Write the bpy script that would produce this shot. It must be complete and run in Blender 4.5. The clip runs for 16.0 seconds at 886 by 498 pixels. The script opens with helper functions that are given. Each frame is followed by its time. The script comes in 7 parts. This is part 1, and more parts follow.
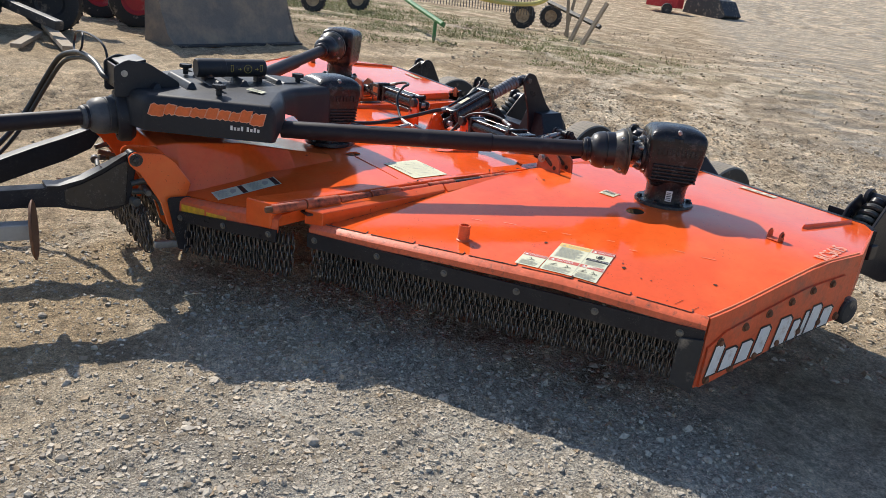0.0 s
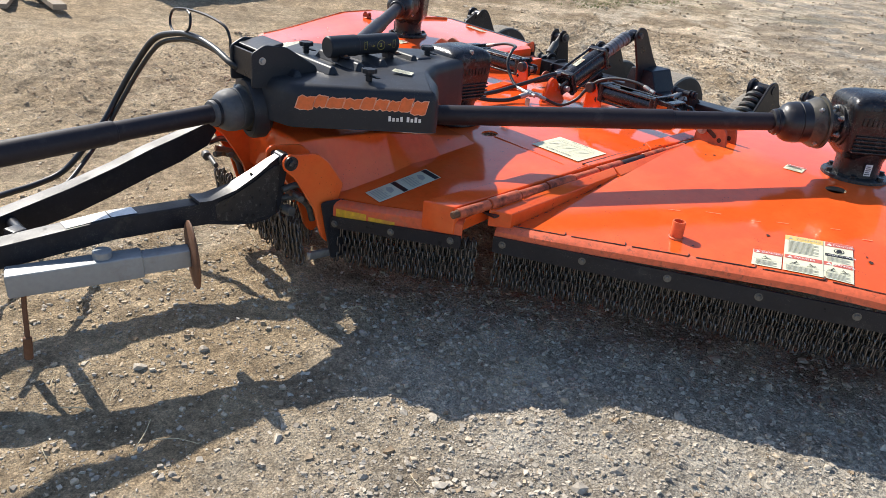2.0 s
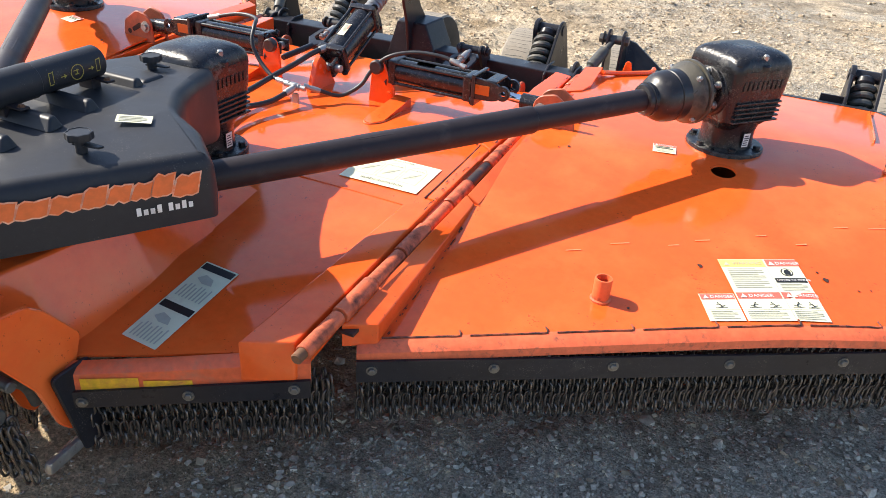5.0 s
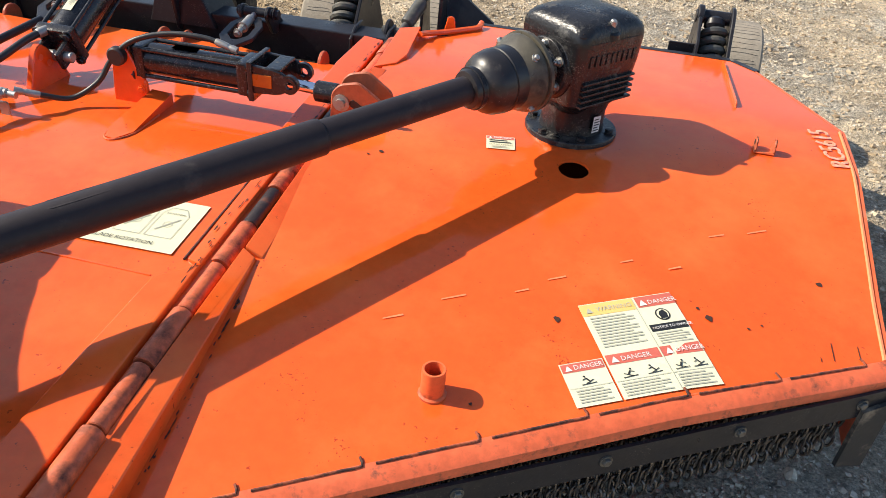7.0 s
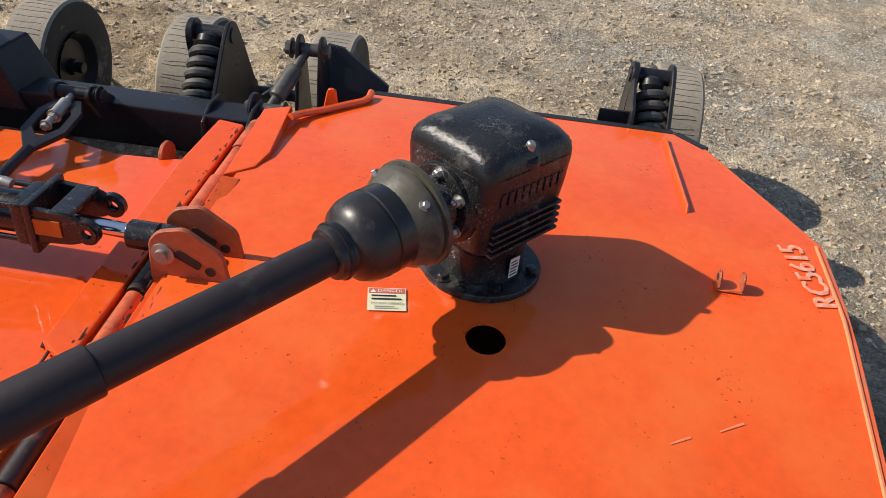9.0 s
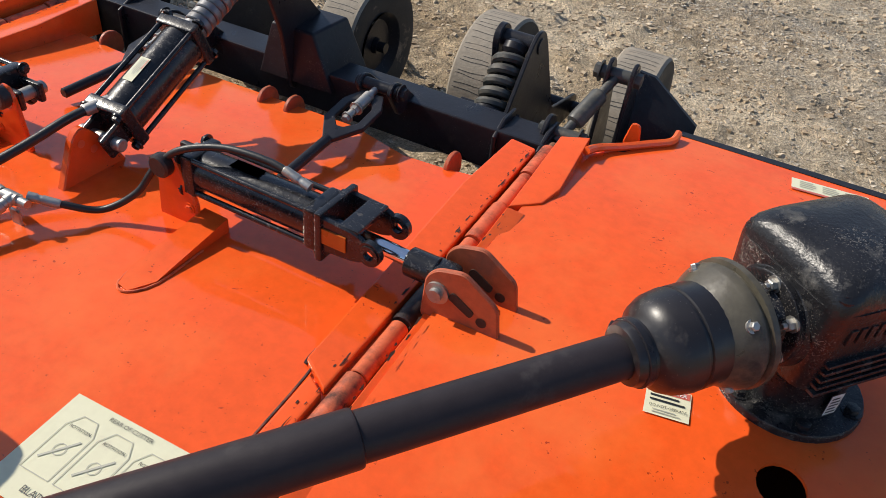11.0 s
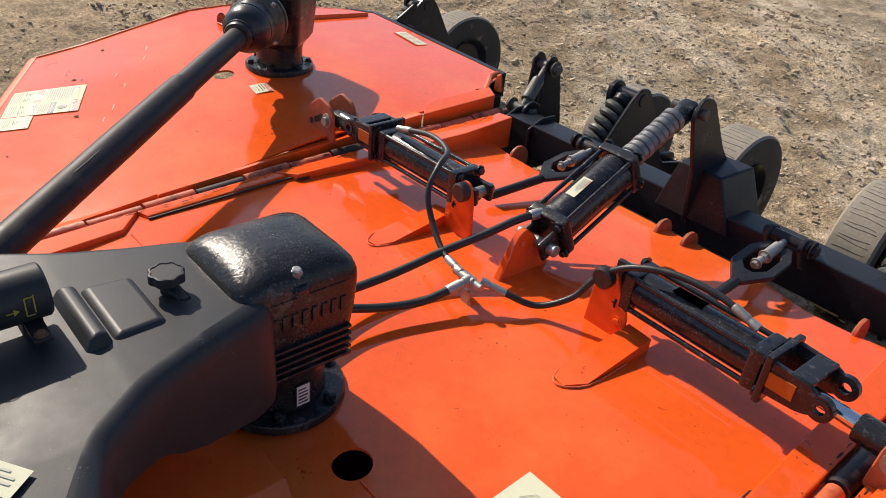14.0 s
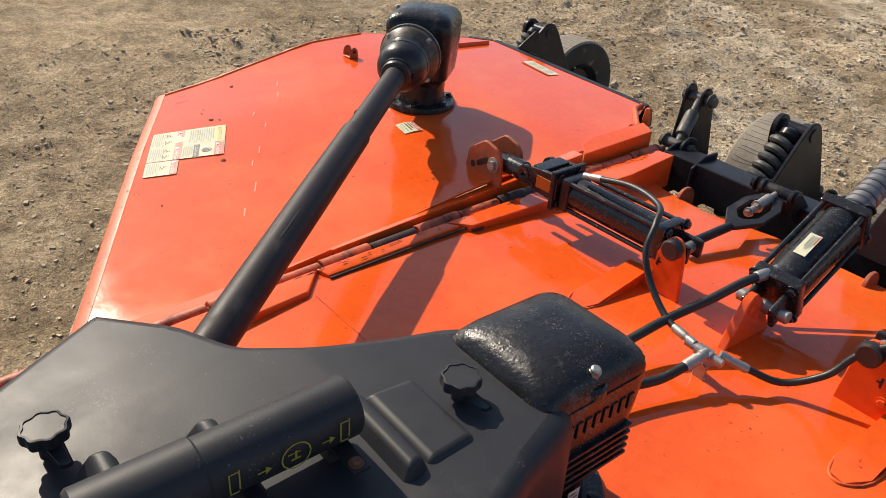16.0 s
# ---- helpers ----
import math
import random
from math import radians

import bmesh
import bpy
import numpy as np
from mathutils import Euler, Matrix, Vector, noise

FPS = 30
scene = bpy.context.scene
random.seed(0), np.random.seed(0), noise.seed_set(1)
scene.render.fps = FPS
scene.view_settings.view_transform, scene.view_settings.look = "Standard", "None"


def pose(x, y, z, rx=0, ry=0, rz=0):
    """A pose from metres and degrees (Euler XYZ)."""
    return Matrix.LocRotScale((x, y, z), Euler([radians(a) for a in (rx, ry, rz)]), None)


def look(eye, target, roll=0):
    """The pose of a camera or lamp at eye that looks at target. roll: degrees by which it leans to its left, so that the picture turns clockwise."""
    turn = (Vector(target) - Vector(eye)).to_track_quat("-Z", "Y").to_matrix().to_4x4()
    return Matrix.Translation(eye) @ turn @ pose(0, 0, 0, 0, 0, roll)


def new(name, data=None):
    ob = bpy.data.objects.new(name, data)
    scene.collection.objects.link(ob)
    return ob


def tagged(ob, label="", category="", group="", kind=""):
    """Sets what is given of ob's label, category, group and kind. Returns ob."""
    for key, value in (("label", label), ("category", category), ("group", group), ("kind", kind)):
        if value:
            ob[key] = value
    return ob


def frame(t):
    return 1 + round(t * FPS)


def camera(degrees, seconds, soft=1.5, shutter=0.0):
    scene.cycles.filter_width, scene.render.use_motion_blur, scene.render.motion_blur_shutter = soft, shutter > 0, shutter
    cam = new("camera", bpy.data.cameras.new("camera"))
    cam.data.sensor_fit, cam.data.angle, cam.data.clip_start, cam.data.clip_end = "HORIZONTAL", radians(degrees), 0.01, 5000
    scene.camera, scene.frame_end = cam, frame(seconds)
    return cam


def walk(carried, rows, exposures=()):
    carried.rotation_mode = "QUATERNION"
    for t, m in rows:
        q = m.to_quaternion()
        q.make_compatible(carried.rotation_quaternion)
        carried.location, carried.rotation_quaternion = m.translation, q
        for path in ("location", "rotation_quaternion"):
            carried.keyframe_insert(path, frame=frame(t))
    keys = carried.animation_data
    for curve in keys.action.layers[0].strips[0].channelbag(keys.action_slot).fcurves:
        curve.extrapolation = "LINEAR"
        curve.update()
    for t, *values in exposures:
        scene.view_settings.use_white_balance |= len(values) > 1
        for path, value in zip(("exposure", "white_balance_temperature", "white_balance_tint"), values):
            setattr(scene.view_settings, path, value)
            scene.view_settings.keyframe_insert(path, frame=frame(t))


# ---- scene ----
cam = camera(60.34, 16.0, soft=0.5)
PATH = [
    (0, (3.5838, -2.4546, 1.4961), (2.1116, -1.2908, 0.8044), 7.12),
    (0.5, (3.3639, -2.5884, 1.4898), (1.9151, -1.4099, 0.7743), 6.75),
    (1, (3.1509, -2.7002, 1.5031), (1.7271, -1.5078, 0.7607), 6.39),
    (1.5, (2.9058, -2.8349, 1.5014), (1.5047, -1.6329, 0.7320), 6.09),
    (2, (2.6858, -2.9292, 1.5180), (1.3448, -1.7046, 0.6800), 5.54),
    (2.5, (2.4604, -2.9231, 1.5030), (1.1798, -1.6627, 0.6247), 6.03),
    (3, (2.2418, -2.8800, 1.5159), (1.0232, -1.5570, 0.6413), 6.11),
    (3.5, (2.0224, -2.8081, 1.4934), (0.9604, -1.3617, 0.6102), 6.39),
    (4, (1.8257, -2.6739, 1.5376), (1.0134, -1.0795, 0.6443), 5.28),
    (4.2, (1.7826, -2.6092, 1.5476), (1.0165, -1.0036, 0.6336), 4.92),
    (6.3, (1.5122, -1.8759, 1.5325), (1.0641, -0.2715, 0.4256), 4.67),
    (6.5, (1.5143, -1.8183, 1.5299), (1.1306, -0.2138, 0.3992), 4.73),
    (7, (1.5489, -1.6431, 1.5375), (1.2682, -0.0182, 0.4058), 5.01),
    (7.5, (1.6014, -1.4918, 1.5523), (1.4481, 0.1464, 0.4152), 5.66),
    (8, (1.5774, -1.3408, 1.5484), (1.4838, 0.2964, 0.4034), 5.47),
    (8.2, (1.5634, -1.2552, 1.5549), (1.4930, 0.3844, 0.4118), 5.37),
    (10.3, (1.4467, -0.7180, 1.6016), (1.0771, 0.8428, 0.4069), 7.55),
    (10.5, (1.4158, -0.7187, 1.6032), (0.9723, 0.8113, 0.3939), 7.42),
    (11, (1.3480, -0.7557, 1.6016), (0.7016, 0.6786, 0.3668), 6.31),
    (11.5, (1.3039, -0.8076, 1.6049), (0.5231, 0.5521, 0.3634), 5.58),
    (12, (1.2597, -0.8549, 1.6088), (0.3826, 0.4557, 0.3787), 5.68),
    (12.5, (1.2147, -0.9082, 1.6126), (0.2547, 0.3695, 0.4101), 6.05),
    (13, (1.1615, -0.9791, 1.6197), (0.1051, 0.2707, 0.4700), 5.84),
    (13.5, (1.1123, -1.0500, 1.6147), (-0.0437, 0.1852, 0.5479), 6.17),
    (14, (1.0603, -1.0838, 1.6097), (-0.1831, 0.1017, 0.5857), 6.08),
    (14.5, (0.9574, -1.1265, 1.6068), (-0.3222, 0.0379, 0.6033), 5.97),
    (15, (0.8420, -1.1843, 1.6122), (-0.4591, -0.0411, 0.6123), 5.40),
    (15.5, (0.7669, -1.2167, 1.6128), (-0.5462, -0.0873, 0.6126), 4.87),
    (16, (0.6308, -1.2808, 1.6015), (-0.6814, -0.1567, 0.5942), 4.46),
]
EXPOSURES = [(0, 0.3, 6350, 10), (2, 0.56, 6350, 10), (3, 0.80, 6400, 10), (4, 0.99, 6450, 10), (5, 1.04, 6700, 10), (6.5, 0.99, 7000, 9), (7, 0.60, 6950, 9), (8, 0.17, 6850, 10), (10.5, 0.05, 6600, 10), (12.5, 0.15, 6600, 10), (14, 0.17, 6950, 11), (16, 0.16, 7200, 11)]
walk(cam, [(t, look(eye, target, roll)) for t, eye, target, roll in PATH], EXPOSURES)

# ---- light ----
SUN_ELEVATION, SUN_HEADING = 39.0, 3.0  # the light travels towards +x, turned this far towards +y
world = bpy.data.worlds.new("sky")
scene.world = world
world.use_nodes = True
wn = world.node_tree.nodes
wn.clear()
sky = wn.new("ShaderNodeTexSky")
sky.sky_type, sky.sun_disc = "NISHITA", False
sky.ozone_density = 3.2
sky.sun_elevation, sky.sun_rotation = radians(SUN_ELEVATION), radians(270 - SUN_HEADING)
back, wout = wn.new("ShaderNodeBackground"), wn.new("ShaderNodeOutputWorld")
back.inputs["Strength"].default_value = 0.124
world.node_tree.links.new(sky.outputs[0], back.inputs[0])
world.node_tree.links.new(back.outputs[0], wout.inputs[0])
sun_data = bpy.data.lights.new("sun", "SUN")
sun_data.energy, sun_data.angle, sun_data.color = 4.55, radians(0.53), (1.0, 0.93, 0.82)
sun = new("sun", sun_data)
ce, se = math.cos(radians(SUN_ELEVATION)), math.sin(radians(SUN_ELEVATION))
ch, sh = math.cos(radians(SUN_HEADING)), math.sin(radians(SUN_HEADING))
sun.matrix_world = look((-20 * ce * ch, -20 * ce * sh, 20 * se), (0, 0, 0))

# ---- materials ----
def material(name, color, rough=0.5, metal=0.0, coat=0.0, vary=0.12, scale=8.0, fine=60.0, bump=0.1, bump_scale=80.0,
             dirt=None, dirt_amount=0.0, dirt_scale=5.0, spec=0.5, transmission=0.0, dirt_rough=0.85, specks=0.0, speck_color=(0.13, 0.118, 0.105), speck_scale=330.0):
    """A surface with two scales of variation in colour and roughness, and a patchy layer of a second colour, such as
    dirt or wear.
    """
    m = bpy.data.materials.new(name)
    m.use_nodes = True
    nt = m.node_tree
    n, l = nt.nodes, nt.links
    bsdf = n["Principled BSDF"]
    co = n.new("ShaderNodeTexCoord")

    def noise_tex(s, detail=5.0, rough_=0.6):
        t = n.new("ShaderNodeTexNoise")
        t.inputs["Scale"].default_value, t.inputs["Detail"].default_value, t.inputs["Roughness"].default_value = s, detail, rough_
        l.new(co.outputs["Object"], t.inputs["Vector"])
        return t

    big, small = noise_tex(scale), noise_tex(fine, 4.0)
    mixf = n.new("ShaderNodeMath")
    mixf.operation = "ADD"
    l.new(big.outputs["Fac"], mixf.inputs[0])
    l.new(small.outputs["Fac"], mixf.inputs[1])
    ramp = n.new("ShaderNodeMapRange")
    ramp.inputs["From Min"].default_value, ramp.inputs["From Max"].default_value = 0.6, 1.4
    ramp.inputs["To Min"].default_value, ramp.inputs["To Max"].default_value = 1.0 - vary, 1.0 + vary
    l.new(mixf.outputs[0], ramp.inputs["Value"])
    mul = n.new("ShaderNodeMix")
    mul.data_type, mul.blend_type = "RGBA", "MULTIPLY"
    mul.inputs["Factor"].default_value = 1.0
    mul.inputs["A"].default_value = (*color, 1)
    l.new(ramp.outputs[0], mul.inputs["B"])
    out_color = mul.outputs["Result"]
    rsock = n.new("ShaderNodeMapRange")
    rsock.inputs["From Min"].default_value, rsock.inputs["From Max"].default_value = 0.3, 0.7
    rsock.inputs["To Min"].default_value, rsock.inputs["To Max"].default_value = max(0.02, rough - 0.08), min(1.0, rough + 0.1)
    l.new(big.outputs["Fac"], rsock.inputs["Value"])
    rough_out = rsock.outputs[0]
    if dirt:
        d = noise_tex(dirt_scale, 8.0, 0.68)
        dm = n.new("ShaderNodeMapRange")
        dm.inputs["From Min"].default_value, dm.inputs["From Max"].default_value = 0.62 - 0.3 * dirt_amount, 0.82 - 0.25 * dirt_amount
        l.new(d.outputs["Fac"], dm.inputs["Value"])
        mx = n.new("ShaderNodeMix")
        mx.data_type = "RGBA"
        l.new(dm.outputs[0], mx.inputs["Factor"])
        l.new(out_color, mx.inputs["A"])
        mx.inputs["B"].default_value = (*dirt, 1)
        out_color = mx.outputs["Result"]
        rm = n.new("ShaderNodeMix")
        rm.data_type = "FLOAT"
        l.new(dm.outputs[0], rm.inputs["Factor"])
        l.new(rough_out, rm.inputs["A"])
        rm.inputs["B"].default_value = dirt_rough
        rough_out = rm.outputs["Result"]
    if specks:  # grains of dust and chips of paint
        cell, patch = noise_tex(speck_scale, 2.0), noise_tex(11.0, 4.0)
        add = n.new("ShaderNodeMath")
        add.operation = "MULTIPLY_ADD"
        l.new(patch.outputs["Fac"], add.inputs[0])
        add.inputs[1].default_value = 0.55
        l.new(cell.outputs["Fac"], add.inputs[2])
        sm = n.new("ShaderNodeMapRange")
        sm.inputs["From Min"].default_value, sm.inputs["From Max"].default_value = 1.0 - 0.12 * specks, 1.06 - 0.12 * specks
        l.new(add.outputs[0], sm.inputs["Value"])
        mx = n.new("ShaderNodeMix")
        mx.data_type = "RGBA"
        l.new(sm.outputs[0], mx.inputs["Factor"])
        l.new(out_color, mx.inputs["A"])
        mx.inputs["B"].default_value = (*speck_color, 1)
        out_color = mx.outputs["Result"]
    l.new(out_color, bsdf.inputs["Base Color"])
    l.new(rough_out, bsdf.inputs["Roughness"])
    bsdf.inputs["Metallic"].default_value = metal
    bsdf.inputs["Specular IOR Level"].default_value = spec
    bsdf.inputs["Coat Weight"].default_value = coat
    bsdf.inputs["Coat Roughness"].default_value = 0.12
    bsdf.inputs["Transmission Weight"].default_value = transmission
    if bump:
        b = n.new("ShaderNodeBump")
        b.inputs["Strength"].default_value, b.inputs["Distance"].default_value = bump, 0.004
        bt = noise_tex(bump_scale, 6.0)
        l.new(bt.outputs["Fac"], b.inputs["Height"])
        l.new(b.outputs[0], bsdf.inputs["Normal"])
    return m


DUST = (0.42, 0.34, 0.25)
# the dirt layer of the enamel is broad patches of yellower orange
ORANGE = material("orange_enamel", (0.86, 0.107, 0.018), 0.10, vary=0.13, scale=2.2, fine=40, bump=0.22, bump_scale=5, dirt=(0.88, 0.165, 0.036), dirt_amount=0.50, dirt_scale=1.9, spec=0.46, dirt_rough=0.13, specks=0.1, speck_color=(0.42, 0.045, 0.012), speck_scale=110.0)
WORN = material("worn_orange", (0.76, 0.135, 0.04), 0.5, vary=0.2, scale=12, bump=0.3, bump_scale=60, dirt=(0.018, 0.012, 0.010), dirt_amount=0.36, dirt_scale=15)
TUBE = material("worn_brick_orange", (0.60, 0.125, 0.048), 0.40, vary=0.25, scale=12, bump=0.3, bump_scale=60, dirt=(0.016, 0.011, 0.010), dirt_amount=0.52, dirt_scale=13)
BLACKENED = material("blackened_steel", (0.030, 0.020, 0.018), 0.45, vary=0.4, scale=14, bump=0.3, dirt=(0.22, 0.06, 0.03), dirt_amount=0.25, dirt_scale=20)
LUG = material("dirty_orange_lug", (0.46, 0.105, 0.042), 0.5, vary=0.25, scale=14, bump=0.2, dirt=(0.28, 0.09, 0.05), dirt_amount=0.45, dirt_scale=16)
FADED = material("faded_orange", (0.74, 0.125, 0.042), 0.42, vary=0.2, scale=7, bump=0.15, dirt=(0.42, 0.17, 0.10), dirt_amount=0.35, dirt_scale=9)
LIP = material("chipped_lip_paint", (0.78, 0.145, 0.055), 0.42, vary=0.25, scale=9, bump=0.2, dirt=(0.10, 0.05, 0.035), dirt_amount=0.22, dirt_scale=34)
CRUST = material("dark_weld_crust", (0.06, 0.026, 0.018), 0.7, vary=0.5, scale=30, bump=0.5, bump_scale=200, dirt=(0.50, 0.11, 0.04), dirt_amount=0.60, dirt_scale=30)
BLACK = material("black_enamel", (0.017, 0.017, 0.019), 0.22, vary=0.3, scale=9, bump=0.18, bump_scale=55, dirt=(0.13, 0.115, 0.10), dirt_amount=0.14, dirt_scale=60, specks=0.5)
DUSTY_BLACK = material("dusty_black_steel", (0.019, 0.019, 0.023), 0.33, vary=0.3, scale=8, bump=0.12, dirt=(0.08, 0.07, 0.06), dirt_amount=0.06, dirt_scale=7, spec=0.27, specks=0.3)
ARM_PAINT = material("dusty_arm_enamel", (0.020, 0.020, 0.024), 0.42, vary=0.3, scale=8, bump=0.12, dirt=(0.09, 0.08, 0.065), dirt_amount=0.12, dirt_scale=7, spec=0.22, specks=0.5)
CAST = material("black_gearbox_casting", (0.016, 0.016, 0.018), 0.25, vary=0.3, scale=9, bump=0.36, bump_scale=110, dirt=(0.12, 0.115, 0.105), dirt_amount=0.22, dirt_scale=22, dirt_rough=0.7, spec=0.36, specks=0.7)
PLASTIC = material("black_plastic", (0.027, 0.028, 0.032), 0.46, vary=0.12, scale=6, bump=0.035, bump_scale=260, dirt=(0.05, 0.048, 0.046), dirt_amount=0.2, dirt_scale=5, dirt_rough=0.55, spec=0.27, specks=0.1)
GUARD = material("black_shaft_guard", (0.026, 0.020, 0.022), 0.48, vary=0.2, scale=10, bump=0.08, bump_scale=120, dirt=(0.075, 0.066, 0.064), dirt_amount=0.16, dirt_scale=9, spec=0.28)
BELL = material("black_guard_bell", (0.017, 0.015, 0.016), 0.34, vary=0.2, scale=12, bump=0.06, bump_scale=90, dirt=(0.07, 0.06, 0.055), dirt_amount=0.18, dirt_scale=22, specks=0.2)
# dark bell plastic painted paler grey, the sunlight on it put into the colour
SUNLIT_GREY = material("sunlit_grey_plastic", (0.085, 0.085, 0.088), 0.5, vary=0.25, scale=14, bump=0.1, dirt=(0.15, 0.14, 0.125), dirt_amount=0.4, dirt_scale=16)
OLIVE = material("translucent_olive_guard", (0.080, 0.070, 0.050), 0.32, vary=0.3, scale=20, bump=0.1, dirt=(0.03, 0.027, 0.022), dirt_amount=0.5, dirt_scale=14)
RUBBER = material("tyre_rubber", (0.29, 0.25, 0.195), 0.8, vary=0.25, scale=9, bump=0.35, bump_scale=90, dirt=(0.33, 0.27, 0.20), dirt_amount=0.35, dirt_scale=10)
DARK_RUBBER = material("dark_rubber", (0.03, 0.029, 0.028), 0.7, vary=0.25, scale=9, bump=0.2, dirt=DUST, dirt_amount=0.22, dirt_scale=8)
KNEE = material("dusty_grey_steel", (0.060, 0.060, 0.054), 0.42, vary=0.3, scale=9, bump=0.15, dirt=(0.17, 0.15, 0.115), dirt_amount=0.42, dirt_scale=12)
HOSE = material("hydraulic_hose", (0.018, 0.018, 0.018), 0.42, vary=0.2, scale=30, bump=0.15, bump_scale=300)
CHROME = material("chrome_rod", (0.75, 0.77, 0.8), 0.12, metal=1.0, vary=0.05, bump=0)
SPACER = material("grey_spacer_steel", (0.20, 0.20, 0.205), 0.4, metal=0.5, vary=0.2, scale=20, bump=0.1, dirt=(0.12, 0.11, 0.10), dirt_amount=0.25, dirt_scale=25)
ZINC = material("zinc_plated_steel", (0.42, 0.41, 0.385), 0.48, metal=0.85, vary=0.18, scale=25, bump=0.12, dirt=(0.25, 0.20, 0.15), dirt_amount=0.25, dirt_scale=30)
GALVANISED = material("grey_painted_steel", (0.33, 0.34, 0.34), 0.42, metal=0.35, vary=0.12, scale=14, bump=0.1, dirt=(0.28, 0.23, 0.18), dirt_amount=0.2)
CHAIN = material("chain_steel", (0.145, 0.135, 0.128), 0.32, metal=0.8, vary=0.3, scale=30, bump=0.1, dirt=(0.16, 0.10, 0.06), dirt_amount=0.3, dirt_scale=40)
GREASY = material("greasy_grey_steel", (0.17, 0.165, 0.15), 0.36, metal=0.6, vary=0.3, scale=18, bump=0.2, dirt=(0.10, 0.075, 0.05), dirt_amount=0.3, dirt_scale=20)
DECAL = material("decal_vinyl", (0.70, 0.68, 0.49), 0.6, vary=0.05, scale=20, bump=0.02, dirt=(0.60, 0.55, 0.42), dirt_amount=0.12, dirt_scale=18, spec=0.2)
DECAL_RED = material("decal_red", (0.58, 0.13, 0.09), 0.4, vary=0.08, bump=0)
DECAL_AMBER = material("decal_amber", (0.76, 0.52, 0.17), 0.4, vary=0.08, bump=0)
DECAL_BLACK = material("decal_black", (0.02, 0.02, 0.02), 0.45, vary=0.1, bump=0)
DECAL_GREY = material("decal_print", (0.42, 0.41, 0.33), 0.5, vary=0.1, bump=0)
DECAL_WHITE = material("white_vinyl", (0.78, 0.77, 0.73), 0.45, vary=0.08, scale=16, bump=0.02, dirt=(0.45, 0.33, 0.24), dirt_amount=0.3, dirt_scale=16)
DECAL_ORANGE = material("orange_vinyl", (0.80, 0.16, 0.035), 0.4, vary=0.12, scale=30, bump=0)
REFLECTOR = material("amber_reflector", (0.48, 0.11, 0.012), 0.3, vary=0.1, bump=0.2, bump_scale=400)
YELLOW = material("faded_yellow_tape", (0.75, 0.42, 0.02), 0.5, vary=0.3, scale=20, dirt=(0.6, 0.2, 0.06), dirt_amount=0.5, dirt_scale=18)
GOLD_PRINT = material("yellow_print", (0.33, 0.28, 0.05), 0.5, vary=0.1, bump=0)
RUST = material("rusty_steel", (0.17, 0.075, 0.035), 0.75, vary=0.35, scale=14, bump=0.3)
SCRATCH = material("bare_scratch", (0.86, 0.24, 0.10), 0.5, vary=0.2, bump=0)
PALE_STENCIL = material("worn_pale_stencil", (0.80, 0.46, 0.33), 0.5, vary=0.2, scale=20, bump=0, dirt=(0.84, 0.20, 0.07), dirt_amount=0.75, dirt_scale=40)
# dark rust and chips, also the painted shade of holes in plates
HOLE = material("rust_spot", (0.05, 0.02, 0.012), 0.9, vary=0.3, bump=0.2)


# ---- building helpers ----
SIDE = 1  # minus one while the far half is built: the same shapes, mirrored at x = 0


def part(name, bm, mat, parent=None, label="", smooth=38.0, mirror=True):
    """One mesh object out of a bmesh, under its thing or part."""
    if SIDE < 0 and mirror:
        bmesh.ops.scale(bm, vec=(-1, 1, 1), verts=bm.verts)
        bmesh.ops.reverse_faces(bm, faces=bm.faces)
    me = bpy.data.meshes.new(name)
    bm.to_mesh(me)
    bm.free()
    for m in (mat if isinstance(mat, (list, tuple)) else [mat]):
        me.materials.append(m)
    if smooth:
        me.polygons.foreach_set("use_smooth", [True] * len(me.polygons))
        me.set_sharp_from_angle(angle=radians(smooth))
    ob = new(name, me)
    if smooth and len(me.polygons) < 4000:  # keep flat faces flat beside their rounded edges
        ob.modifiers.new("even_normals", "WEIGHTED_NORMAL").keep_sharp = True
    if parent is not None:
        ob.parent = parent
    if label:
        ob["label"] = label
    return ob


def thing(name, label, category, group="", kind="", at=(0, 0, 0)):
    ob = new(name)
    ob.location = at
    ob.empty_display_size = 0.1
    return tagged(ob, label, category, group, kind)


def joined(bm, make):
    """Run make() on a fresh bmesh and add the result to bm."""
    b = bmesh.new()
    make(b)
    me = bpy.data.meshes.new("piece")
    b.to_mesh(me)
    b.free()
    bm.from_mesh(me)
    bpy.data.meshes.remove(me)
    return bm


def box(bm, c, size, rot=(0, 0, 0), bevel=0.004, mat=0):
    def make(b):
        bmesh.ops.create_cube(b, size=1.0, matrix=Matrix.Diagonal((*size, 1)))
        if bevel:
            bmesh.ops.bevel(b, geom=b.edges[:], offset=min(bevel, min(size) * 0.45), segments=2, affect="EDGES", profile=0.5)
        bmesh.ops.transform(b, matrix=pose(*c, *rot), verts=b.verts)
        for f in b.faces:
            f.material_index = mat
    return joined(bm, make)


def frame_of(p0, p1, up=(0, 0, 1)):
    """A turn whose z axis runs from p0 to p1."""
    z = (Vector(p1) - Vector(p0)).normalized()
    u = Vector(up)
    if abs(z.dot(u)) > 0.98:
        u = Vector((0, 1, 0))
    x = u.cross(z).normalized()
    y = z.cross(x)
    return Matrix((x, y, z)).transposed()


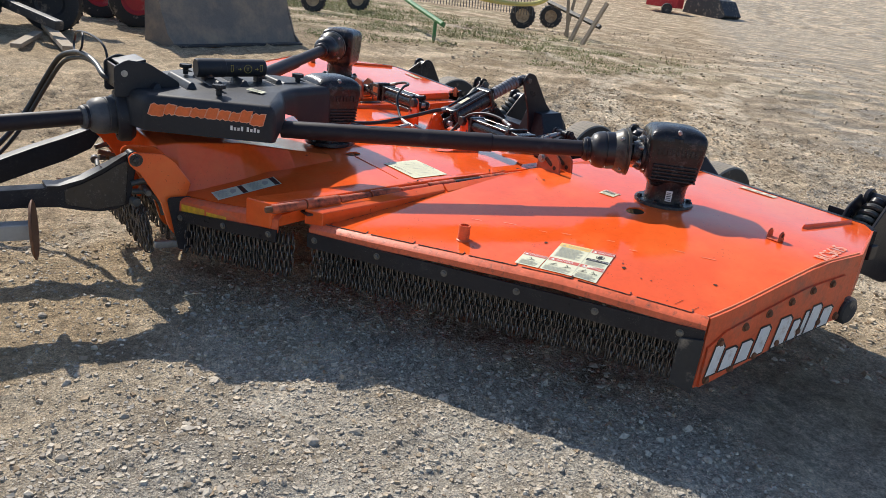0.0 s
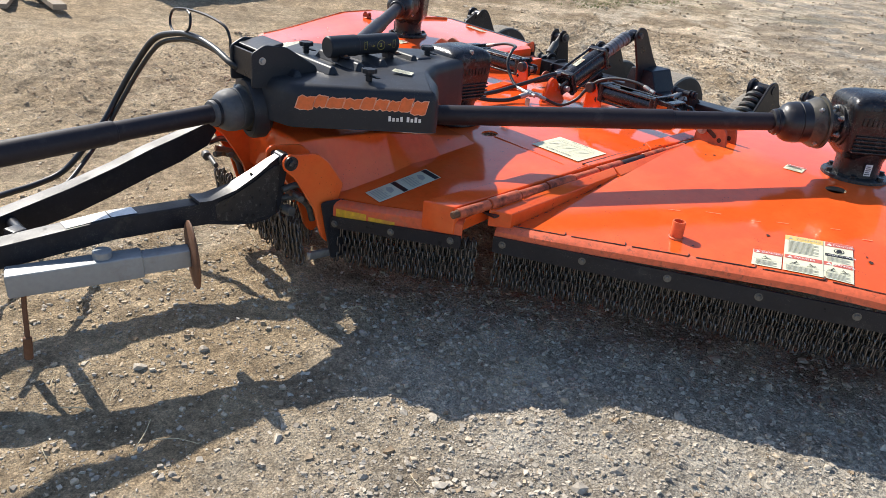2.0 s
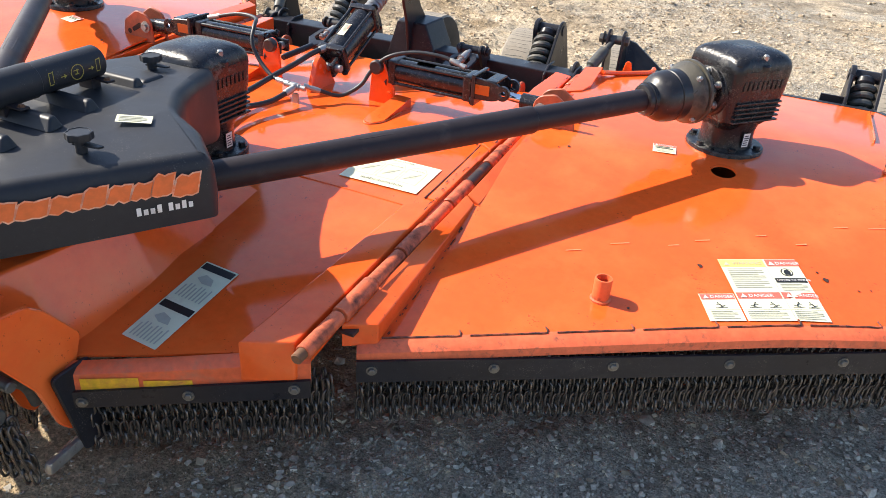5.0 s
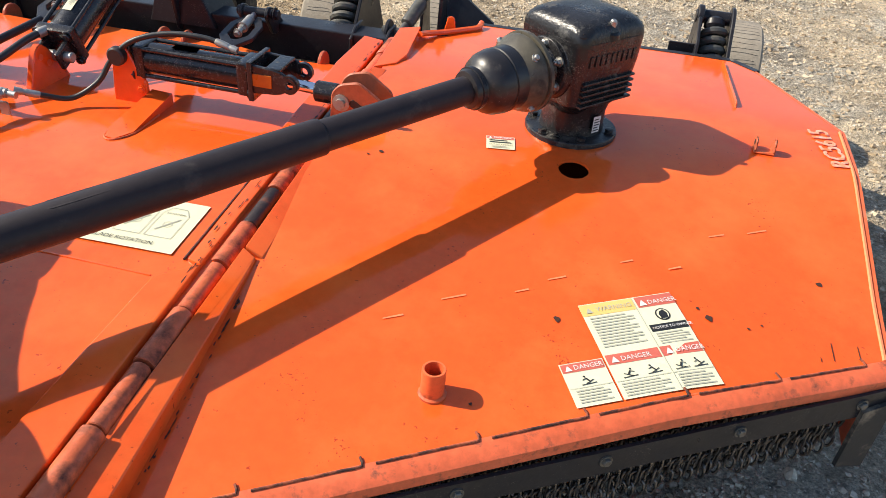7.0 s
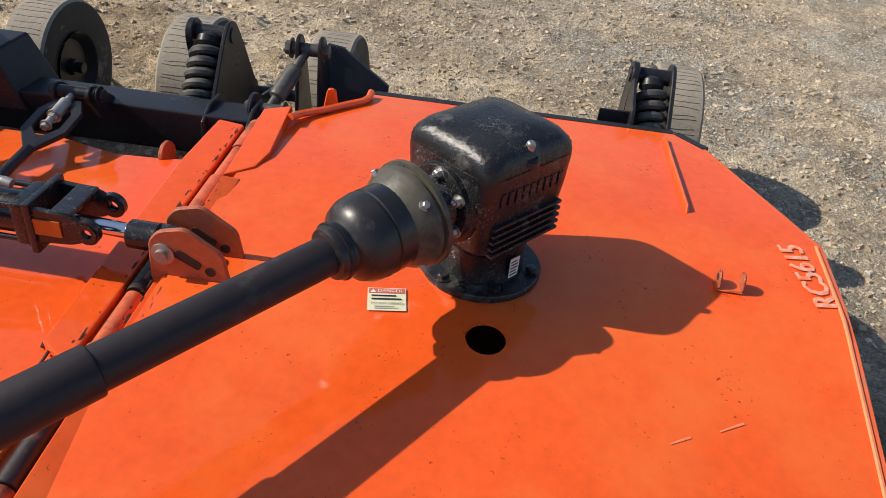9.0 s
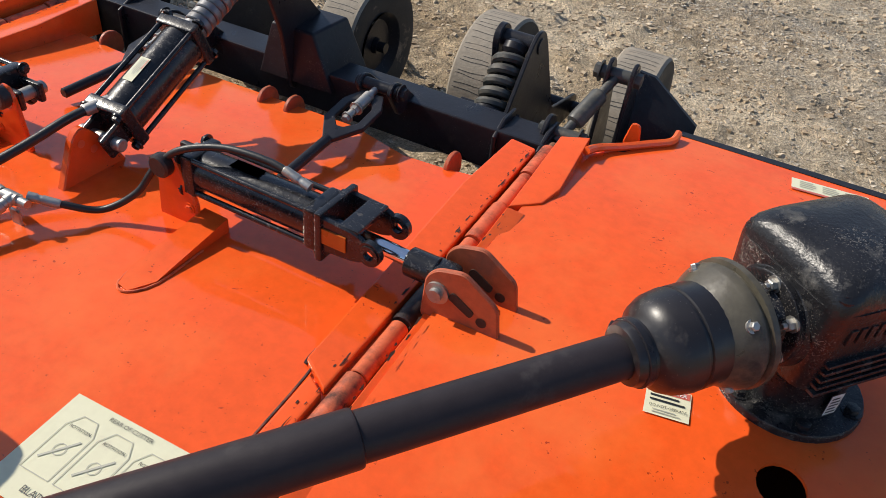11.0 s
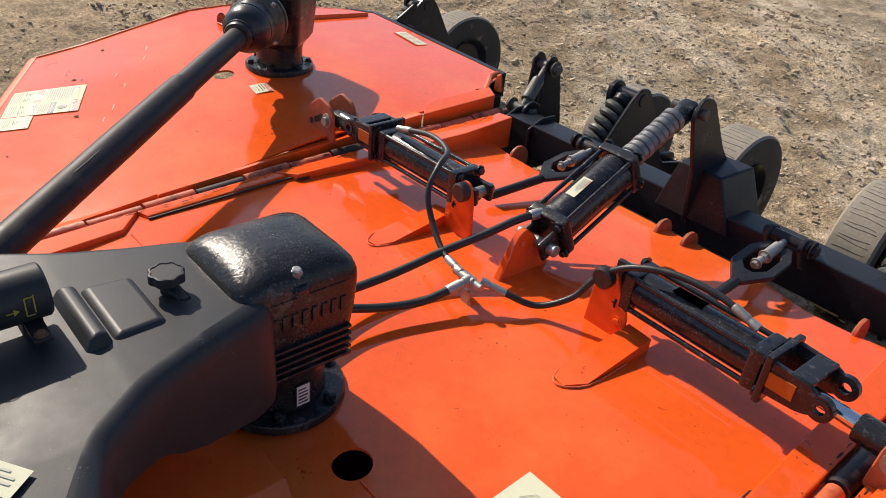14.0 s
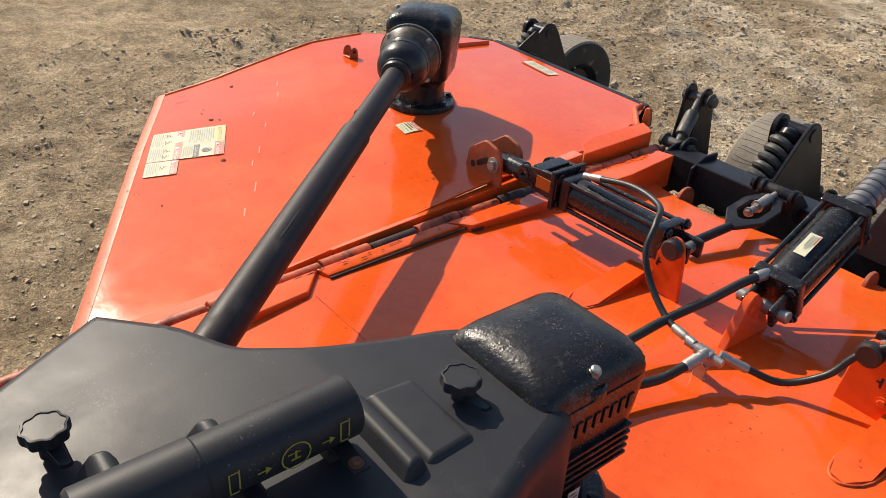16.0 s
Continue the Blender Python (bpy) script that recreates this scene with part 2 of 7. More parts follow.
def lathe(bm, p0, p1, profile, seg=28, mat=0):
    """A turned form on the axis p0 to p1. profile: (radius, metres along the axis)."""
    m, o = frame_of(p0, p1), Vector(p0)
    rings = []
    for r, h in profile:
        if r <= 1e-5:
            rings.append([bm.verts.new(o + m @ Vector((0, 0, h)))])
        else:
            rings.append([bm.verts.new(o + m @ Vector((r * math.cos(2 * math.pi * k / seg), r * math.sin(2 * math.pi * k / seg), h))) for k in range(seg)])
    for a, b in zip(rings, rings[1:]):
        for k in range(seg):
            j = (k + 1) % seg
            if len(a) == 1 and len(b) == 1:
                continue
            if len(a) == 1:
                f = bm.faces.new((a[0], b[j], b[k]))
            elif len(b) == 1:
                f = bm.faces.new((a[k], a[j], b[0]))
            else:
                f = bm.faces.new((a[k], a[j], b[j], b[k]))
            f.material_index = mat
    return bm


def cyl(bm, p0, p1, r, seg=24, r2=None, bevel=0.003, mat=0):
    h = (Vector(p1) - Vector(p0)).length
    r2 = r if r2 is None else r2
    b = min(bevel, r * 0.4, r2 * 0.4, h * 0.3)
    return lathe(bm, p0, p1, [(0, 0), (r - b, 0), (r, b), (r2, h - b), (r2 - b, h), (0, h)], seg, mat)


def smooth_path(pts, n=8):
    """Points along a smooth curve through pts."""
    p = [Vector(q) for q in pts]
    p = [2 * p[0] - p[1]] + p + [2 * p[-1] - p[-2]]
    out = []
    for a, b, c, d in zip(p, p[1:], p[2:], p[3:]):
        for k in range(n):
            t = k / n
            out.append(0.5 * (2 * b + (c - a) * t + (2 * a - 5 * b + 4 * c - d) * t * t + (3 * b - a - 3 * c + d) * t ** 3))
    return out + [p[-2]]


def sweep(bm, pts, r, seg=10, n=8, smooth=True, closed=False, mat=0):
    """A round bar along pts."""
    path = smooth_path(pts, n) if smooth else [Vector(p) for p in pts]
    rings, up = [], Vector((0.137, 0.21, 0.97)).normalized()
    for k, p in enumerate(path):
        a, b = (path[k - 1], path[(k + 1) % len(path)]) if closed else (path[max(0, k - 1)], path[min(len(path) - 1, k + 1)])
        z = (b - a).normalized()
        x = up.cross(z)
        if x.length < 1e-3:
            x = Vector((1, 0, 0)).cross(z)
        x.normalize()
        up = z.cross(x)
        rings.append([bm.verts.new(p + r * (math.cos(2 * math.pi * j / seg) * x + math.sin(2 * math.pi * j / seg) * up)) for j in range(seg)])
    for a, b in zip(rings, rings[1:] + (rings[:1] if closed else [])):
        for j in range(seg):
            bm.faces.new((a[j], a[(j + 1) % seg], b[(j + 1) % seg], b[j])).material_index = mat
    if not closed:
        bm.faces.new(rings[0][::-1]).material_index = mat
        bm.faces.new(rings[-1]).material_index = mat
    return bm


def plate(bm, pts, thick, axis="x", at=0.0, bevel=0.003, mat=0):
    """A flat plate: pts are (y, z) for axis x, (x, z) for axis y, (x, y) for axis z; it is centred at `at` on that axis."""
    def make(b):
        low, high = [], []
        for u, v in pts:
            for lst, s in ((low, -0.5), (high, 0.5)):
                w = at + s * thick
                lst.append(b.verts.new({"x": (w, u, v), "y": (u, w, v), "z": (u, v, w)}[axis]))
        b.faces.new(low)
        b.faces.new(high)
        for i in range(len(pts)):
            j = (i + 1) % len(pts)
            b.faces.new((low[i], low[j], high[j], high[i]))
        bmesh.ops.recalc_face_normals(b, faces=b.faces)
        if bevel:
            bmesh.ops.bevel(b, geom=b.edges[:], offset=bevel, segments=1, affect="EDGES")
        for f in b.faces:
            f.material_index = mat
    return joined(bm, make)


def rounded(pts, r, n=5):
    """A polygon with its corners rounded."""
    out, k = [], len(pts)
    for i in range(k):
        a, b, c = Vector(pts[i - 1]), Vector(pts[i]), Vector(pts[(i + 1) % k])
        d = min(r, (a - b).length * 0.45, (c - b).length * 0.45)
        p, q = b + (a - b).normalized() * d, b + (c - b).normalized() * d
        for j in range(n + 1):
            t = j / n
            out.append(tuple((1 - t) ** 2 * p + 2 * t * (1 - t) * b + t * t * q))
    return out


def hexbolt(bm, p, n, r=0.011, h=0.008, mat=0):
    """A hexagon head on a washer at p, facing n."""
    p, n = Vector(p), Vector(n).normalized()
    lathe(bm, p, p + n, [(0, -0.002), (r * 1.45, -0.002), (r * 1.45, 0.002), (0, 0.002)], 14, mat)
    lathe(bm, p, p + n, [(0, 0.001), (r, 0.001), (r, h), (r * 0.8, h + 0.0015), (0, h + 0.0015)], 6, mat)
    return bm


def sheet(outline, height, step=0.09, thick=0.007, holes=()):
    """Sheet metal over a plan outline: the top follows height(x, y), cut through by round holes (x, y, r)."""
    bm = bmesh.new()
    bm.faces.new([bm.verts.new((x, y, 0)) for x, y in outline])
    xs, ys = [p[0] for p in outline], [p[1] for p in outline]
    for axis, lo, hi in ((0, min(xs), max(xs)), (1, min(ys), max(ys))):
        for k in range(1, int((hi - lo) / step) + 1):
            c, n = [0, 0, 0], [0, 0, 0]
            c[axis], n[axis] = lo + k * step, 1
            bmesh.ops.bisect_plane(bm, geom=bm.verts[:] + bm.edges[:] + bm.faces[:], plane_co=c, plane_no=n, dist=1e-5)
    for hx, hy, r in holes:
        for k in range(20):
            a = 2 * math.pi * k / 20
            near = [f for f in bm.faces if (f.calc_center_median().xy - Vector((hx, hy))).length < r + 1.5 * step]
            geom = set(near)
            for f in near:
                geom.update(f.verts)
                geom.update(f.edges)
            bmesh.ops.bisect_plane(bm, geom=list(geom), plane_co=(hx + r * math.cos(a), hy + r * math.sin(a), 0), plane_no=(math.cos(a), math.sin(a), 0), dist=1e-6)
        bmesh.ops.delete(bm, geom=[f for f in bm.faces if (f.calc_center_median().xy - Vector((hx, hy))).length < r], context="FACES")
    for v in bm.verts:
        v.co.z = height(v.co.x, v.co.y)
    for f in bm.faces:
        f.normal_update()
        if f.normal.z < 0:
            f.normal_flip()
    top = bm.faces[:]
    got = bmesh.ops.extrude_face_region(bm, geom=top)
    for v in got["geom"]:
        if isinstance(v, bmesh.types.BMVert):
            v.co.z -= thick
    # the extruded faces are the lower skin
    for f in got["geom"]:
        if isinstance(f, bmesh.types.BMFace):
            f.normal_flip()
    bmesh.ops.recalc_face_normals(bm, faces=bm.faces)
    return bm


def words(text, size):
    """The outline of a text as a list of flat faces: (points) in its own plane."""
    cu = bpy.data.curves.new("words", "FONT")
    cu.body, cu.size, cu.resolution_u = text, size, 2
    ob = bpy.data.objects.new("words", cu)
    scene.collection.objects.link(ob)
    dg = bpy.context.evaluated_depsgraph_get()
    me = bpy.data.meshes.new_from_object(ob.evaluated_get(dg))
    got = [[tuple(me.vertices[v].co.xy) for v in p.vertices] for p in me.polygons]
    bpy.data.objects.remove(ob)
    bpy.data.curves.remove(cu)
    bpy.data.meshes.remove(me)
    return got


class Print:
    """Flat printed pieces laid on a surface: corner p, text way u, upward way v, height function or plane."""

    def __init__(self, p, u, v, height=None, lift=0.003):
        self.bm, self.p, self.u, self.v = bmesh.new(), Vector(p), Vector(u).normalized(), Vector(v).normalized()
        self.height, self.lift, self.layer = height, lift, 0.0006
        self.n = self.u.cross(self.v)

    def point(self, a, b, level):
        q = self.p + a * self.u + b * self.v
        if self.height:
            q.z = self.height(q.x, q.y) + self.lift + level * self.layer
        else:
            q = q + self.n * (self.lift + level * self.layer)
        return self.bm.verts.new(q)

    def poly(self, pts, mat, level=1):
        try:
            self.bm.faces.new([self.point(a, b, level) for a, b in pts]).material_index = mat
        except ValueError:
            pass
        return self

    def rect(self, a, b, w, h, mat, level=1, cells=1):
        for i in range(cells):
            for j in range(cells):
                x0, x1, y0, y1 = a + w * i / cells, a + w * (i + 1) / cells, b + h * j / cells, b + h * (j + 1) / cells
                self.poly([(x0, y0), (x1, y0), (x1, y1), (x0, y1)], mat, level)
        return self

    def bars(self, a, b, w, h, rows, mat=4, level=2):
        for k in range(rows):
            y = b + h - (k + 0.7) * h / rows
            self.rect(a, y, w * (0.97 if k % 3 else 0.8), 0.42 * h / rows, mat, level)
        return self

    def text(self, s, a, b, size, mat, level=3, stretch=1.0):
        for pts in words(s, size):
            self.poly([(a + stretch * x, b + y) for x, y in pts], mat, level)
        return self

    def emit(self, name, parent, label):
        """One flat part for the sheet and one for each ink printed on it."""
        names = (name, "red_header", "amber_header", "lettering", "fine_print", "white_print")
        for k, nm in enumerate(names):
            b = self.bm.copy()
            bmesh.ops.delete(b, geom=[f for f in b.faces if f.material_index != k], context="FACES")
            if b.faces:
                for f in b.faces:
                    f.material_index = 0
                ink = part(nm, b, INKS[k], parent, label if k == 0 else "", smooth=0, mirror=False)
                if k:
                    ink["kind"] = "stuff"
            else:
                b.free()
        self.bm.free()

    def triangle(self, a, b, s, mat, level=3):
        return self.poly([(a, b), (a + s, b), (a + s / 2, b + 0.88 * s)], mat, level)


INKS = [DECAL, DECAL_RED, DECAL_AMBER, DECAL_BLACK, DECAL_GREY, DECAL_WHITE]

# ---- ground ----
def ground_height(x, y):
    crumb = 0.020 * max(0.0, noise.noise((8 * x, 8 * y, 3.3)) - 0.05) + 0.012 * noise.noise((4.3 * x, 4.3 * y, 6.3)) + 0.007 * noise.noise((17 * x, 17 * y, 1.3)) if abs(x) < 14 and abs(y) < 16 else 0.0
    bank = 0.08 * max(0.0, math.hypot(x, y) - 62.0)
    # trodden, rutted dirt behind the machine and beyond its far wing
    loose = max(min(1.0, max(0.0, (y - 1.3) / 0.7)), min(1.0, max(0.0, (-x - 2.2) / 0.6)))
    if loose > 0 and abs(x) < 14 and abs(y) < 16:
        loose *= min(1.0, max(0.25, (2.2 - x) / 1.6))
        lump = 0.9 - abs(noise.noise((1.5 * x, 1.5 * y, 11.0)))
        rut = math.sin(34.0 * (0.62 * x + 0.78 * y) + 5.0 * noise.noise((1.1 * x, 1.1 * y, 2.0)))
        ruts = max(0.0, noise.noise((0.45 * x, 0.45 * y, 21.0)) + 0.1)
        clod = max(0.0, noise.noise((5.2 * x, 5.2 * y, 14.0)) - 0.12)
        bank += loose * (0.050 * lump * lump - 0.03 + 0.016 * rut * ruts + 0.060 * clod + 0.045 * max(0.0, noise.noise((11 * x, 11 * y, 17.0)) - 0.2))
    return bank + 1.25 * crumb + 0.022 * noise.noise((0.55 * x, 0.55 * y, 1.7)) + 0.010 * noise.noise((2.1 * x, 2.1 * y, 4.1)) + 0.004 * noise.noise((7 * x, 7 * y, 8.8)) - 0.01


def ground_material():
    m = bpy.data.materials.new("gravel_and_dirt")
    m.use_nodes = True
    n, l = m.node_tree.nodes, m.node_tree.links
    bsdf = n["Principled BSDF"]
    co = n.new("ShaderNodeTexCoord")

    def tex(scale, detail=6.0, rough_=0.6):
        t = n.new("ShaderNodeTexNoise")
        t.inputs["Scale"].default_value, t.inputs["Detail"].default_value, t.inputs["Roughness"].default_value = scale, detail, rough_
        l.new(co.outputs["Object"], t.inputs["Vector"])
        return t.outputs["Fac"]

    def rng(sock, a, b, lo=0.0, hi=1.0):
        r = n.new("ShaderNodeMapRange")
        for k, v in (("From Min", a), ("From Max", b), ("To Min", lo), ("To Max", hi)):
            r.inputs[k].default_value = v
        l.new(sock, r.inputs["Value"])
        return r.outputs[0]

    def mix(fac, a, b):
        x = n.new("ShaderNodeMix")
        x.data_type = "RGBA"
        l.new(fac, x.inputs["Factor"])
        for key, v in (("A", a), ("B", b)):
            if isinstance(v, tuple):
                x.inputs[key].default_value = (*v, 1)
            else:
                l.new(v, x.inputs[key])
        return x.outputs["Result"]

    def band(ax, ay, c, soft, wobble):
        """Rises from 0 to 1 across the wavering line ax x + ay y = c."""
        dot = n.new("ShaderNodeVectorMath")
        dot.operation = "DOT_PRODUCT"
        dot.inputs[1].default_value = (ax, ay, 0)
        l.new(co.outputs["Object"], dot.inputs[0])
        add = n.new("ShaderNodeMath")
        add.operation = "MULTIPLY_ADD"
        l.new(tex(0.9, 5), add.inputs[0])
        add.inputs[1].default_value = wobble
        l.new(dot.outputs["Value"], add.inputs[2])
        return rng(add.outputs[0], c - soft + wobble / 2, c + soft + wobble / 2)

    dirt = mix(rng(tex(0.8), 0.35, 0.65), (0.51, 0.375, 0.225), (0.67, 0.53, 0.355))
    dirt = mix(rng(tex(7.0, 8), 0.4, 0.7), dirt, (0.43, 0.32, 0.20))
    grey = mix(rng(tex(28.0, 4), 0.35, 0.65), (0.49, 0.435, 0.35), (0.66, 0.595, 0.49))
    vor = n.new("ShaderNodeTexVoronoi")
    vor.inputs["Scale"].default_value = 95.0
    l.new(co.outputs["Object"], vor.inputs["Vector"])
    speck = n.new("ShaderNodeSeparateColor")
    l.new(vor.outputs["Color"], speck.inputs[0])
    grey = mix(rng(speck.outputs[0], 0.0, 1.0, 0.0, 0.6), grey, (0.57, 0.51, 0.415))
    grey = mix(rng(speck.outputs[1], 0.72, 0.9), grey, (0.36, 0.325, 0.275))
    patchy = rng(tex(1.3, 6), 0.36, 0.56)
    near_mul = n.new("ShaderNodeMath")  # crushed stone in front of the machine, giving way to sand towards the drawbar
    near_mul.operation = "MULTIPLY"
    l.new(band(0.55, -0.83, 1.2, 0.5, 1.2), near_mul.inputs[0])
    l.new(band(0.763, 0.644, -0.35, 0.40, 1.0), near_mul.inputs[1])
    near = near_mul.outputs[0]
    rear = band(0.8, 0.6, 2.9, 0.8, 1.5)  # and behind the outer wing
    mx = n.new("ShaderNodeMath")
    mx.operation = "MAXIMUM"
    l.new(near, mx.inputs[0])
    l.new(rear, mx.inputs[1])
    pm = n.new("ShaderNodeMath")
    pm.operation = "MULTIPLY"
    l.new(mx.outputs[0], pm.inputs[0])
    l.new(rng(patchy, 0, 1, 0.35, 1.0), pm.inputs[1])
    color = mix(pm.outputs[0], dirt, grey)
    # the ground colour is multiplied darker towards the far back
    far_tone = n.new("ShaderNodeMix")
    far_tone.data_type, far_tone.blend_type = "RGBA", "MULTIPLY"
    l.new(rng(band(-0.35, 0.94, 5.0, 3.0, 3.0), 0, 1, 0, 0.9), far_tone.inputs["Factor"])
    l.new(color, far_tone.inputs["A"])
    far_tone.inputs["B"].default_value = (0.70, 0.68, 0.66, 1)
    color = far_tone.outputs["Result"]
    weeds = n.new("ShaderNodeMath")
    weeds.operation = "MULTIPLY"
    l.new(band(-0.75, 0.66, 10.5, 1.2, 5.0), weeds.inputs[0])
    l.new(rng(tex(0.55, 7), 0.46, 0.62), weeds.inputs[1])
    lush = n.new("ShaderNodeMath")
    lush.operation = "MULTIPLY"
    l.new(weeds.outputs[0], lush.inputs[0])
    l.new(band(-0.35, -1.0, -11.0, 2.0, 3.0), lush.inputs[1])
    color = mix(rng(lush.outputs[0], 0, 1, 0, 0.8), color, (0.17, 0.18, 0.075))
    # sandy drifts and trodden clods behind the machine
    back_ground = band(0.25, 0.97, 2.0, 0.6, 1.0)
    drift = n.new("ShaderNodeMath")
    drift.operation = "MULTIPLY"
    l.new(back_ground, drift.inputs[0])
    l.new(rng(tex(1.1, 9, 0.62), 0.47, 0.60, 0.0, 0.85), drift.inputs[1])
    color = mix(drift.outputs[0], color, (0.74, 0.585, 0.40))
    clods = n.new("ShaderNodeMath")
    clods.operation = "MULTIPLY"
    l.new(back_ground, clods.inputs[0])
    l.new(rng(tex(3.4, 10, 0.72), 0.55, 0.66, 0.0, 0.55), clods.inputs[1])
    color = mix(clods.outputs[0], color, (0.30, 0.215, 0.14))
    # tyre tracks: wide pale and dark arcs pressed into the dirt
    for cx, cy, r0 in ((9.1, 14.3, 14.0), (9.1, 14.3, 15.7), (6.5, 16.0, 12.5), (6.5, 16.0, 14.3), (-14.0, -3.0, 13.6), (-14.0, -3.0, 15.2)):
        dist = n.new("ShaderNodeVectorMath")
        dist.operation = "DISTANCE"
        dist.inputs[1].default_value = (cx, cy, 0)
        l.new(co.outputs["Object"], dist.inputs[0])
        wob = n.new("ShaderNodeMath")
        wob.operation = "MULTIPLY_ADD"
        l.new(tex(1.6, 4), wob.inputs[0])
        wob.inputs[1].default_value = 0.35
        l.new(dist.outputs["Value"], wob.inputs[2])
        ab = n.new("ShaderNodeMath")
        ab.operation = "SUBTRACT"
        l.new(wob.outputs[0], ab.inputs[0])
        ab.inputs[1].default_value = r0 + 0.17
        ab2 = n.new("ShaderNodeMath")
        ab2.operation = "ABSOLUTE"
        l.new(ab.outputs[0], ab2.inputs[0])
        tm = n.new("ShaderNodeMath")
        tm.operation = "MULTIPLY"
        l.new(rng(ab2.outputs[0], 0.24, 0.14), tm.inputs[0])
        l.new(rng(tex(3.2, 6), 0.38, 0.58, 0.0, 0.85), tm.inputs[1])
        color = mix(tm.outputs[0], color, (0.70, 0.58, 0.42))
    for s_, lo, hi in ((0.45, 0.80, 1.15), (2.6, 0.74, 1.20), (13.0, 0.77, 1.20), (48.0, 0.68, 1.30), (150.0, 0.64, 1.34)):
        grit = n.new("ShaderNodeMix")
        grit.data_type, grit.blend_type = "RGBA", "MULTIPLY"
        grit.inputs["Factor"].default_value = 1.0
        l.new(color, grit.inputs["A"])
        l.new(rng(tex(s_, 3, 0.6), 0.32, 0.68, lo, hi), grit.inputs["B"])
        color = grit.outputs["Result"]
    l.new(color, bsdf.inputs["Base Color"])
    bsdf.inputs["Roughness"].default_value = 0.95
    bsdf.inputs["Specular IOR Level"].default_value = 0.2
    hm = n.new("ShaderNodeMath")
    hm.operation = "ADD"
    l.new(tex(22, 12, 0.75), hm.inputs[0])
    hv = n.new("ShaderNodeMath")
    hv.operation = "MULTIPLY"
    l.new(vor.outputs["Distance"], hv.inputs[0])
    hv.inputs[1].default_value = -0.25
    hl = n.new("ShaderNodeMath")
    hl.operation = "MULTIPLY_ADD"
    l.new(tex(6.5, 10, 0.7), hl.inputs[0])
    hl.inputs[1].default_value = 1.6
    l.new(hv.outputs[0], hl.inputs[2])
    l.new(hl.outputs[0], hm.inputs[1])
    b = n.new("ShaderNodeBump")
    b.inputs["Strength"].default_value, b.inputs["Distance"].default_value = 1.0, 0.045
    l.new(hm.outputs[0], b.inputs["Height"])
    l.new(b.outputs[0], bsdf.inputs["Normal"])
    return m


def build_ground():
    def axis(lo, hi, step, reach):
        a = list(np.arange(lo, hi + 1e-6, step))
        d = step
        while a[-1] < reach:
            d *= 1.09
            a.append(a[-1] + d)
        d = step
        while a[0] > -reach:
            d *= 1.09
            a.insert(0, a[0] - d)
        return np.array(a)
    xs, ys = axis(-4.5, 4.4, 0.028, 400), axis(-3.6, 5.4, 0.028, 400)
    verts = [(x, y, ground_height(x, y)) for y in ys for x in xs]
    w = len(xs)
    faces = [(j * w + i, j * w + i + 1, (j + 1) * w + i + 1, (j + 1) * w + i) for j in range(len(ys) - 1) for i in range(w - 1)]
    me = bpy.data.meshes.new("ground")
    me.from_pydata(verts, [], faces)
    me.polygons.foreach_set("use_smooth", [True] * len(me.polygons))
    me.materials.append(ground_material())
    return tagged(new("ground", me), "dry tan dirt yard with patches of grey crushed gravel", "ground", kind="structure")


build_ground()


# ---- rotary cutter: numbers ----
FAR_TILT = 0.032  # the far wing stands folded up a little further


def wing_height(x, y):
    x = abs(x)
    front = 0.598 - 0.017 * x + 0.146 * y
    z = min(front, 0.602 + 0.028 * y, 0.6205 - 0.045 * (y - 0.66))
    z -= 0.034 * min(1.0, max(0.0, (x - 1.85) / 0.44)) * min(1.0, max(0.0, (0.40 - y) / 0.5))  # the outer front corner droops
    z += FAR_TILT * (x - 0.85) if SIDE < 0 else 0.0
    return z + 0.0025 * noise.noise((2.2 * x, 2.2 * y, 3.0))


CENTER_PROFILE = [(-1.6, 0.385), (-1.3, 0.430), (-1.0, 0.494), (-0.45, 0.545), (0.0, 0.560), (0.3, 0.556), (0.86, 0.514)]


def center_height(x, y):
    p = CENTER_PROFILE
    z = np.interp(y, [a for a, _ in p], [b for _, b in p])
    return float(z) + 0.002 * noise.noise((2.5 * x, 2.5 * y, 9.0))


HINGE_X = 0.85
WING = [(0.886, -1.022), (2.287, -0.249), (2.325, 0.650), (2.135, 1.150), (2.06, 1.240), (1.13, 1.240), (1.03, 1.04), (0.915, 0.985)]
SHAFT_DIR = Vector((0.65, 0.76, 0.0))
GEARBOX = Vector((1.533, 0.402, 0.603))


def hinge_z(y):
    return float(np.interp(y, (-1.2, 0.14, 1.0), (0.496, 0.560, 0.576)))


cutter = thing("rotary_cutter", "orange folding rotary mower with black gearboxes parked on dirt", "rotary cutter")


# ---- decks ----
def front_strip(bm, a, b, z0a, z1a, z0b, z1b, thick):
    """An upright strip from plan point a to b, between two heights at each end."""
    a, b = Vector((*a, 0)), Vector((*b, 0))
    n = Vector(((b - a).y, -(b - a).x, 0)).normalized() * thick
    v = []
    for off in (Vector(), n):
        for p, lo, hi in ((a, z0a, z1a), (b, z0b, z1b)):
            v += [bm.verts.new((p.x + off.x, p.y + off.y, lo)), bm.verts.new((p.x + off.x, p.y + off.y, hi))]
    for f in ((0, 2, 3, 1), (4, 5, 7, 6), (1, 3, 7, 5), (0, 4, 6, 2), (0, 1, 5, 4), (2, 6, 7, 3)):
        bm.faces.new([v[k] for k in f])
    bmesh.ops.recalc_face_normals(bm, faces=bm.faces)
    return bm


_link_mesh = {}


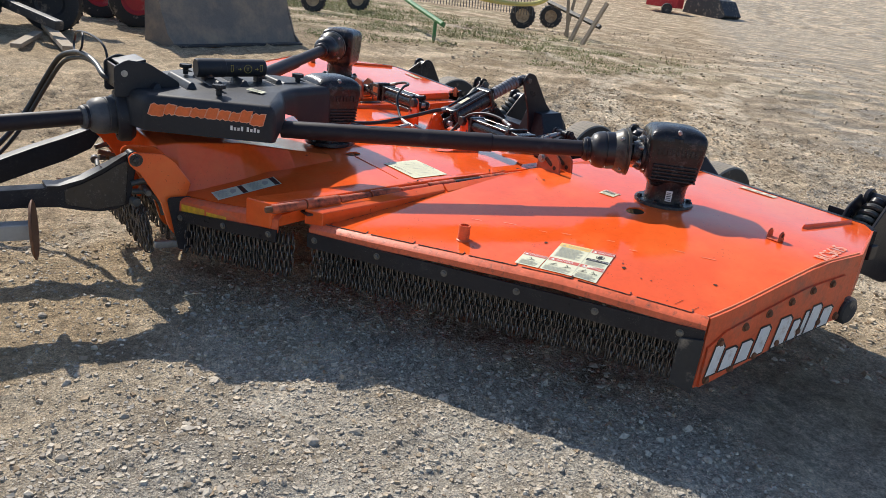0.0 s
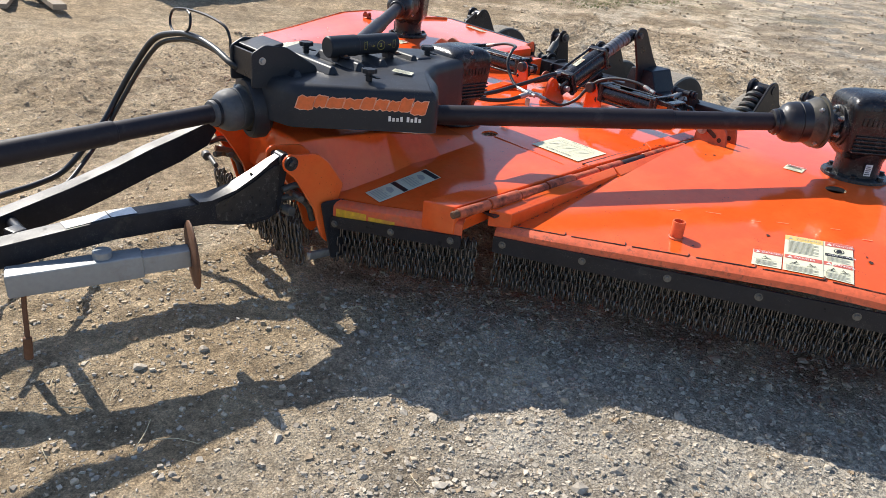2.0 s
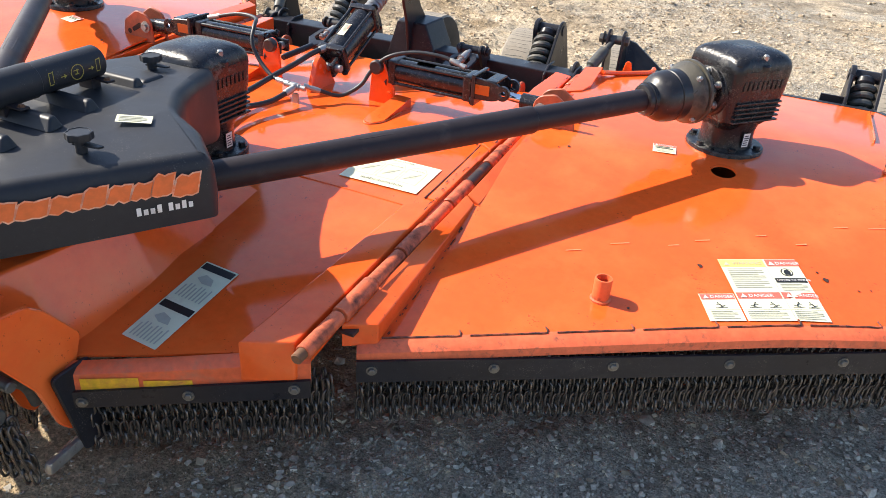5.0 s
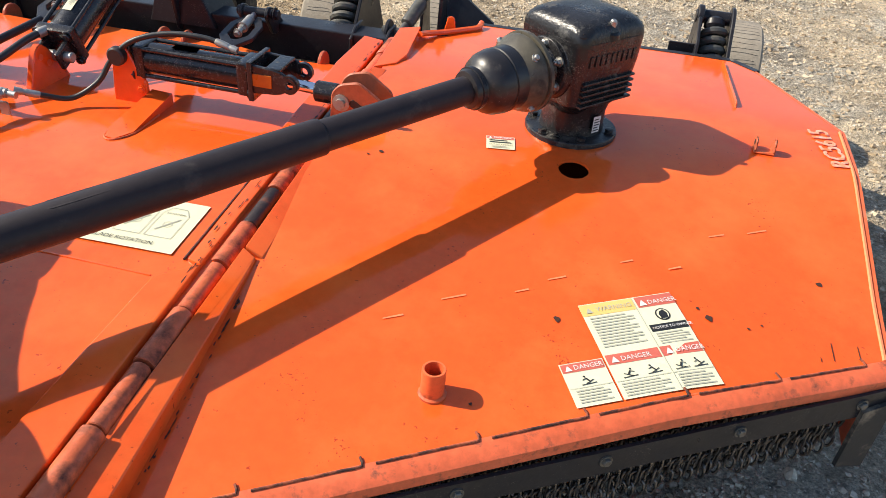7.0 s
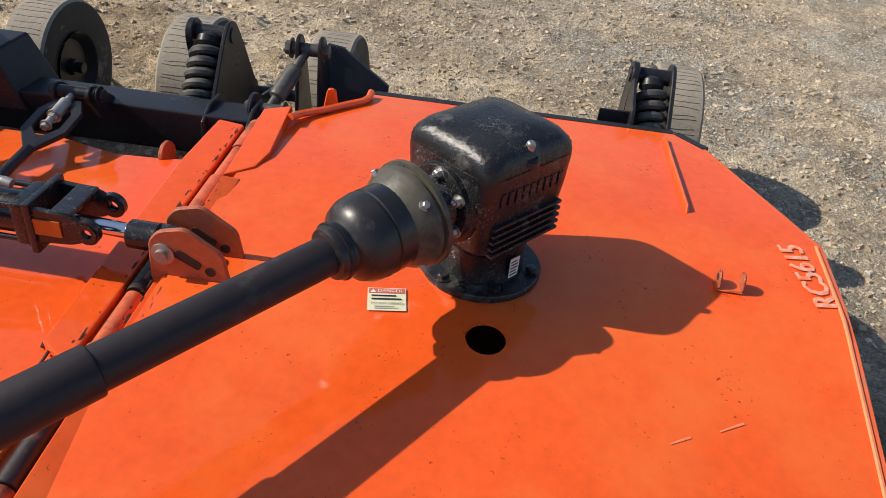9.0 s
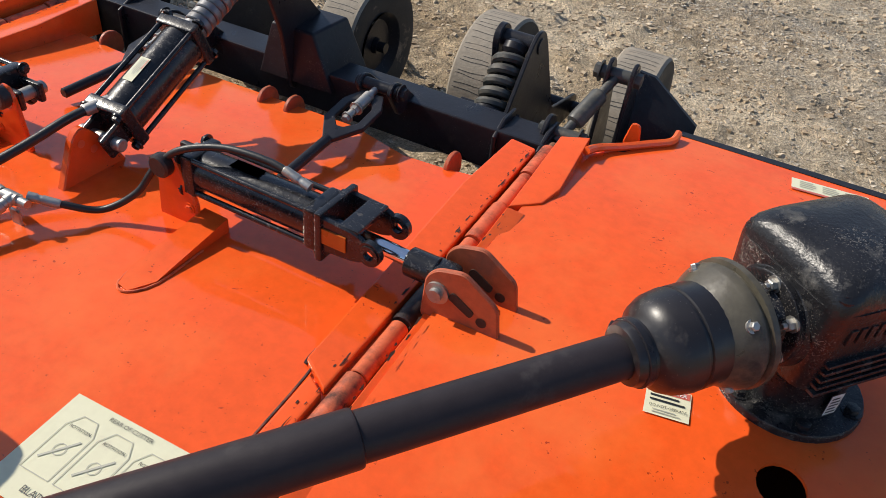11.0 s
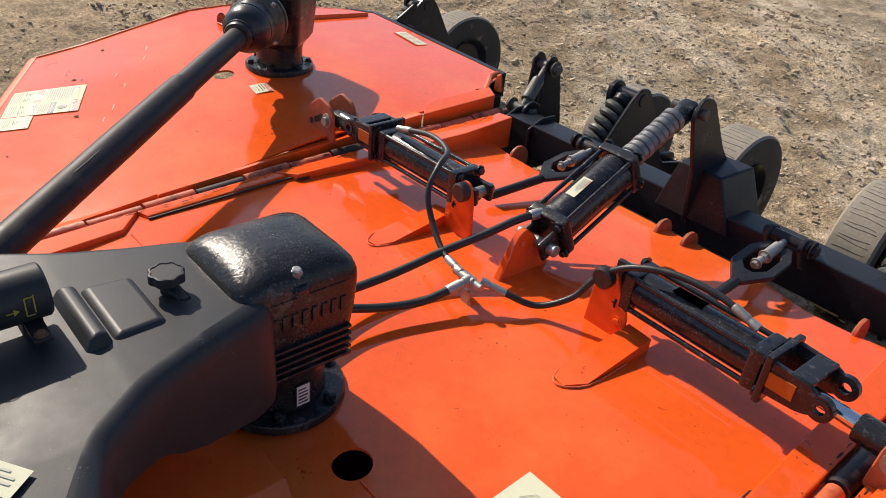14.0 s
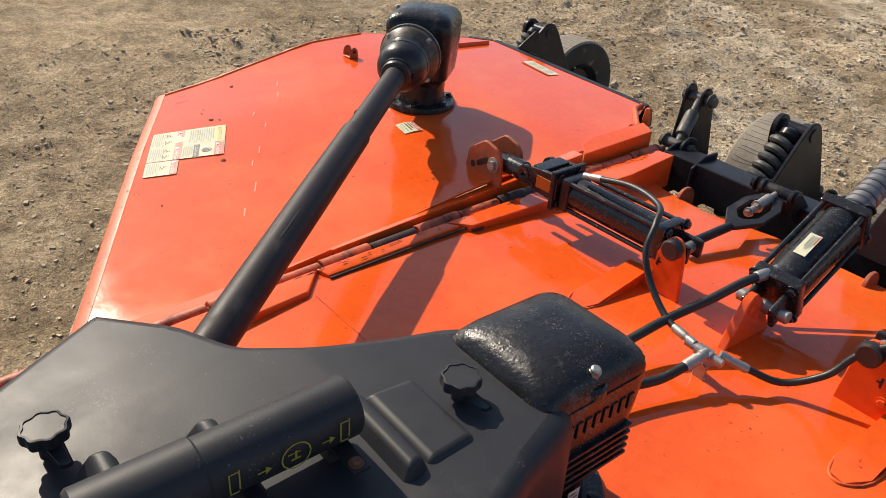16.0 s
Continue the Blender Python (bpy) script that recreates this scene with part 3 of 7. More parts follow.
def strand_mesh(count):
    """A hanging strand of chain links, turned one against the next."""
    if count in _link_mesh:
        return _link_mesh[count]
    bm = bmesh.new()
    for k in range(count):
        pts = []
        for j in range(12):
            a = 2 * math.pi * j / 12
            u, w = 0.0095 * math.cos(a), 0.012 * math.sin(a) + (0.009 if math.sin(a) > 0.01 else -0.009 if math.sin(a) < -0.01 else 0)
            tilt = 0.35 if k % 2 else -1.15
            pts.append((u * math.cos(tilt), u * math.sin(tilt), -0.020 - 0.0345 * k + w))
        sweep(bm, pts, 0.0036, seg=5, smooth=False, closed=True)
    me = bpy.data.meshes.new("chain_strand")
    bm.to_mesh(me)
    bm.free()
    me.polygons.foreach_set("use_smooth", [True] * len(me.polygons))
    me.materials.append(CHAIN)
    _link_mesh[count] = me
    return me


def chains(parent, a, b, za, zb, count=5, pitch=0.024, rows=3):
    """A guard of hanging chain strands under the edge a to b, in two staggered rows."""
    a, b = Vector(a), Vector(b)
    d = (b - a).normalized()
    n = Vector((-d.y, d.x))
    k, length = 0, (b - a).length
    rnd = random.Random(round(1000 * a.x) + 7)
    for row in range(rows):
        s = 0.012 + row * pitch / 3
        while s < length - 0.01:
            p = a + d * s + n * (0.012 + 0.022 * row)
            ob = new("chain_strand", strand_mesh(count))
            ob.parent = parent
            ob.location = (p.x * SIDE, p.y, za + (zb - za) * s / length + rnd.uniform(-0.004, 0.004))
            ob.rotation_euler = (rnd.uniform(-0.05, 0.05), rnd.uniform(-0.05, 0.05), rnd.uniform(-0.5, 0.5) + math.atan2(d.y, d.x))
            s += pitch
    return


def stick_figure(pr, cx, cy, lean):
    """A small pictogram of thin strokes: a falling mark over a slanted bar."""
    def stroke(x0, y0, x1, y1, w=0.0018):
        q = Vector((x1 - x0, y1 - y0)).normalized() * w / 2
        pr.poly([(cx + x0 + q.y, cy + y0 - q.x), (cx + x1 + q.y, cy + y1 - q.x), (cx + x1 - q.y, cy + y1 + q.x), (cx + x0 - q.y, cy + y0 + q.x)], 3, 2)
    s = -1 if lean else 1
    stroke(-0.016, 0.002, 0.016, 0.004)
    stroke(-0.004 * s, 0.007, 0.003 * s, 0.017, 0.0034)
    stroke(0.003 * s, 0.016, 0.011 * s, 0.013)
    stroke(-0.004 * s, 0.008, -0.012 * s, 0.012)
    stroke(-0.003 * s, 0.007, 0.006 * s, 0.004)
    pr.poly([(cx + 0.005 * s + 0.0024 * math.cos(k), cy + 0.021 + 0.0024 * math.sin(k)) for k in (0, 1.05, 2.1, 3.14, 4.2, 5.25)], 3, 2)


def warning_decal(parent):
    u, v = Vector((0.89, 0.456 * SIDE, 0)), Vector((-0.456 * SIDE, 0.89, 0))
    base = Vector((1.736, -0.532, 0)) if SIDE > 0 else Vector((-1.736, -0.562, 0)) - u * 0.218
    pr = Print(base, u, v, wing_height, 0.003)
    W, H = 0.218, 0.248
    pr.rect(0, 0, W, H, 0, 0, cells=3)
    pr.rect(0, 0.214, 0.125, 0.032, 2, 1).triangle(0.010, 0.221, 0.016, 4).text("WARNING", 0.034, 0.2235, 0.017, 4)
    pr.bars(0.012, 0.125, 0.1, 0.085, 11)
    pr.rect(0.13, 0.216, 0.088, 0.03, 1, 1).triangle(0.134, 0.22, 0.018, 5).text("DANGER", 0.155, 0.222, 0.0165, 5)
    ring = [(0.174 + 0.017 * math.cos(k * math.pi / 8), 0.190 + 0.017 * math.sin(k * math.pi / 8)) for k in range(16)]
    pr.poly(ring, 3, 1).poly([(0.174 + 0.8 * (a - 0.174), 0.19 + 0.8 * (b - 0.19)) for a, b in ring], 0, 2)
    pr.poly([(0.166, 0.178), (0.182, 0.178), (0.184, 0.192), (0.178, 0.202), (0.169, 0.198), (0.164, 0.19)], 3, 3)
    pr.rect(0.13, 0.147, 0.086, 0.019, 3, 1).text("NOTICE TO OWNER", 0.134, 0.1525, 0.0098, 5)
    pr.bars(0.135, 0.112, 0.075, 0.032, 5)
    for x0, w in ((0.003, 0.118), (0.125, 0.091)):
        pr.rect(x0, 0.083, w, 0.025, 1, 1).triangle(x0 + 0.008, 0.087, 0.017, 5).text("DANGER", x0 + 0.03, 0.0885, 0.0165, 5)
        pr.bars(x0 + 0.006, 0.004, w - 0.014, 0.034, 5)
        for k in range(2):
            stick_figure(pr, x0 + w * (0.28 + 0.45 * k), 0.046, k)
        pr.rect(x0, 0.041, w, 0.0012, 4, 2)
    for x in (0.1235,):
        pr.rect(x, 0.002, 0.0012, 0.244, 4, 2)
    q = -0.098 if SIDE > 0 else W + 0.004
    pr.rect(q, 0.0, 0.094, 0.104, 0, 0, cells=2).rect(q + 0.002, 0.081, 0.09, 0.021, 1, 1).triangle(q + 0.008, 0.084, 0.015, 5).text("DANGER", q + 0.027, 0.0855, 0.0155, 5)
    stick_figure(pr, q + 0.045, 0.046, 1)
    pr.rect(q + 0.002, 0.042, 0.09, 0.001, 4, 2).bars(q + 0.012, 0.006, 0.07, 0.033, 5)
    pr.emit("safety_decal", parent, "cream safety sticker with red and amber warning headers")


def small_decal(parent):
    x0 = 1.324 if SIDE > 0 else -1.405
    pr = Print((x0, 0.200, 0), (0.985, 0.17 * SIDE, 0), (-0.17 * SIDE, 0.985, 0), wing_height, 0.003)
    pr.rect(0, 0, 0.078, 0.066, 0, 0, cells=2).rect(0.002, 0.049, 0.074, 0.015, 1, 1).triangle(0.006, 0.0505, 0.011, 5).text("DANGER", 0.02, 0.0515, 0.0125, 5)
    pr.bars(0.008, 0.026, 0.062, 0.02, 2, 3).text("DO NOT OPERATE", 0.008, 0.0155, 0.0075, 3).bars(0.014, 0.003, 0.05, 0.01, 2)
    pr.emit("small_decal", parent, "small white danger sticker with red header")


def build_wing():
    outline = WING if SIDE > 0 else [(0.900, -1.052), (2.305, -0.282)] + WING[2:]
    bm = sheet(outline, wing_height, 0.09, 0.007, holes=[(1.564, 0.179, 0.040)])
    deck = part("wing_deck", bm, ORANGE, cutter, "glossy orange sheet steel wing deck with small rust spots")
    # rolled front edge: a narrow sloping lip with stitched weld, then the black chain rail
    a, b = Vector(outline[0]), Vector(outline[1])
    d = (b - a).normalized()
    n = Vector((d.y, -d.x))
    bm = bmesh.new()
    prev = None
    for k in range(13):
        p = a + d * (b - a).length * k / 12
        z = wing_height(p.x, p.y)
        ring = [bm.verts.new((*(p + n * o), z + dz)) for o, dz in ((-0.004, 0.002), (0.018, -0.004), (0.034, -0.018), (0.036, -0.040), (0.030, -0.040), (0.028, -0.018), (0.0, -0.008))]
        if prev:
            for j in range(7):
                bm.faces.new((prev[j], prev[(j + 1) % 7], ring[(j + 1) % 7], ring[j]))
        else:
            bm.faces.new(ring[::-1])
        prev = ring
    bm.faces.new(prev)
    bmesh.ops.recalc_face_normals(bm, faces=bm.faces)
    part("front_lip", bm, LIP, deck, "folded front edge of chipped pinkish orange steel")
    bm = bmesh.new()
    for k in range(7 if SIDE > 0 else 0):
        s0, s1 = 0.06 + k * 0.215, 0.06 + k * 0.215 + 0.19
        pts = []
        for s in np.linspace(s0, s1, 7):
            p = a + d * s
            pts.append((p.x, p.y, wing_height(p.x, p.y) + 0.002))
        p = a + d * s1 - n * 0.018
        pts.append((p.x, p.y, wing_height(p.x, p.y) + 0.003))
        sweep(bm, pts, 0.0027, seg=6, n=2)
    if SIDE > 0:
        part("weld_seam", bm, CRUST, deck, "dark rusty stitched weld bead along the front edge")
    # pale bead along the outer edge, and hairline cracks by the corner
    e0, e1 = Vector(outline[1]), Vector(outline[2])
    bm = sweep(bmesh.new(), [(p.x - 0.007, p.y, wing_height(p.x - 0.007, p.y) + 0.001) for p in (e0 + (e1 - e0) * k / 10 for k in range(11))], 0.0045, 6, 2)
    part("edge_bead", bm, SCRATCH, deck, "pale bead along the outer edge")
    for cx, cy, ln in ((2.226, -0.262, 0.035), (2.168, -0.288, 0.050), (2.140, -0.300, 0.012)):
        bm = bmesh.new()
        bm.faces.new([bm.verts.new((px, py, wing_height(px, py) + 0.0018)) for px, py in ((cx, cy), (cx + 0.002, cy), (cx + 0.001, cy + ln), (cx - 0.001, cy + ln))])
        part("paint_crack", bm, HOLE, deck, "thin dark crack in the paint", smooth=0)
    sa, sb = a + n * 0.037, b + n * 0.037
    za, zb = wing_height(*a) - 0.034, wing_height(*b) - 0.034
    bm = front_strip(bmesh.new(), sa, sb, za - 0.062, za, zb - 0.066, zb, 0.008)
    part("chain_rail", bm, DUSTY_BLACK, deck, "black steel rail that holds the chain guard")
    for k in range(6):
        p = a + d * (0.037 + 0.297 * k) + n * (0.009 + 0.037)
        z = za + (zb - za) * (0.037 + 0.297 * k) / (b - a).length - 0.026
        part("rail_bolt", hexbolt(bmesh.new(), (p.x, p.y, z), (n.x, n.y, 0), 0.0095, 0.007), GREASY, deck, "round dull carriage bolt")
    chains(deck, a + n * 0.010, b + n * 0.010 - d * 0.03, za - 0.040, zb - 0.046, 5)
    # end plate, outer and rear skirts
    bm = bmesh.new()
    B, C, D, E, F = [Vector(p) for p in outline[1:6]]
    zt = [wing_height(*p) - 0.002 for p in (B, C, D, E, F)]
    dd = (C - B).normalized()
    nn = Vector((dd.y, -dd.x))
    span = (C - B).length

    def edge_z(k):
        p = B + dd * k
        return wing_height(p.x, p.y) + 0.001
    stops = np.linspace(0, span, 9)
    for k0, k1 in zip(stops, stops[1:]):
        front_strip(bm, B + dd * k0, B + dd * k1, edge_z(k0) - 0.270, edge_z(k0), edge_z(k1) - 0.270, edge_z(k1), 0.008)
    bmesh.ops.remove_doubles(bm, verts=bm.verts, dist=0.0005)
    part("end_skirt", bm, FADED, deck, "faded orange side skirt plate with bolts and white lettering shapes")
    bm = bmesh.new()
    for k in range(4):
        p, q = C + (D - C) * k / 4, C + (D - C) * (k + 1) / 4
        zp, zq = wing_height(*p) + 0.001, wing_height(*q) + 0.001
        front_strip(bm, p, q, zp - 0.27, zp, zq - 0.25, zq, 0.008)
    bmesh.ops.remove_doubles(bm, verts=bm.verts, dist=0.0005)
    part("corner_skirt", bm, FADED, deck, "faded orange skirt plate across the rear corner")
    # bolted wear plate: its upper edge kinks up a hand's width behind the corner
    p0 = B + nn * 0.0085
    kink = [(0.015, 0.115), (0.10, 0.078), (0.30, 0.070), (0.55, 0.068), (0.80, 0.070), (span - 0.05, 0.100)]
    bm = bmesh.new()
    for (k0, t0), (k1, t1) in zip(kink, kink[1:]):
        front_strip(bm, p0 + dd * k0, p0 + dd * k1, edge_z(k0) - 0.268, edge_z(k0) - t0, edge_z(k1) - 0.268, edge_z(k1) - t1, 0.008)
    bmesh.ops.remove_doubles(bm, verts=bm.verts, dist=0.0005)
    part("wear_plate", bm, FADED, deck, "bolted orange wear plate")
    for k in range(7):
        for hi in (0, 1):
            s = 0.045 + 0.128 * k + (0.03 if hi else 0.0)
            if s > span - 0.06:
                continue
            top_edge = float(np.interp(s, [a for a, _ in kink], [b for _, b in kink]))
            p = B + dd * s + nn * 0.017
            z = edge_z(s) - (top_edge + 0.022 if hi else 0.248)
            part("skirt_bolt", hexbolt(bmesh.new(), (p.x, p.y, z), (nn.x, nn.y, 0), 0.012, 0.009), RUST, deck, "dark rusty bolt")
    # plain white blocks with dark rims where the brand mark stands
    x = 0.035
    for k, (wdt, h) in enumerate(((0.062, 0.112), (0.080, 0.078), (0.078, 0.078), (0.080, 0.108), (0, 0), (0.090, 0.112), (0.055, 0.078), (0.030, 0.098), (0.078, 0.108), (0.078, 0.078))):
        if h and SIDE > 0:
            slant = 0.20
            shape = [(x, 0), (x + wdt * 0.84, 0), (x + wdt * 0.84 + slant * h * 0.85, h * 0.85), (x + wdt * 0.6 + slant * h, h), (x + slant * h, h)]
            for grow, mat, level, nm, lb in ((0.007, DECAL_BLACK, 0, "emblem_rim", "dark rim of a white block"), (0.0, DECAL_WHITE, 1, "emblem_block", "worn white block of a brand mark")):
                pr = Print((p0.x + nn.x * 0.0092, p0.y + nn.y * 0.0092, edge_z(0) - 0.232), (dd.x, dd.y, 0.118), (0, 0, 1), None, 0.001)
                pr.poly(inset(shape, -grow) if grow else shape, 0, level)
                part(nm, pr.bm, mat, deck, lb, smooth=0)
        x += wdt + 0.010 if h else 0.03
    bm = bmesh.new()
    front_strip(bm, D, E, zt[2] - 0.12, zt[2] + 0.004, zt[3] - 0.12, zt[3] + 0.004, 0.024)
    front_strip(bm, E, F, zt[3] - 0.10, zt[3] + 0.004, zt[4] - 0.10, zt[4] + 0.004, 0.026)
    part("rear_band", bm, DUSTY_BLACK, deck, "black rubber edged rear band")
    # black rubber flap at the front corner and the skid end at the rear
    bm = front_strip(bmesh.new(), b + n * 0.046 - d * 0.075, b + n * 0.046 + d * 0.004, zb - 0.215, zb - 0.045, zb - 0.235, zb - 0.03, 0.010)
    part("corner_flap", bm, DARK_RUBBER, deck, "dark rubber corner flap")
    q = C + nn * 0.004 - dd * 0.01
    bm = lathe(bmesh.new(), (q.x - 0.03 * nn.x, q.y - 0.03 * nn.y, zt[1] - 0.235), (q.x + nn.x, q.y + nn.y, zt[1] - 0.235), [(0, 0), (0.052, 0), (0.058, 0.006), (0.058, 0.052), (0.050, 0.060), (0, 0.062)], 24)
    part("skid_end", bm, DARK_RUBBER, deck, "rounded black skid end")
    # hinge strip, folded up along the inner edge and tapering to the rear
    def wedge(b, base, heights):
        lo = [b.verts.new((x, y, min(wing_height(x, y) - 0.004, hinge_z(y) - 0.030))) for x, y in base]
        hi = [b.verts.new((x, y, wing_height(x, y) + h)) for (x, y), h in zip(base, heights)]
        b.faces.new(hi)
        for i in range(len(base)):
            j = (i + 1) % len(base)
            b.faces.new((lo[i], lo[j], hi[j], hi[i]))
        bmesh.ops.recalc_face_normals(b, faces=b.faces)
        bmesh.ops.bevel(b, geom=b.edges[:], offset=0.004, segments=2, affect="EDGES", profile=0.5)
    for base, tops in (
        ([(0.862, -1.055), (0.938, -1.010), (0.912, -0.37), (0.884, -0.37)], (0.060, 0.054, 0.006, 0.030)),
        ([(0.884, -0.365), (0.925, -0.365), (0.930, 0.60), (0.884, 0.60)], (0.026, 0.003, 0.003, 0.006)),
        ([(0.884, 0.605), (0.945, 0.66), (0.962, 0.73), (0.945, 0.985), (0.876, 0.95)], (0.004, 0.004, 0.014, 0.038, 0.034))):
        part("hinge_flange", joined(bmesh.new(), lambda b: wedge(b, base, tops)), ORANGE, deck, "folded orange hinge flange")
    # flaked paint along the outer foot of the front flange
    rnd, bm = random.Random(29), bmesh.new()
    for k in range(26):
        y = -0.98 + 0.52 * rnd.random()
        x = float(np.interp(y, (-1.01, -0.37), (0.945, 0.919))) + rnd.uniform(-0.002, 0.005)
        rx, ry = rnd.uniform(0.001, 0.003), rnd.choice((0.004, 0.008, 0.016))
        ring = [(x + rx * rnd.uniform(0.5, 1.2) * math.cos(j * 0.785), y + ry * rnd.uniform(0.5, 1.2) * math.sin(j * 0.785)) for j in range(8)]
        bm.faces.new([bm.verts.new((px, py, wing_height(px, py) + 0.0022)) for px, py in ring])
    part("flaked_paint", bm, HOLE, deck, "dark chips along the foot of the flange", smooth=0)["kind"] = "stuff"
    # rear bracket bar and stiffening rib
    bm = bmesh.new()
    sweep(bm, [(0.955, 0.930, 0.634), (0.970, 0.985, 0.622), (1.020, 1.045, 0.614), (1.075, 1.110, 0.610), (1.122, 1.165, 0.608), (1.128, 1.215, 0.612)], 0.011, seg=8, n=5)
    plate(bm, rounded([(1.00, 0.58), (1.05, 0.58), (1.04, 0.650), (1.015, 0.652)], 0.015), 0.010, "y", 1.12)
    part("wheel_bracket", bm, ORANGE if SIDE > 0 else WORN, deck)
    bm = bmesh.new()
    up = 0.0 if SIDE > 0 else FAR_TILT * 1.17
    plate(bm, [(y, z + up) for y, z in ((0.73, 0.612), (0.745, 0.634), (1.18, 0.612), (1.18, 0.57))], 0.008, "x", 2.025)
    part("stiffening_rib", bm, ORANGE, deck)
    x, y = 2.072, 0.440
    z = wing_height(x, y)
    bm = plate(bmesh.new(), [(x - 0.028, y - 0.022), (x + 0.030, y - 0.022), (x + 0.030, y + 0.022), (x - 0.028, y + 0.022)], 0.006, "z", z + 0.004)
    tab = part("deck_tab", bm, WORN, deck, "small welded two-eared steel tab")
    for dx in (-0.024, 0.026):
        bm = plate(bmesh.new(), rounded([(y - 0.022, z), (y - 0.018, z + 0.034), (y, z + 0.046), (y + 0.018, z + 0.034), (y + 0.022, z)], 0.010), 0.006, "x", x + dx)
        ear = part("ear", bm, LUG, tab)
        q = Vector((x + dx + (0.003 if dx > 0 else -0.003), y, z + 0.026))
        # no opening is cut: a dark disc paints the shade inside the hole
        part("ear_hole", lathe(bmesh.new(), q, q + Vector((dx, 0, 0)), [(0, 0.0006), (0.008, 0.0006), (0.008, 0.0009), (0, 0.0009)], 14), HOLE, tab, "dark disc painted as a shaded hole")
    # tube socket, on the near wing alone
    bm = bmesh.new()
    if SIDE > 0:
        lathe(bm, (1.374, -0.612, 0.480), (1.374, -0.612, 0.56), [(0.028, 0.0), (0.028, 0.007), (0.0235, 0.010), (0.0235, 0.066), (0.0225, 0.068), (0.0185, 0.068), (0.0185, 0.004), (0, 0.004)], 24)
    if SIDE > 0:
        part("stub_pipe", bm, WORN, deck, "short open stub of rusty orange pipe")
    # rust spots: thin flakes with their own ragged outline
    rnd = random.Random(3)
    for cx, cy, r in ((1.584, -0.361, 0.009), (1.904, -0.261, 0.009), (2.165, -0.060, 0.008), (1.88, -0.24, 0.004), (1.99, -0.26, 0.004), (2.02, -0.24, 0.003), (1.06, 0.10, 0.006), (1.03, 0.08, 0.004), (1.45, -0.62, 0.004)):
        bm, pts = bmesh.new(), []
        for k in range(9):
            q = r * rnd.uniform(0.6, 1.2)
            px, py = cx + q * math.cos(k * 0.698), cy + q * math.sin(k * 0.698)
            pts.append(bm.verts.new((px, py, wing_height(px, py) + 0.0022)))
        bm.faces.new(pts)
        part("rust_spot", bm, HOLE, deck, "dark chip of rust in the paint", smooth=0)
    for cx, cy, ln in ((1.36, -0.36, 0.05), (1.50, -0.30, 0.03), (1.57, -0.24, 0.04), (1.72, -0.14, 0.03), (1.93, 0.02, 0.04), (2.03, 0.07, 0.05), (1.25, -0.45, 0.04), (1.83, -0.13, 0.03)):
        bm = bmesh.new()
        pts = [(cx - ln / 2, cy - ln * 0.28), (cx + ln / 2, cy + ln * 0.28), (cx + ln / 2 - 0.003, cy + ln * 0.28 + 0.004), (cx - ln / 2, cy - ln * 0.28 + 0.004)]
        bm.faces.new([bm.verts.new((px, py, wing_height(px, py) + 0.0018)) for px, py in pts])
        part("paint_scratch", bm, SCRATCH, deck, "pale scratch in the paint", smooth=0)
    warning_decal(deck)
    small_decal(deck)
    # rear white sticker and the pale model lettering
    pr = Print((1.445 if SIDE > 0 else -1.75, 1.13, 0), (1, 0.10 * SIDE, 0), (-0.10 * SIDE, 1, 0), wing_height, 0.003)
    pr.rect(0, 0, 0.19, 0.065, 0, 0, cells=2).rect(0.0, 0.0, 0.19, 0.010, 1, 1)
    for k in range(3):
        pr.bars(0.02 + 0.056 * k, 0.018, 0.042, 0.04, 4)
    pr.emit("rear_decal", deck, "white rear warning sticker")
    pr = Print((2.302, 0.430, 0), (-0.16, 0.987, 0), (-0.987, -0.16, 0), wing_height, 0.003)
    for k in range(5 if SIDE > 0 else 0):
        pr.text("RC5615", 0.0014 * (k - 2) - 0.012, 0.0012 * (k % 2) - 0.008, 0.082, 5, 1 + 0.2 * k, 0.84)
    if SIDE > 0:
        part("model_lettering", pr.bm, [PALE_STENCIL] * 6, deck, "pale stencilled lettering", smooth=0)
    return deck


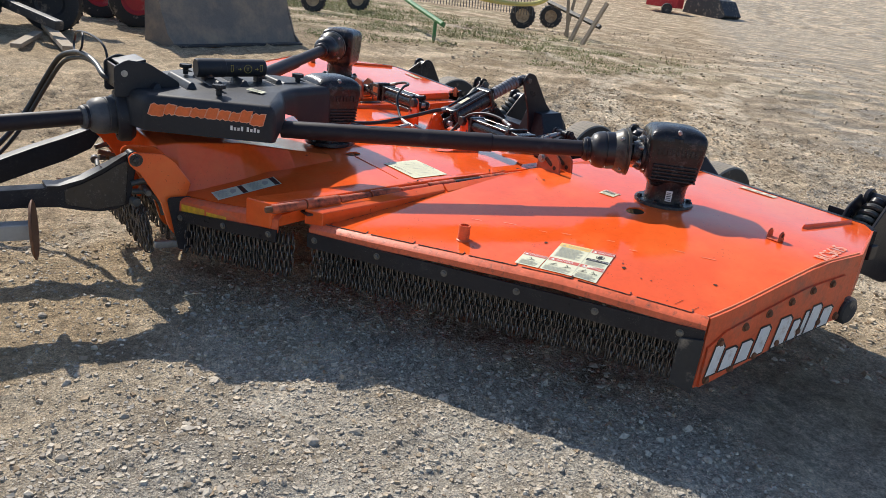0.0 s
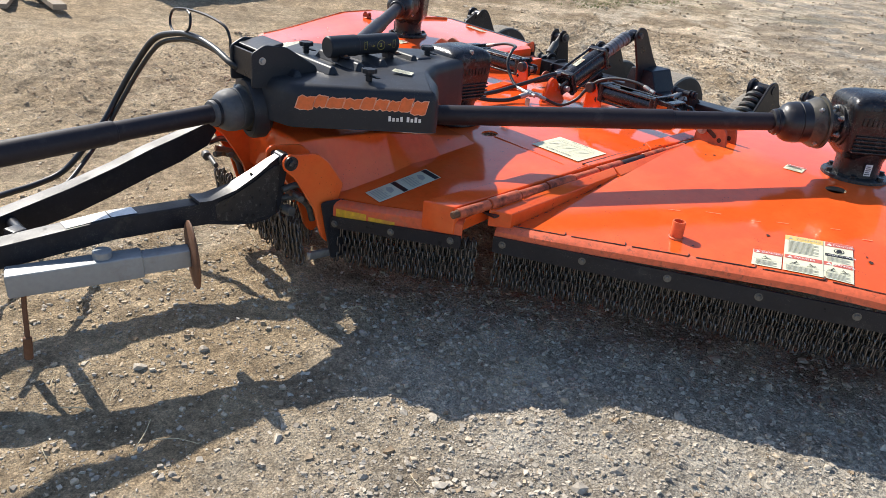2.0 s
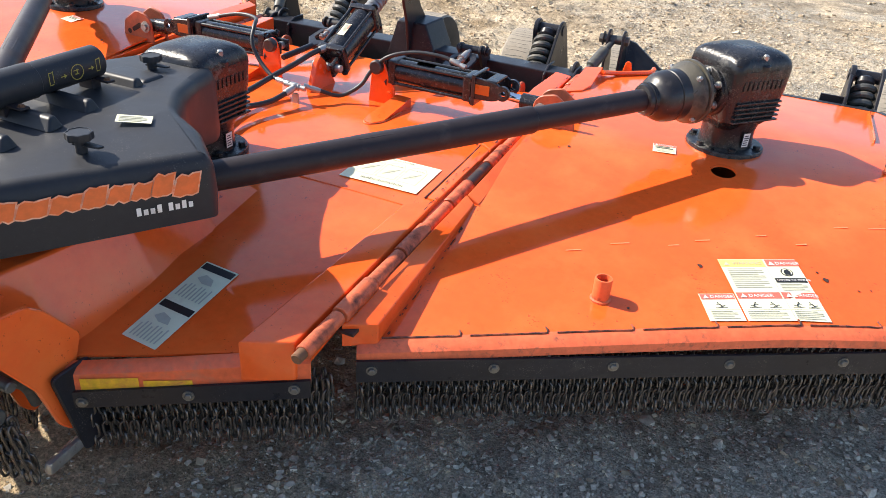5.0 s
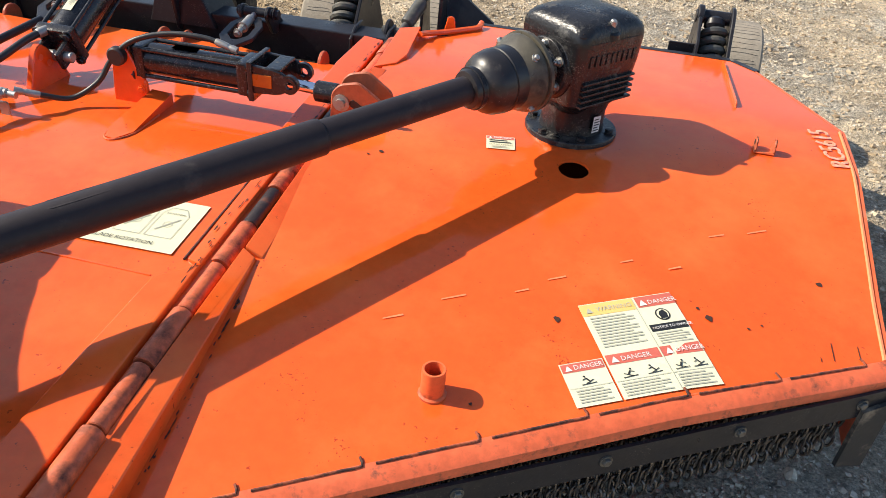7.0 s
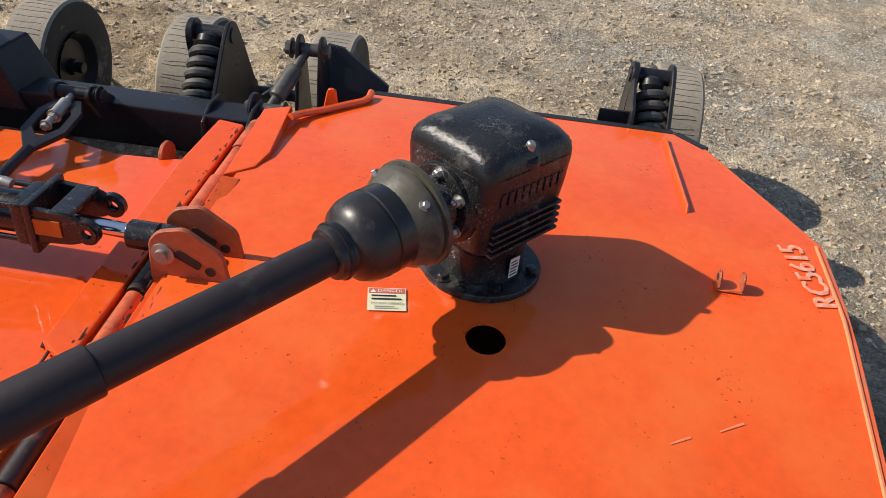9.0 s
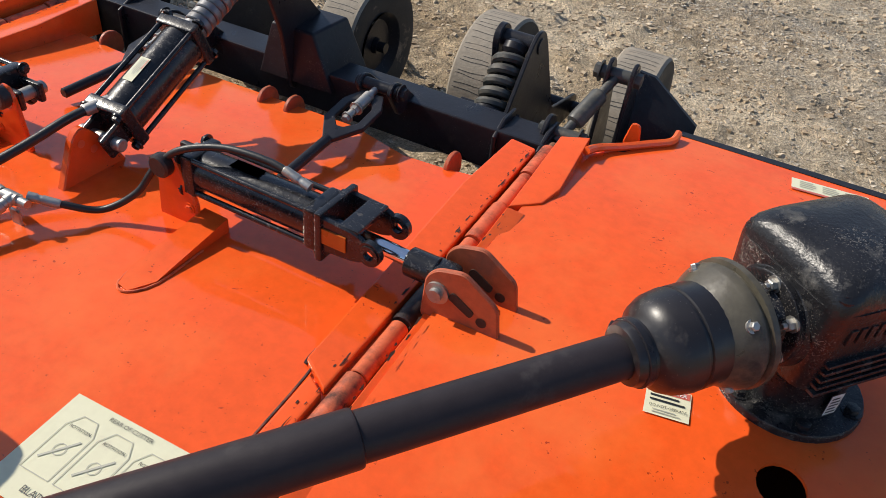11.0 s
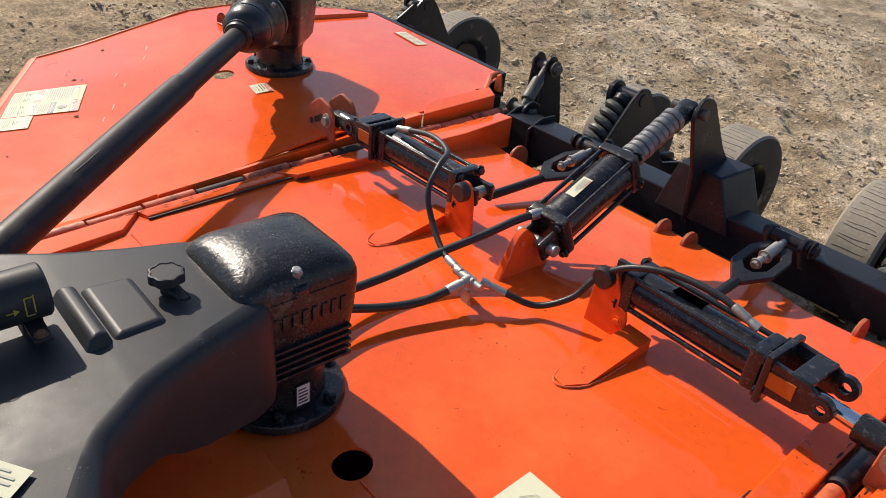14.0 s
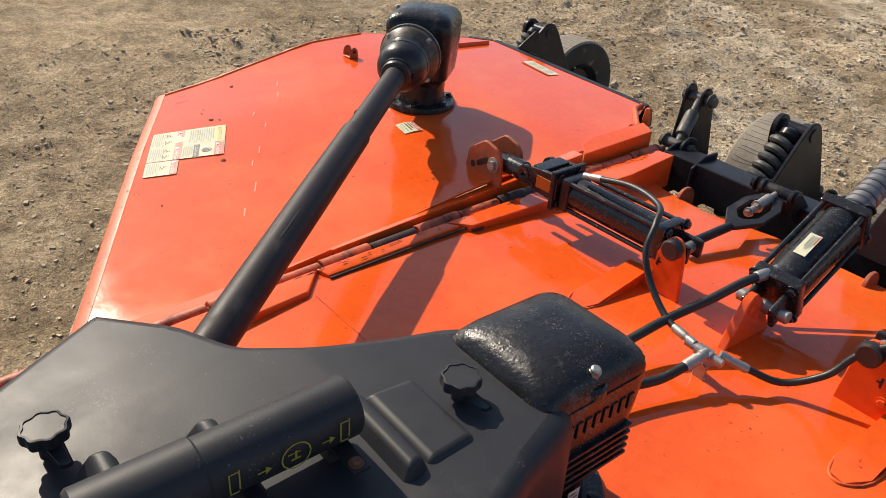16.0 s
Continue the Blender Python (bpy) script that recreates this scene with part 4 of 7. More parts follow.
def build_center():
    cx = 0.838
    outline = [(-0.30, -1.40), (0.30, -1.40), (cx, -1.145), (cx, 0.86), (0.74, 0.835), (0.62, 0.812), (0.50, 0.802), (0.30, 0.86), (-0.30, 0.86), (-0.50, 0.802), (-0.62, 0.812), (-0.74, 0.835), (-cx, 0.86), (-cx, -1.145)]
    bm = sheet(outline, center_height, 0.1, 0.007, holes=[(0.256, -0.488, 0.038)])
    deck = part("center_deck", bm, ORANGE, cutter, "orange sheet steel centre deck", mirror=False)
    # raised front housing under the gearbox shield
    bm = bmesh.new()
    rings = []
    for y, hw, z, bw in ((-1.46, 0.20, 0.61, 0.290), (-1.38, 0.245, 0.63, 0.318), (-1.10, 0.265, 0.622, 0.345), (-0.85, 0.250, 0.578, 0.342), (-0.60, 0.205, 0.530, 0.315)):
        zb = center_height(0, y) - 0.01
        rings.append([bm.verts.new(p) for p in ((-bw, y, zb), (-hw, y, z), (hw, y, z), (bw, y, zb))])
    for a, b in zip(rings, rings[1:]):
        for k in range(3):
            bm.faces.new((a[k], b[k], b[k + 1], a[k + 1]))
    bm.faces.new(rings[0])
    bmesh.ops.recalc_face_normals(bm, faces=bm.faces)
    bmesh.ops.bevel(bm, geom=[e for e in bm.edges if len(e.link_faces) == 2], offset=0.008, segments=2, affect="EDGES", profile=0.5)
    part("front_housing", bm, ORANGE, deck, "raised folded orange housing", mirror=False)
    # front centre panel
    bm = bmesh.new()
    front_strip(bm, (-0.30, -1.40), (0.30, -1.40), 0.30, 0.44, 0.30, 0.44, 0.008)
    part("front_panel", bm, ORANGE, deck, mirror=False)
    chains(deck, (-0.22, -1.415), (0.22, -1.415), 0.34, 0.34, 5, rows=1)
    # blade diagram
    pr = Print((0.476, -0.439, 0), (1, 0.02, 0), (-0.02, 1, 0), center_height, 0.003)
    pr.rect(0, 0, 0.268, 0.196, 0, 0, cells=3)
    def seg(x0, y0, x1, y1, w=0.0016):
        q = Vector((x1 - x0, y1 - y0)).normalized() * w / 2
        pr.poly([(x0 + q.y, y0 - q.x), (x1 + q.y, y1 - q.x), (x1 - q.y, y1 + q.x), (x0 - q.y, y0 + q.x)], 4, 2)
    for x0, x1 in ((0.03, 0.09), (0.10, 0.165), (0.175, 0.24)):
        ring = [(x0, 0.05), (x0, 0.14), (x0 + 0.015, 0.165), (x1 - 0.015, 0.165), (x1, 0.14), (x1, 0.05)]
        for p, q in zip(ring, ring[1:] + ring[:1]):
            seg(*p, *q)
        c = (x0 + x1) / 2
        seg(c - 0.02, 0.075, c + 0.02, 0.125, 0.004)
        for k in range(10):
            a0, a1 = k * math.pi / 5, (k + 1) * math.pi / 5
            seg(c + 0.011 * math.cos(a0), 0.1 + 0.011 * math.sin(a0), c + 0.011 * math.cos(a1), 0.1 + 0.011 * math.sin(a1))
        pr.text("ROTATION", c - 0.022, 0.139, 0.0088, 3)
    pr.text("REAR OF CUTTER", 0.085, 0.178, 0.0115, 3)
    pr.text("BLADE ROTATION", 0.065, 0.018, 0.0175, 3)
    pr.emit("blade_diagram", deck, "cream sticker with a blade rotation diagram")
    return deck


def build_center_side(deck):
    """The halves of the centre deck that repeat on both sides."""
    a, b = Vector((0.345, -1.405)), Vector((0.838, -1.145))
    d = (b - a).normalized()
    n = Vector((d.y, -d.x))
    bm = bmesh.new()
    prev = None
    for k in range(6):
        p = a + d * (b - a).length * k / 5
        z = center_height(p.x, p.y)
        ring = [bm.verts.new((*(p + n * o), z + dz)) for o, dz in ((-0.004, 0.002), (0.014, -0.002), (0.026, -0.016), (0.028, -0.070), (0.020, -0.070), (0.018, -0.016), (0.0, -0.008))]
        if prev:
            for j in range(7):
                bm.faces.new((prev[j], prev[(j + 1) % 7], ring[(j + 1) % 7], ring[j]))
        else:
            bm.faces.new(ring[::-1])
        prev = ring
    bm.faces.new(prev)
    bmesh.ops.recalc_face_normals(bm, faces=bm.faces)
    part("front_lip", bm, FADED, deck, "folded front edge of faded orange steel")
    pr = Print((*(a + d * 0.04 + n * 0.0282), center_height(*a) - 0.062), (d.x, d.y, 0.04), (0, 0, 1), None, 0.001)
    pr.rect(0, 0, 0.13, 0.04, 0, 0).rect(0.14, 0.002, 0.11, 0.03, 0, 0)
    part("yellow_tape", pr.bm, [YELLOW], deck, "worn strip of yellow tape", smooth=0)
    za, zb = center_height(*a) - 0.058, center_height(*b) - 0.058
    bm = front_strip(bmesh.new(), a + n * 0.029, b + n * 0.029, za - 0.046, za, zb - 0.050, zb, 0.008)
    part("chain_rail", bm, DUSTY_BLACK, deck, "black steel rail that holds the chain guard")
    for k in range(3):
        p = a + d * (0.04 + 0.24 * k) + n * 0.038
        part("rail_bolt", hexbolt(bmesh.new(), (p.x, p.y, za + (zb - za) * k / 2 - 0.025), (n.x, n.y, 0), 0.0095, 0.007), GREASY, deck, "round dull carriage bolt")
    chains(deck, a + n * 0.004, b + n * 0.004 + d * 0.05, za - 0.026, zb - 0.030, 5)
    # front hinge block and rear hinge ramp
    def block(q, base, lo, hi):
        vl = [q.verts.new((x, y, z)) for (x, y), z in zip(base, lo)]
        vh = [q.verts.new((x, y, z)) for (x, y), z in zip(base, hi)]
        q.faces.new(vl[::-1])
        q.faces.new(vh)
        for i in range(len(base)):
            j = (i + 1) % len(base)
            q.faces.new((vl[i], vl[j], vh[j], vh[i]))
        bmesh.ops.recalc_face_normals(q, faces=q.faces)
        bmesh.ops.bevel(q, geom=q.edges[:], offset=0.006, segments=2, affect="EDGES", profile=0.5)
    for base, lows, tops in (
        ([(0.716, -1.252), (0.824, -1.19), (0.824, -0.45), (0.747, -0.52)], (0.40, 0.40, 0.51, 0.51), (0.512, 0.510, 0.557, 0.553)),
        ([(0.757, 0.013), (0.824, -0.03), (0.824, 0.93), (0.752, 0.93), (0.735, 0.68)], (0.54, 0.54, 0.48, 0.48, 0.50), (0.582, 0.574, 0.594, 0.602, 0.592)),
        ([(0.785, -0.44), (0.824, -0.455), (0.824, -0.035), (0.782, -0.01)], (0.51, 0.51, 0.54, 0.54), (0.553, 0.557, 0.574, 0.576))):
        part("hinge_flange", joined(bmesh.new(), lambda q: block(q, base, lows, tops)), ORANGE, deck, "folded orange hinge flange")
    bm = bmesh.new()
    sweep(bm, [(0.752, 0.05, 0.566), (0.755, 0.012, 0.566), (0.775, -0.016, 0.566), (0.778, -0.44, 0.548)], 0.0032, seg=6, n=6)
    part("deck_seam", bm, BLACKENED, deck)
    bm = bmesh.new()
    sweep(bm, [(0.30, -0.50, 0.541), (0.50, -0.50, 0.541), (0.735, -0.505, 0.541)], 0.0022, seg=6, n=3)
    part("deck_seam", bm, ORANGE, deck)
    # pressed gusset in front of the wing cylinder
    bm = bmesh.new()
    def gusset(q):
        base = [(0.320, -0.012), (0.350, -0.018), (0.380, 0.030), (0.380, 0.245), (0.316, 0.245), (0.306, 0.035)]
        heights = (0.004, 0.004, 0.006, 0.034, 0.038, 0.008)
        lo = [q.verts.new((x, y, center_height(x, y) - 0.004)) for x, y in base]
        hi = [q.verts.new((x, y, center_height(x, y) + h)) for (x, y), h in zip(base, heights)]
        top = q.faces.new(hi)
        bmesh.ops.triangulate(q, faces=[top])
        for i in range(len(base)):
            j = (i + 1) % len(base)
            q.faces.new((lo[i], lo[j], hi[j], hi[i]))
        bmesh.ops.recalc_face_normals(q, faces=q.faces)
    joined(bm, gusset)
    part("gusset", bm, ORANGE, deck)
    rim = [(0.312, 0.11), (0.306, 0.035), (0.320, -0.014), (0.350, -0.020), (0.382, 0.030), (0.382, 0.16)]
    bm = sweep(bmesh.new(), [(x, y, center_height(x, y) + 0.002) for x, y in rim], 0.0028, 6, 3)
    part("gusset_weld", bm, WORN, deck, "thin dark weld round the gusset foot")
    # rear lugs
    for x in (0.005, 0.100, 0.625)[0 if SIDE > 0 else 2:]:
        bm = plate(bmesh.new(), rounded([(0.800, 0.49), (0.806, 0.532), (0.832, 0.552), (0.868, 0.548), (0.895, 0.520), (0.895, 0.47), (0.80, 0.47)], 0.018), 0.014, "x", x)
        part("rear_lug", bm, LUG, deck, "dull orange rear lug")
    # instruction sticker
    if SIDE > 0:
        u, v = Vector((0.02, 0.27, 0)).normalized(), Vector((-1, 0.07, 0))
        pr = Print((0.507, -1.290, 0), u, v, center_height, 0.003)
        pr.rect(0, 0, 0.285, 0.108, 0, 0, cells=2)
        for q in (0.0, 0.146):
            pr.rect(q + 0.112, 0.004, 0.022, 0.1, 3, 1)
            pr.bars(q + 0.01, 0.01, 0.05, 0.088, 8)
            pr.poly([(q + 0.07, 0.03), (q + 0.09, 0.04), (q + 0.098, 0.07), (q + 0.08, 0.085), (q + 0.068, 0.06)], 4, 2)
        pr.emit("instruction_decal", deck, "white instruction sticker with two panels")


def build_hinge():
    bm = bmesh.new()
    hinge = None
    knuckles = np.linspace(-1.20, 0.965, 15)
    for k, (y0, y1) in enumerate(zip(knuckles, knuckles[1:])):
        b = bmesh.new()
        r = 0.0235 if k % 2 else 0.0195
        cyl(b, (HINGE_X, y0 + 0.003, hinge_z(y0)), (HINGE_X, y1 - 0.003, hinge_z(y1)), r, 20, bevel=0.002)
        if hinge is None:
            hinge = part("hinge", b, TUBE, cutter, "long piano hinge of worn orange tube knuckles")
        else:
            part("knuckle", b, BLACKENED if k in (6, 9) else TUBE, hinge)
    b = bmesh.new()
    cyl(b, (HINGE_X, -1.225, hinge_z(-1.2)), (HINGE_X, 1.0, hinge_z(1.0)), 0.014, 14)
    part("hinge_pin", b, RUST, hinge)
    b = bmesh.new()
    rows_ = [[b.verts.new((x, y, hinge_z(y) + dz)) for x, dz in ((0.790, -0.026), (0.898, -0.026), (0.898, -0.034), (0.790, -0.034))] for y in np.linspace(-1.06, 0.95, 9)]
    for r0, r1 in zip(rows_, rows_[1:]):
        for k in range(4):
            b.faces.new((r0[k], r0[(k + 1) % 4], r1[(k + 1) % 4], r1[k]))
    b.faces.new(rows_[0])
    b.faces.new(rows_[-1][::-1])
    bmesh.ops.recalc_face_normals(b, faces=b.faces)
    part("hinge_leaf", b, BLACKENED, hinge, "blackened hinge leaf")
    # chips of bare black steel along the two flange edges
    rnd = random.Random(17)
    inner = lambda y: float(np.interp(y, (-1.19, -0.45, -0.035, 0.93), (0.496, 0.557, 0.574, 0.594))) + 0.0016
    outer = lambda x, y: wing_height(x, y) + 0.0016 + (float(np.interp(y, (-0.285, 0.60), (0.026, 0.006))) * (0.925 - x) + 0.003 * (x - 0.884)) / 0.041
    b = bmesh.new()
    for k in range(110):
        wing_side = k % 6 == 0
        y = rnd.uniform(-0.27, 0.58) if wing_side else rnd.uniform(-1.1, 0.9)
        x = 0.889 + rnd.random() ** 2 * 0.012 if wing_side else 0.8165 - rnd.random() ** 3 * 0.02
        rx, ry = rnd.uniform(0.001, 0.003), rnd.choice((0.003, 0.005, 0.008, 0.014))
        pts = []
        for j in range(9):
            g = rnd.uniform(0.55, 1.2)
            px, py = x + rx * g * math.cos(j * 0.698), y + ry * g * math.sin(j * 0.698)
            px = max(px, 0.8875) if wing_side else min(px, 0.8185)
            pts.append(b.verts.new((px, py, outer(px, py) if wing_side else inner(py))))
        b.faces.new(pts)
    part("flaked_paint", b, HOLE, hinge, "dark chips where paint has flaked along the hinge", smooth=0)["kind"] = "stuff"


# ---- gearboxes and drive shafts ----
def build_gearbox(at, yaw, wing=True):
    """A cast gearbox on a round flange; its input points along its own -y."""
    turn = pose(at[0], at[1], at[2], 0, 0, yaw)

    def placed(bm):
        bmesh.ops.transform(bm, matrix=turn, verts=bm.verts)
        return bm

    bm = bmesh.new()
    rings = []
    for z, hx, hy, r in ((0.090, 0.070, 0.070, 0.05), (0.118, 0.092, 0.092, 0.045), (0.132, 0.100, 0.104, 0.034), (0.225, 0.108, 0.116, 0.034), (0.286, 0.111, 0.119, 0.034), (0.304, 0.110, 0.118, 0.034), (0.321, 0.105, 0.113, 0.038), (0.334, 0.095, 0.103, 0.044), (0.344, 0.078, 0.086, 0.048), (0.351, 0.050, 0.056, 0.04), (0.354, 0.024, 0.027, 0.02)):
        hx, hy, z = hx + 0.006, hy + 0.006, z + (0.008 if z > 0.2 else 0.0)
        ring = rounded([(-hx - 0.006, -hy - 0.010), (hx - 0.006, -hy - 0.010), (hx - 0.006, hy - 0.010), (-hx - 0.006, hy - 0.010)], r, 5)
        rings.append([bm.verts.new((x, y, z)) for x, y in ring])
    for a, b in zip(rings, rings[1:]):
        for k in range(len(a)):
            j = (k + 1) % len(a)
            bm.faces.new((a[k], a[j], b[j], b[k]))
    bm.faces.new(rings[-1])
    bm.faces.new(rings[0][::-1])
    lathe(bm, (0, 0, 0.0), (0, 0, 1), [(0.092, 0.018), (0.088, 0.05), (0.089, 0.085), (0.096, 0.11), (0.096, 0.125)], 32)
    lathe(bm, (0, 0, 0.0), (0, 0, 1), [(0, 0.0), (0.128, 0.0), (0.131, 0.003), (0.131, 0.017), (0.128, 0.021), (0.09, 0.023), (0, 0.023)], 40)
    # input boss
    lathe(bm, (0, -0.11, 0.218), (0, -1, 0.218), [(0.090, 0.0), (0.086, 0.020), (0.078, 0.026), (0.078, 0.038), (0.074, 0.041), (0.056, 0.042), (0.048, 0.056), (0.046, 0.074), (0, 0.074)], 32)
    # cap line and cooling ribs
    for z in (0.298,):
        ring = rounded([(-0.1245, -0.1365), (0.1125, -0.1365), (0.1125, 0.1165), (-0.1245, 0.1165)], 0.046, 5)
        lo, hi = [bm.verts.new((x, y, z - 0.005)) for x, y in ring], [bm.verts.new((x, y, z + 0.005)) for x, y in ring]
        for k in range(len(ring)):
            j = (k + 1) % len(ring)
            bm.faces.new((lo[k], lo[j], hi[j], hi[k]))
        bm.faces.new(hi)
        bm.faces.new(lo[::-1])
    gb = part("gearbox", placed(bm), CAST, cutter, "glossy black cast gearbox on a bolted round flange")
    for k in range(5):
        bm = box(bmesh.new(), (0.1045, -0.006, 0.134 + 0.0155 * k), (0.018, 0.195, 0.007), bevel=0.002)
        part("cooling_rib", placed(bm), CAST, gb)
    # raised plain shapes of a cast brand mark
    for k in range(9):
        part("cast_emblem", placed(box(bmesh.new(), (0.1100, -0.088 + 0.0200 * k, 0.256), (0.005, 0.013, 0.030), bevel=0.0015)), CAST, gb)
    for k in range(6):
        a = 2 * math.pi * (k + 0.5) / 6
        part("flange_bolt", placed(hexbolt(bmesh.new(), (0.111 * math.cos(a), 0.111 * math.sin(a), 0.022), (0, 0, 1), 0.0125, 0.011)), CAST, gb)
    for k in range(6):
        a = math.pi / 6 + k * math.pi / 3
        bm = hexbolt(bmesh.new(), (0.065 * math.cos(a), -0.150, 0.218 + 0.065 * math.sin(a)), (0, -1, 0), 0.0095, 0.011)
        lathe(bm, (0.065 * math.cos(a), -0.161, 0.218 + 0.065 * math.sin(a)), (0.065 * math.cos(a), -1, 0.218 + 0.065 * math.sin(a)), [(0.005, 0), (0.005, 0.006), (0.0035, 0.008), (0, 0.008)], 10)
        part("input_bolt", placed(bm), ZINC, gb)
    bm = hexbolt(bmesh.new(), (0.090, -0.016, 0.328), (0.2, 0.1, 1), 0.011, 0.016)
    lathe(bm, (0.090, -0.016, 0.328), (0.116, -0.016, 0.428), [(0, 0.012), (0.008, 0.012), (0.0085, 0.022), (0.006, 0.025), (0, 0.025)], 12)
    part("breather_plug", placed(bm), ZINC, gb, "zinc breather plug")
    part("plug_boss", placed(lathe(bmesh.new(), (0.088, -0.016, 0.312), (0.112, -0.016, 0.412), [(0.030, 0), (0.027, 0.012), (0.021, 0.016), (0.019, 0.013), (0, 0.013)], 20)), CAST, gb)
    for sx, sy in ((-1, -1), (1, -1), (-1, 1), (1, 1)):
        part("cap_bolt", placed(hexbolt(bmesh.new(), (sx * 0.094 - 0.006, sy * 0.102 - 0.010, 0.320), (0, 0, 1), 0.011, 0.010)), CAST, gb)
    pr = Print((0.0935, -0.020, 0.034), (0, 1, 0), (0, 0, 1), None, 0.001)
    pr.rect(0, 0, 0.032, 0.052, 3, 0).rect(0.002, 0.002, 0.028, 0.048, 5, 1).bars(0.005, 0.005, 0.022, 0.04, 5, 3, 2)
    part("serial_label", placed(pr.bm), INKS, gb, "small white serial label", smooth=0)
    return gb


def build_driveline(p0, p1, parent, bell_mat=None):
    """A telescoping guard tube from p0 to p1 with a bell over the joint at p1."""
    p0, p1 = Vector(p0), Vector(p1)
    d = (p1 - p0).normalized()
    length = (p1 - p0).length
    bm = bmesh.new()
    lathe(bm, p0, p1, [(0, 0), (0.0395, 0), (0.0405, 0.30 * length), (0.0415, 0.45 * length), (0.0415, 0.690 * length), (0.0405, 0.693 * length), (0.0362, 0.695 * length), (0.0355, length), (0, length)], 28)
    shaft = part("drive_shaft", bm, GUARD, parent, "telescoping black plastic drive shaft guard")
    bm = bmesh.new()
    lathe(bm, p1 - d * 0.02, p1 + d, [(0.036, 0), (0.047, 0.003), (0.051, 0.012), (0.051, 0.034), (0.057, 0.039), (0.070, 0.048), (0.079, 0.066), (0.083, 0.094), (0.0825, 0.097), (0.0795, 0.099), (0.0795, 0.103), (0.0825, 0.105), (0.082, 0.140), (0.0785, 0.146), (0.070, 0.146), (0.06, 0.05), (0.04, 0.03)], 32)
    part("guard_bell", bm, bell_mat or BELL, shaft, "grey guard bell, paled as in sunlight" if bell_mat else "black rubber guard bell")
    bm = bmesh.new()
    lathe(bm, p1 + d * 0.108, p1 + d, [(0.071, 0), (0.074, 0.003), (0.084, 0.014), (0.098, 0.040), (0.101, 0.047), (0.101, 0.055), (0.097, 0.057), (0.097, 0.062), (0.105, 0.064), (0.105, 0.074), (0.097, 0.077), (0.082, 0.06), (0.070, 0.0)], 40)
    clamp = lathe(bmesh.new(), p1 - d * 0.004, p1 + d, [(0.0512, 0), (0.0545, 0.001), (0.0545, 0.011), (0.0512, 0.012)], 30)
    ear = frame_of(p0, p1).col[0]
    box(clamp, p1 + ear * 0.056 + d * 0.002, (0.012, 0.016, 0.016), bevel=0.003)
    part("hose_clamp", clamp, DUSTY_BLACK, shaft, "worn black clamp on the bell neck")
    part("guard_ring", bm, OLIVE, shaft, "greasy olive plastic guard ring")
    side = d.cross(Vector((0, 0, 1))).normalized()
    up = side.cross(d)
    for k in range(4):
        a = math.pi / 4 + k * math.pi / 2
        q = p1 + d * 0.146 + 0.0935 * (math.cos(a) * side + math.sin(a) * up)
        part("guard_screw", hexbolt(bmesh.new(), q, q - (p1 + d * 0.146), 0.0075, 0.008), ZINC, shaft)
    bm = bmesh.new()
    cyl(bm, p1 + d * 0.0, p1 + d * 0.29, 0.033, 20)
    box(bm, p1 + d * 0.205, (0.03, 0.05, 0.075), bevel=0.006)
    part("joint_yoke", bm, DUSTY_BLACK, shaft)
    q = p0 + d * 0.33 * length + up * 0.038
    bm = bmesh.new()
    ring = [q + d * (0.05 * (1 if math.cos(a) > 0 else -1) * min(1, abs(math.cos(a)) * 3) + 0.012 * math.cos(a)) + side * 0.014 * math.sin(a) - up * 0.0025 for a in [2 * math.pi * k / 20 for k in range(20)]]
    sweep(bm, ring, 0.0035, 6, smooth=False, closed=True)
    part("grease_port", bm, GUARD, shaft, "oblong grease port")
    return shaft


# ---- shield over the splitter box ----
HALF_SHIELD = [(0.10, -1.545), (0.225, -1.515), (0.522, -1.05), (0.400, -0.945), (0.285, -0.895), (0.218, -0.80), (0.178, -0.70), (0.150, -0.605), (0.128, -0.565)]
SHIELD = [(-x, y) for x, y in HALF_SHIELD[::-1]] + HALF_SHIELD


def inset(pts, d):
    """The polygon moved inwards by d (counter-clockwise points)."""
    out, k = [], len(pts)
    for i in range(k):
        a, b, c = Vector(pts[i - 1]), Vector(pts[i]), Vector(pts[(i + 1) % k])
        e, f = (b - a).normalized(), (c - b).normalized()
        n1, n2 = Vector((-e.y, e.x)), Vector((-f.y, f.x))
        n = n1 + n2
        n = n / max(0.5, n.dot(n1))
        out.append(tuple(b + n * d))
    return out


def shield_top(y):
    return float(np.interp(y, [-1.55, -1.35, -1.1, -0.75, -0.55], [0.835, 0.858, 0.868, 0.864, 0.860]))


def shield_z(x, y):
    """The top falls off towards the two wide tips."""
    return shield_top(y) - 0.09 * max(0.0, abs(x) - 0.20)


def shield_foot(y):
    """The lower edge of the shield: arched up over the wing shafts, low beside the gearbox."""
    return 0.682 + 0.075 * max(0.0, 1 - ((y + 0.885) / 0.125) ** 2) - 0.035 * min(1.0, max(0.0, (y + 0.76) / 0.12))


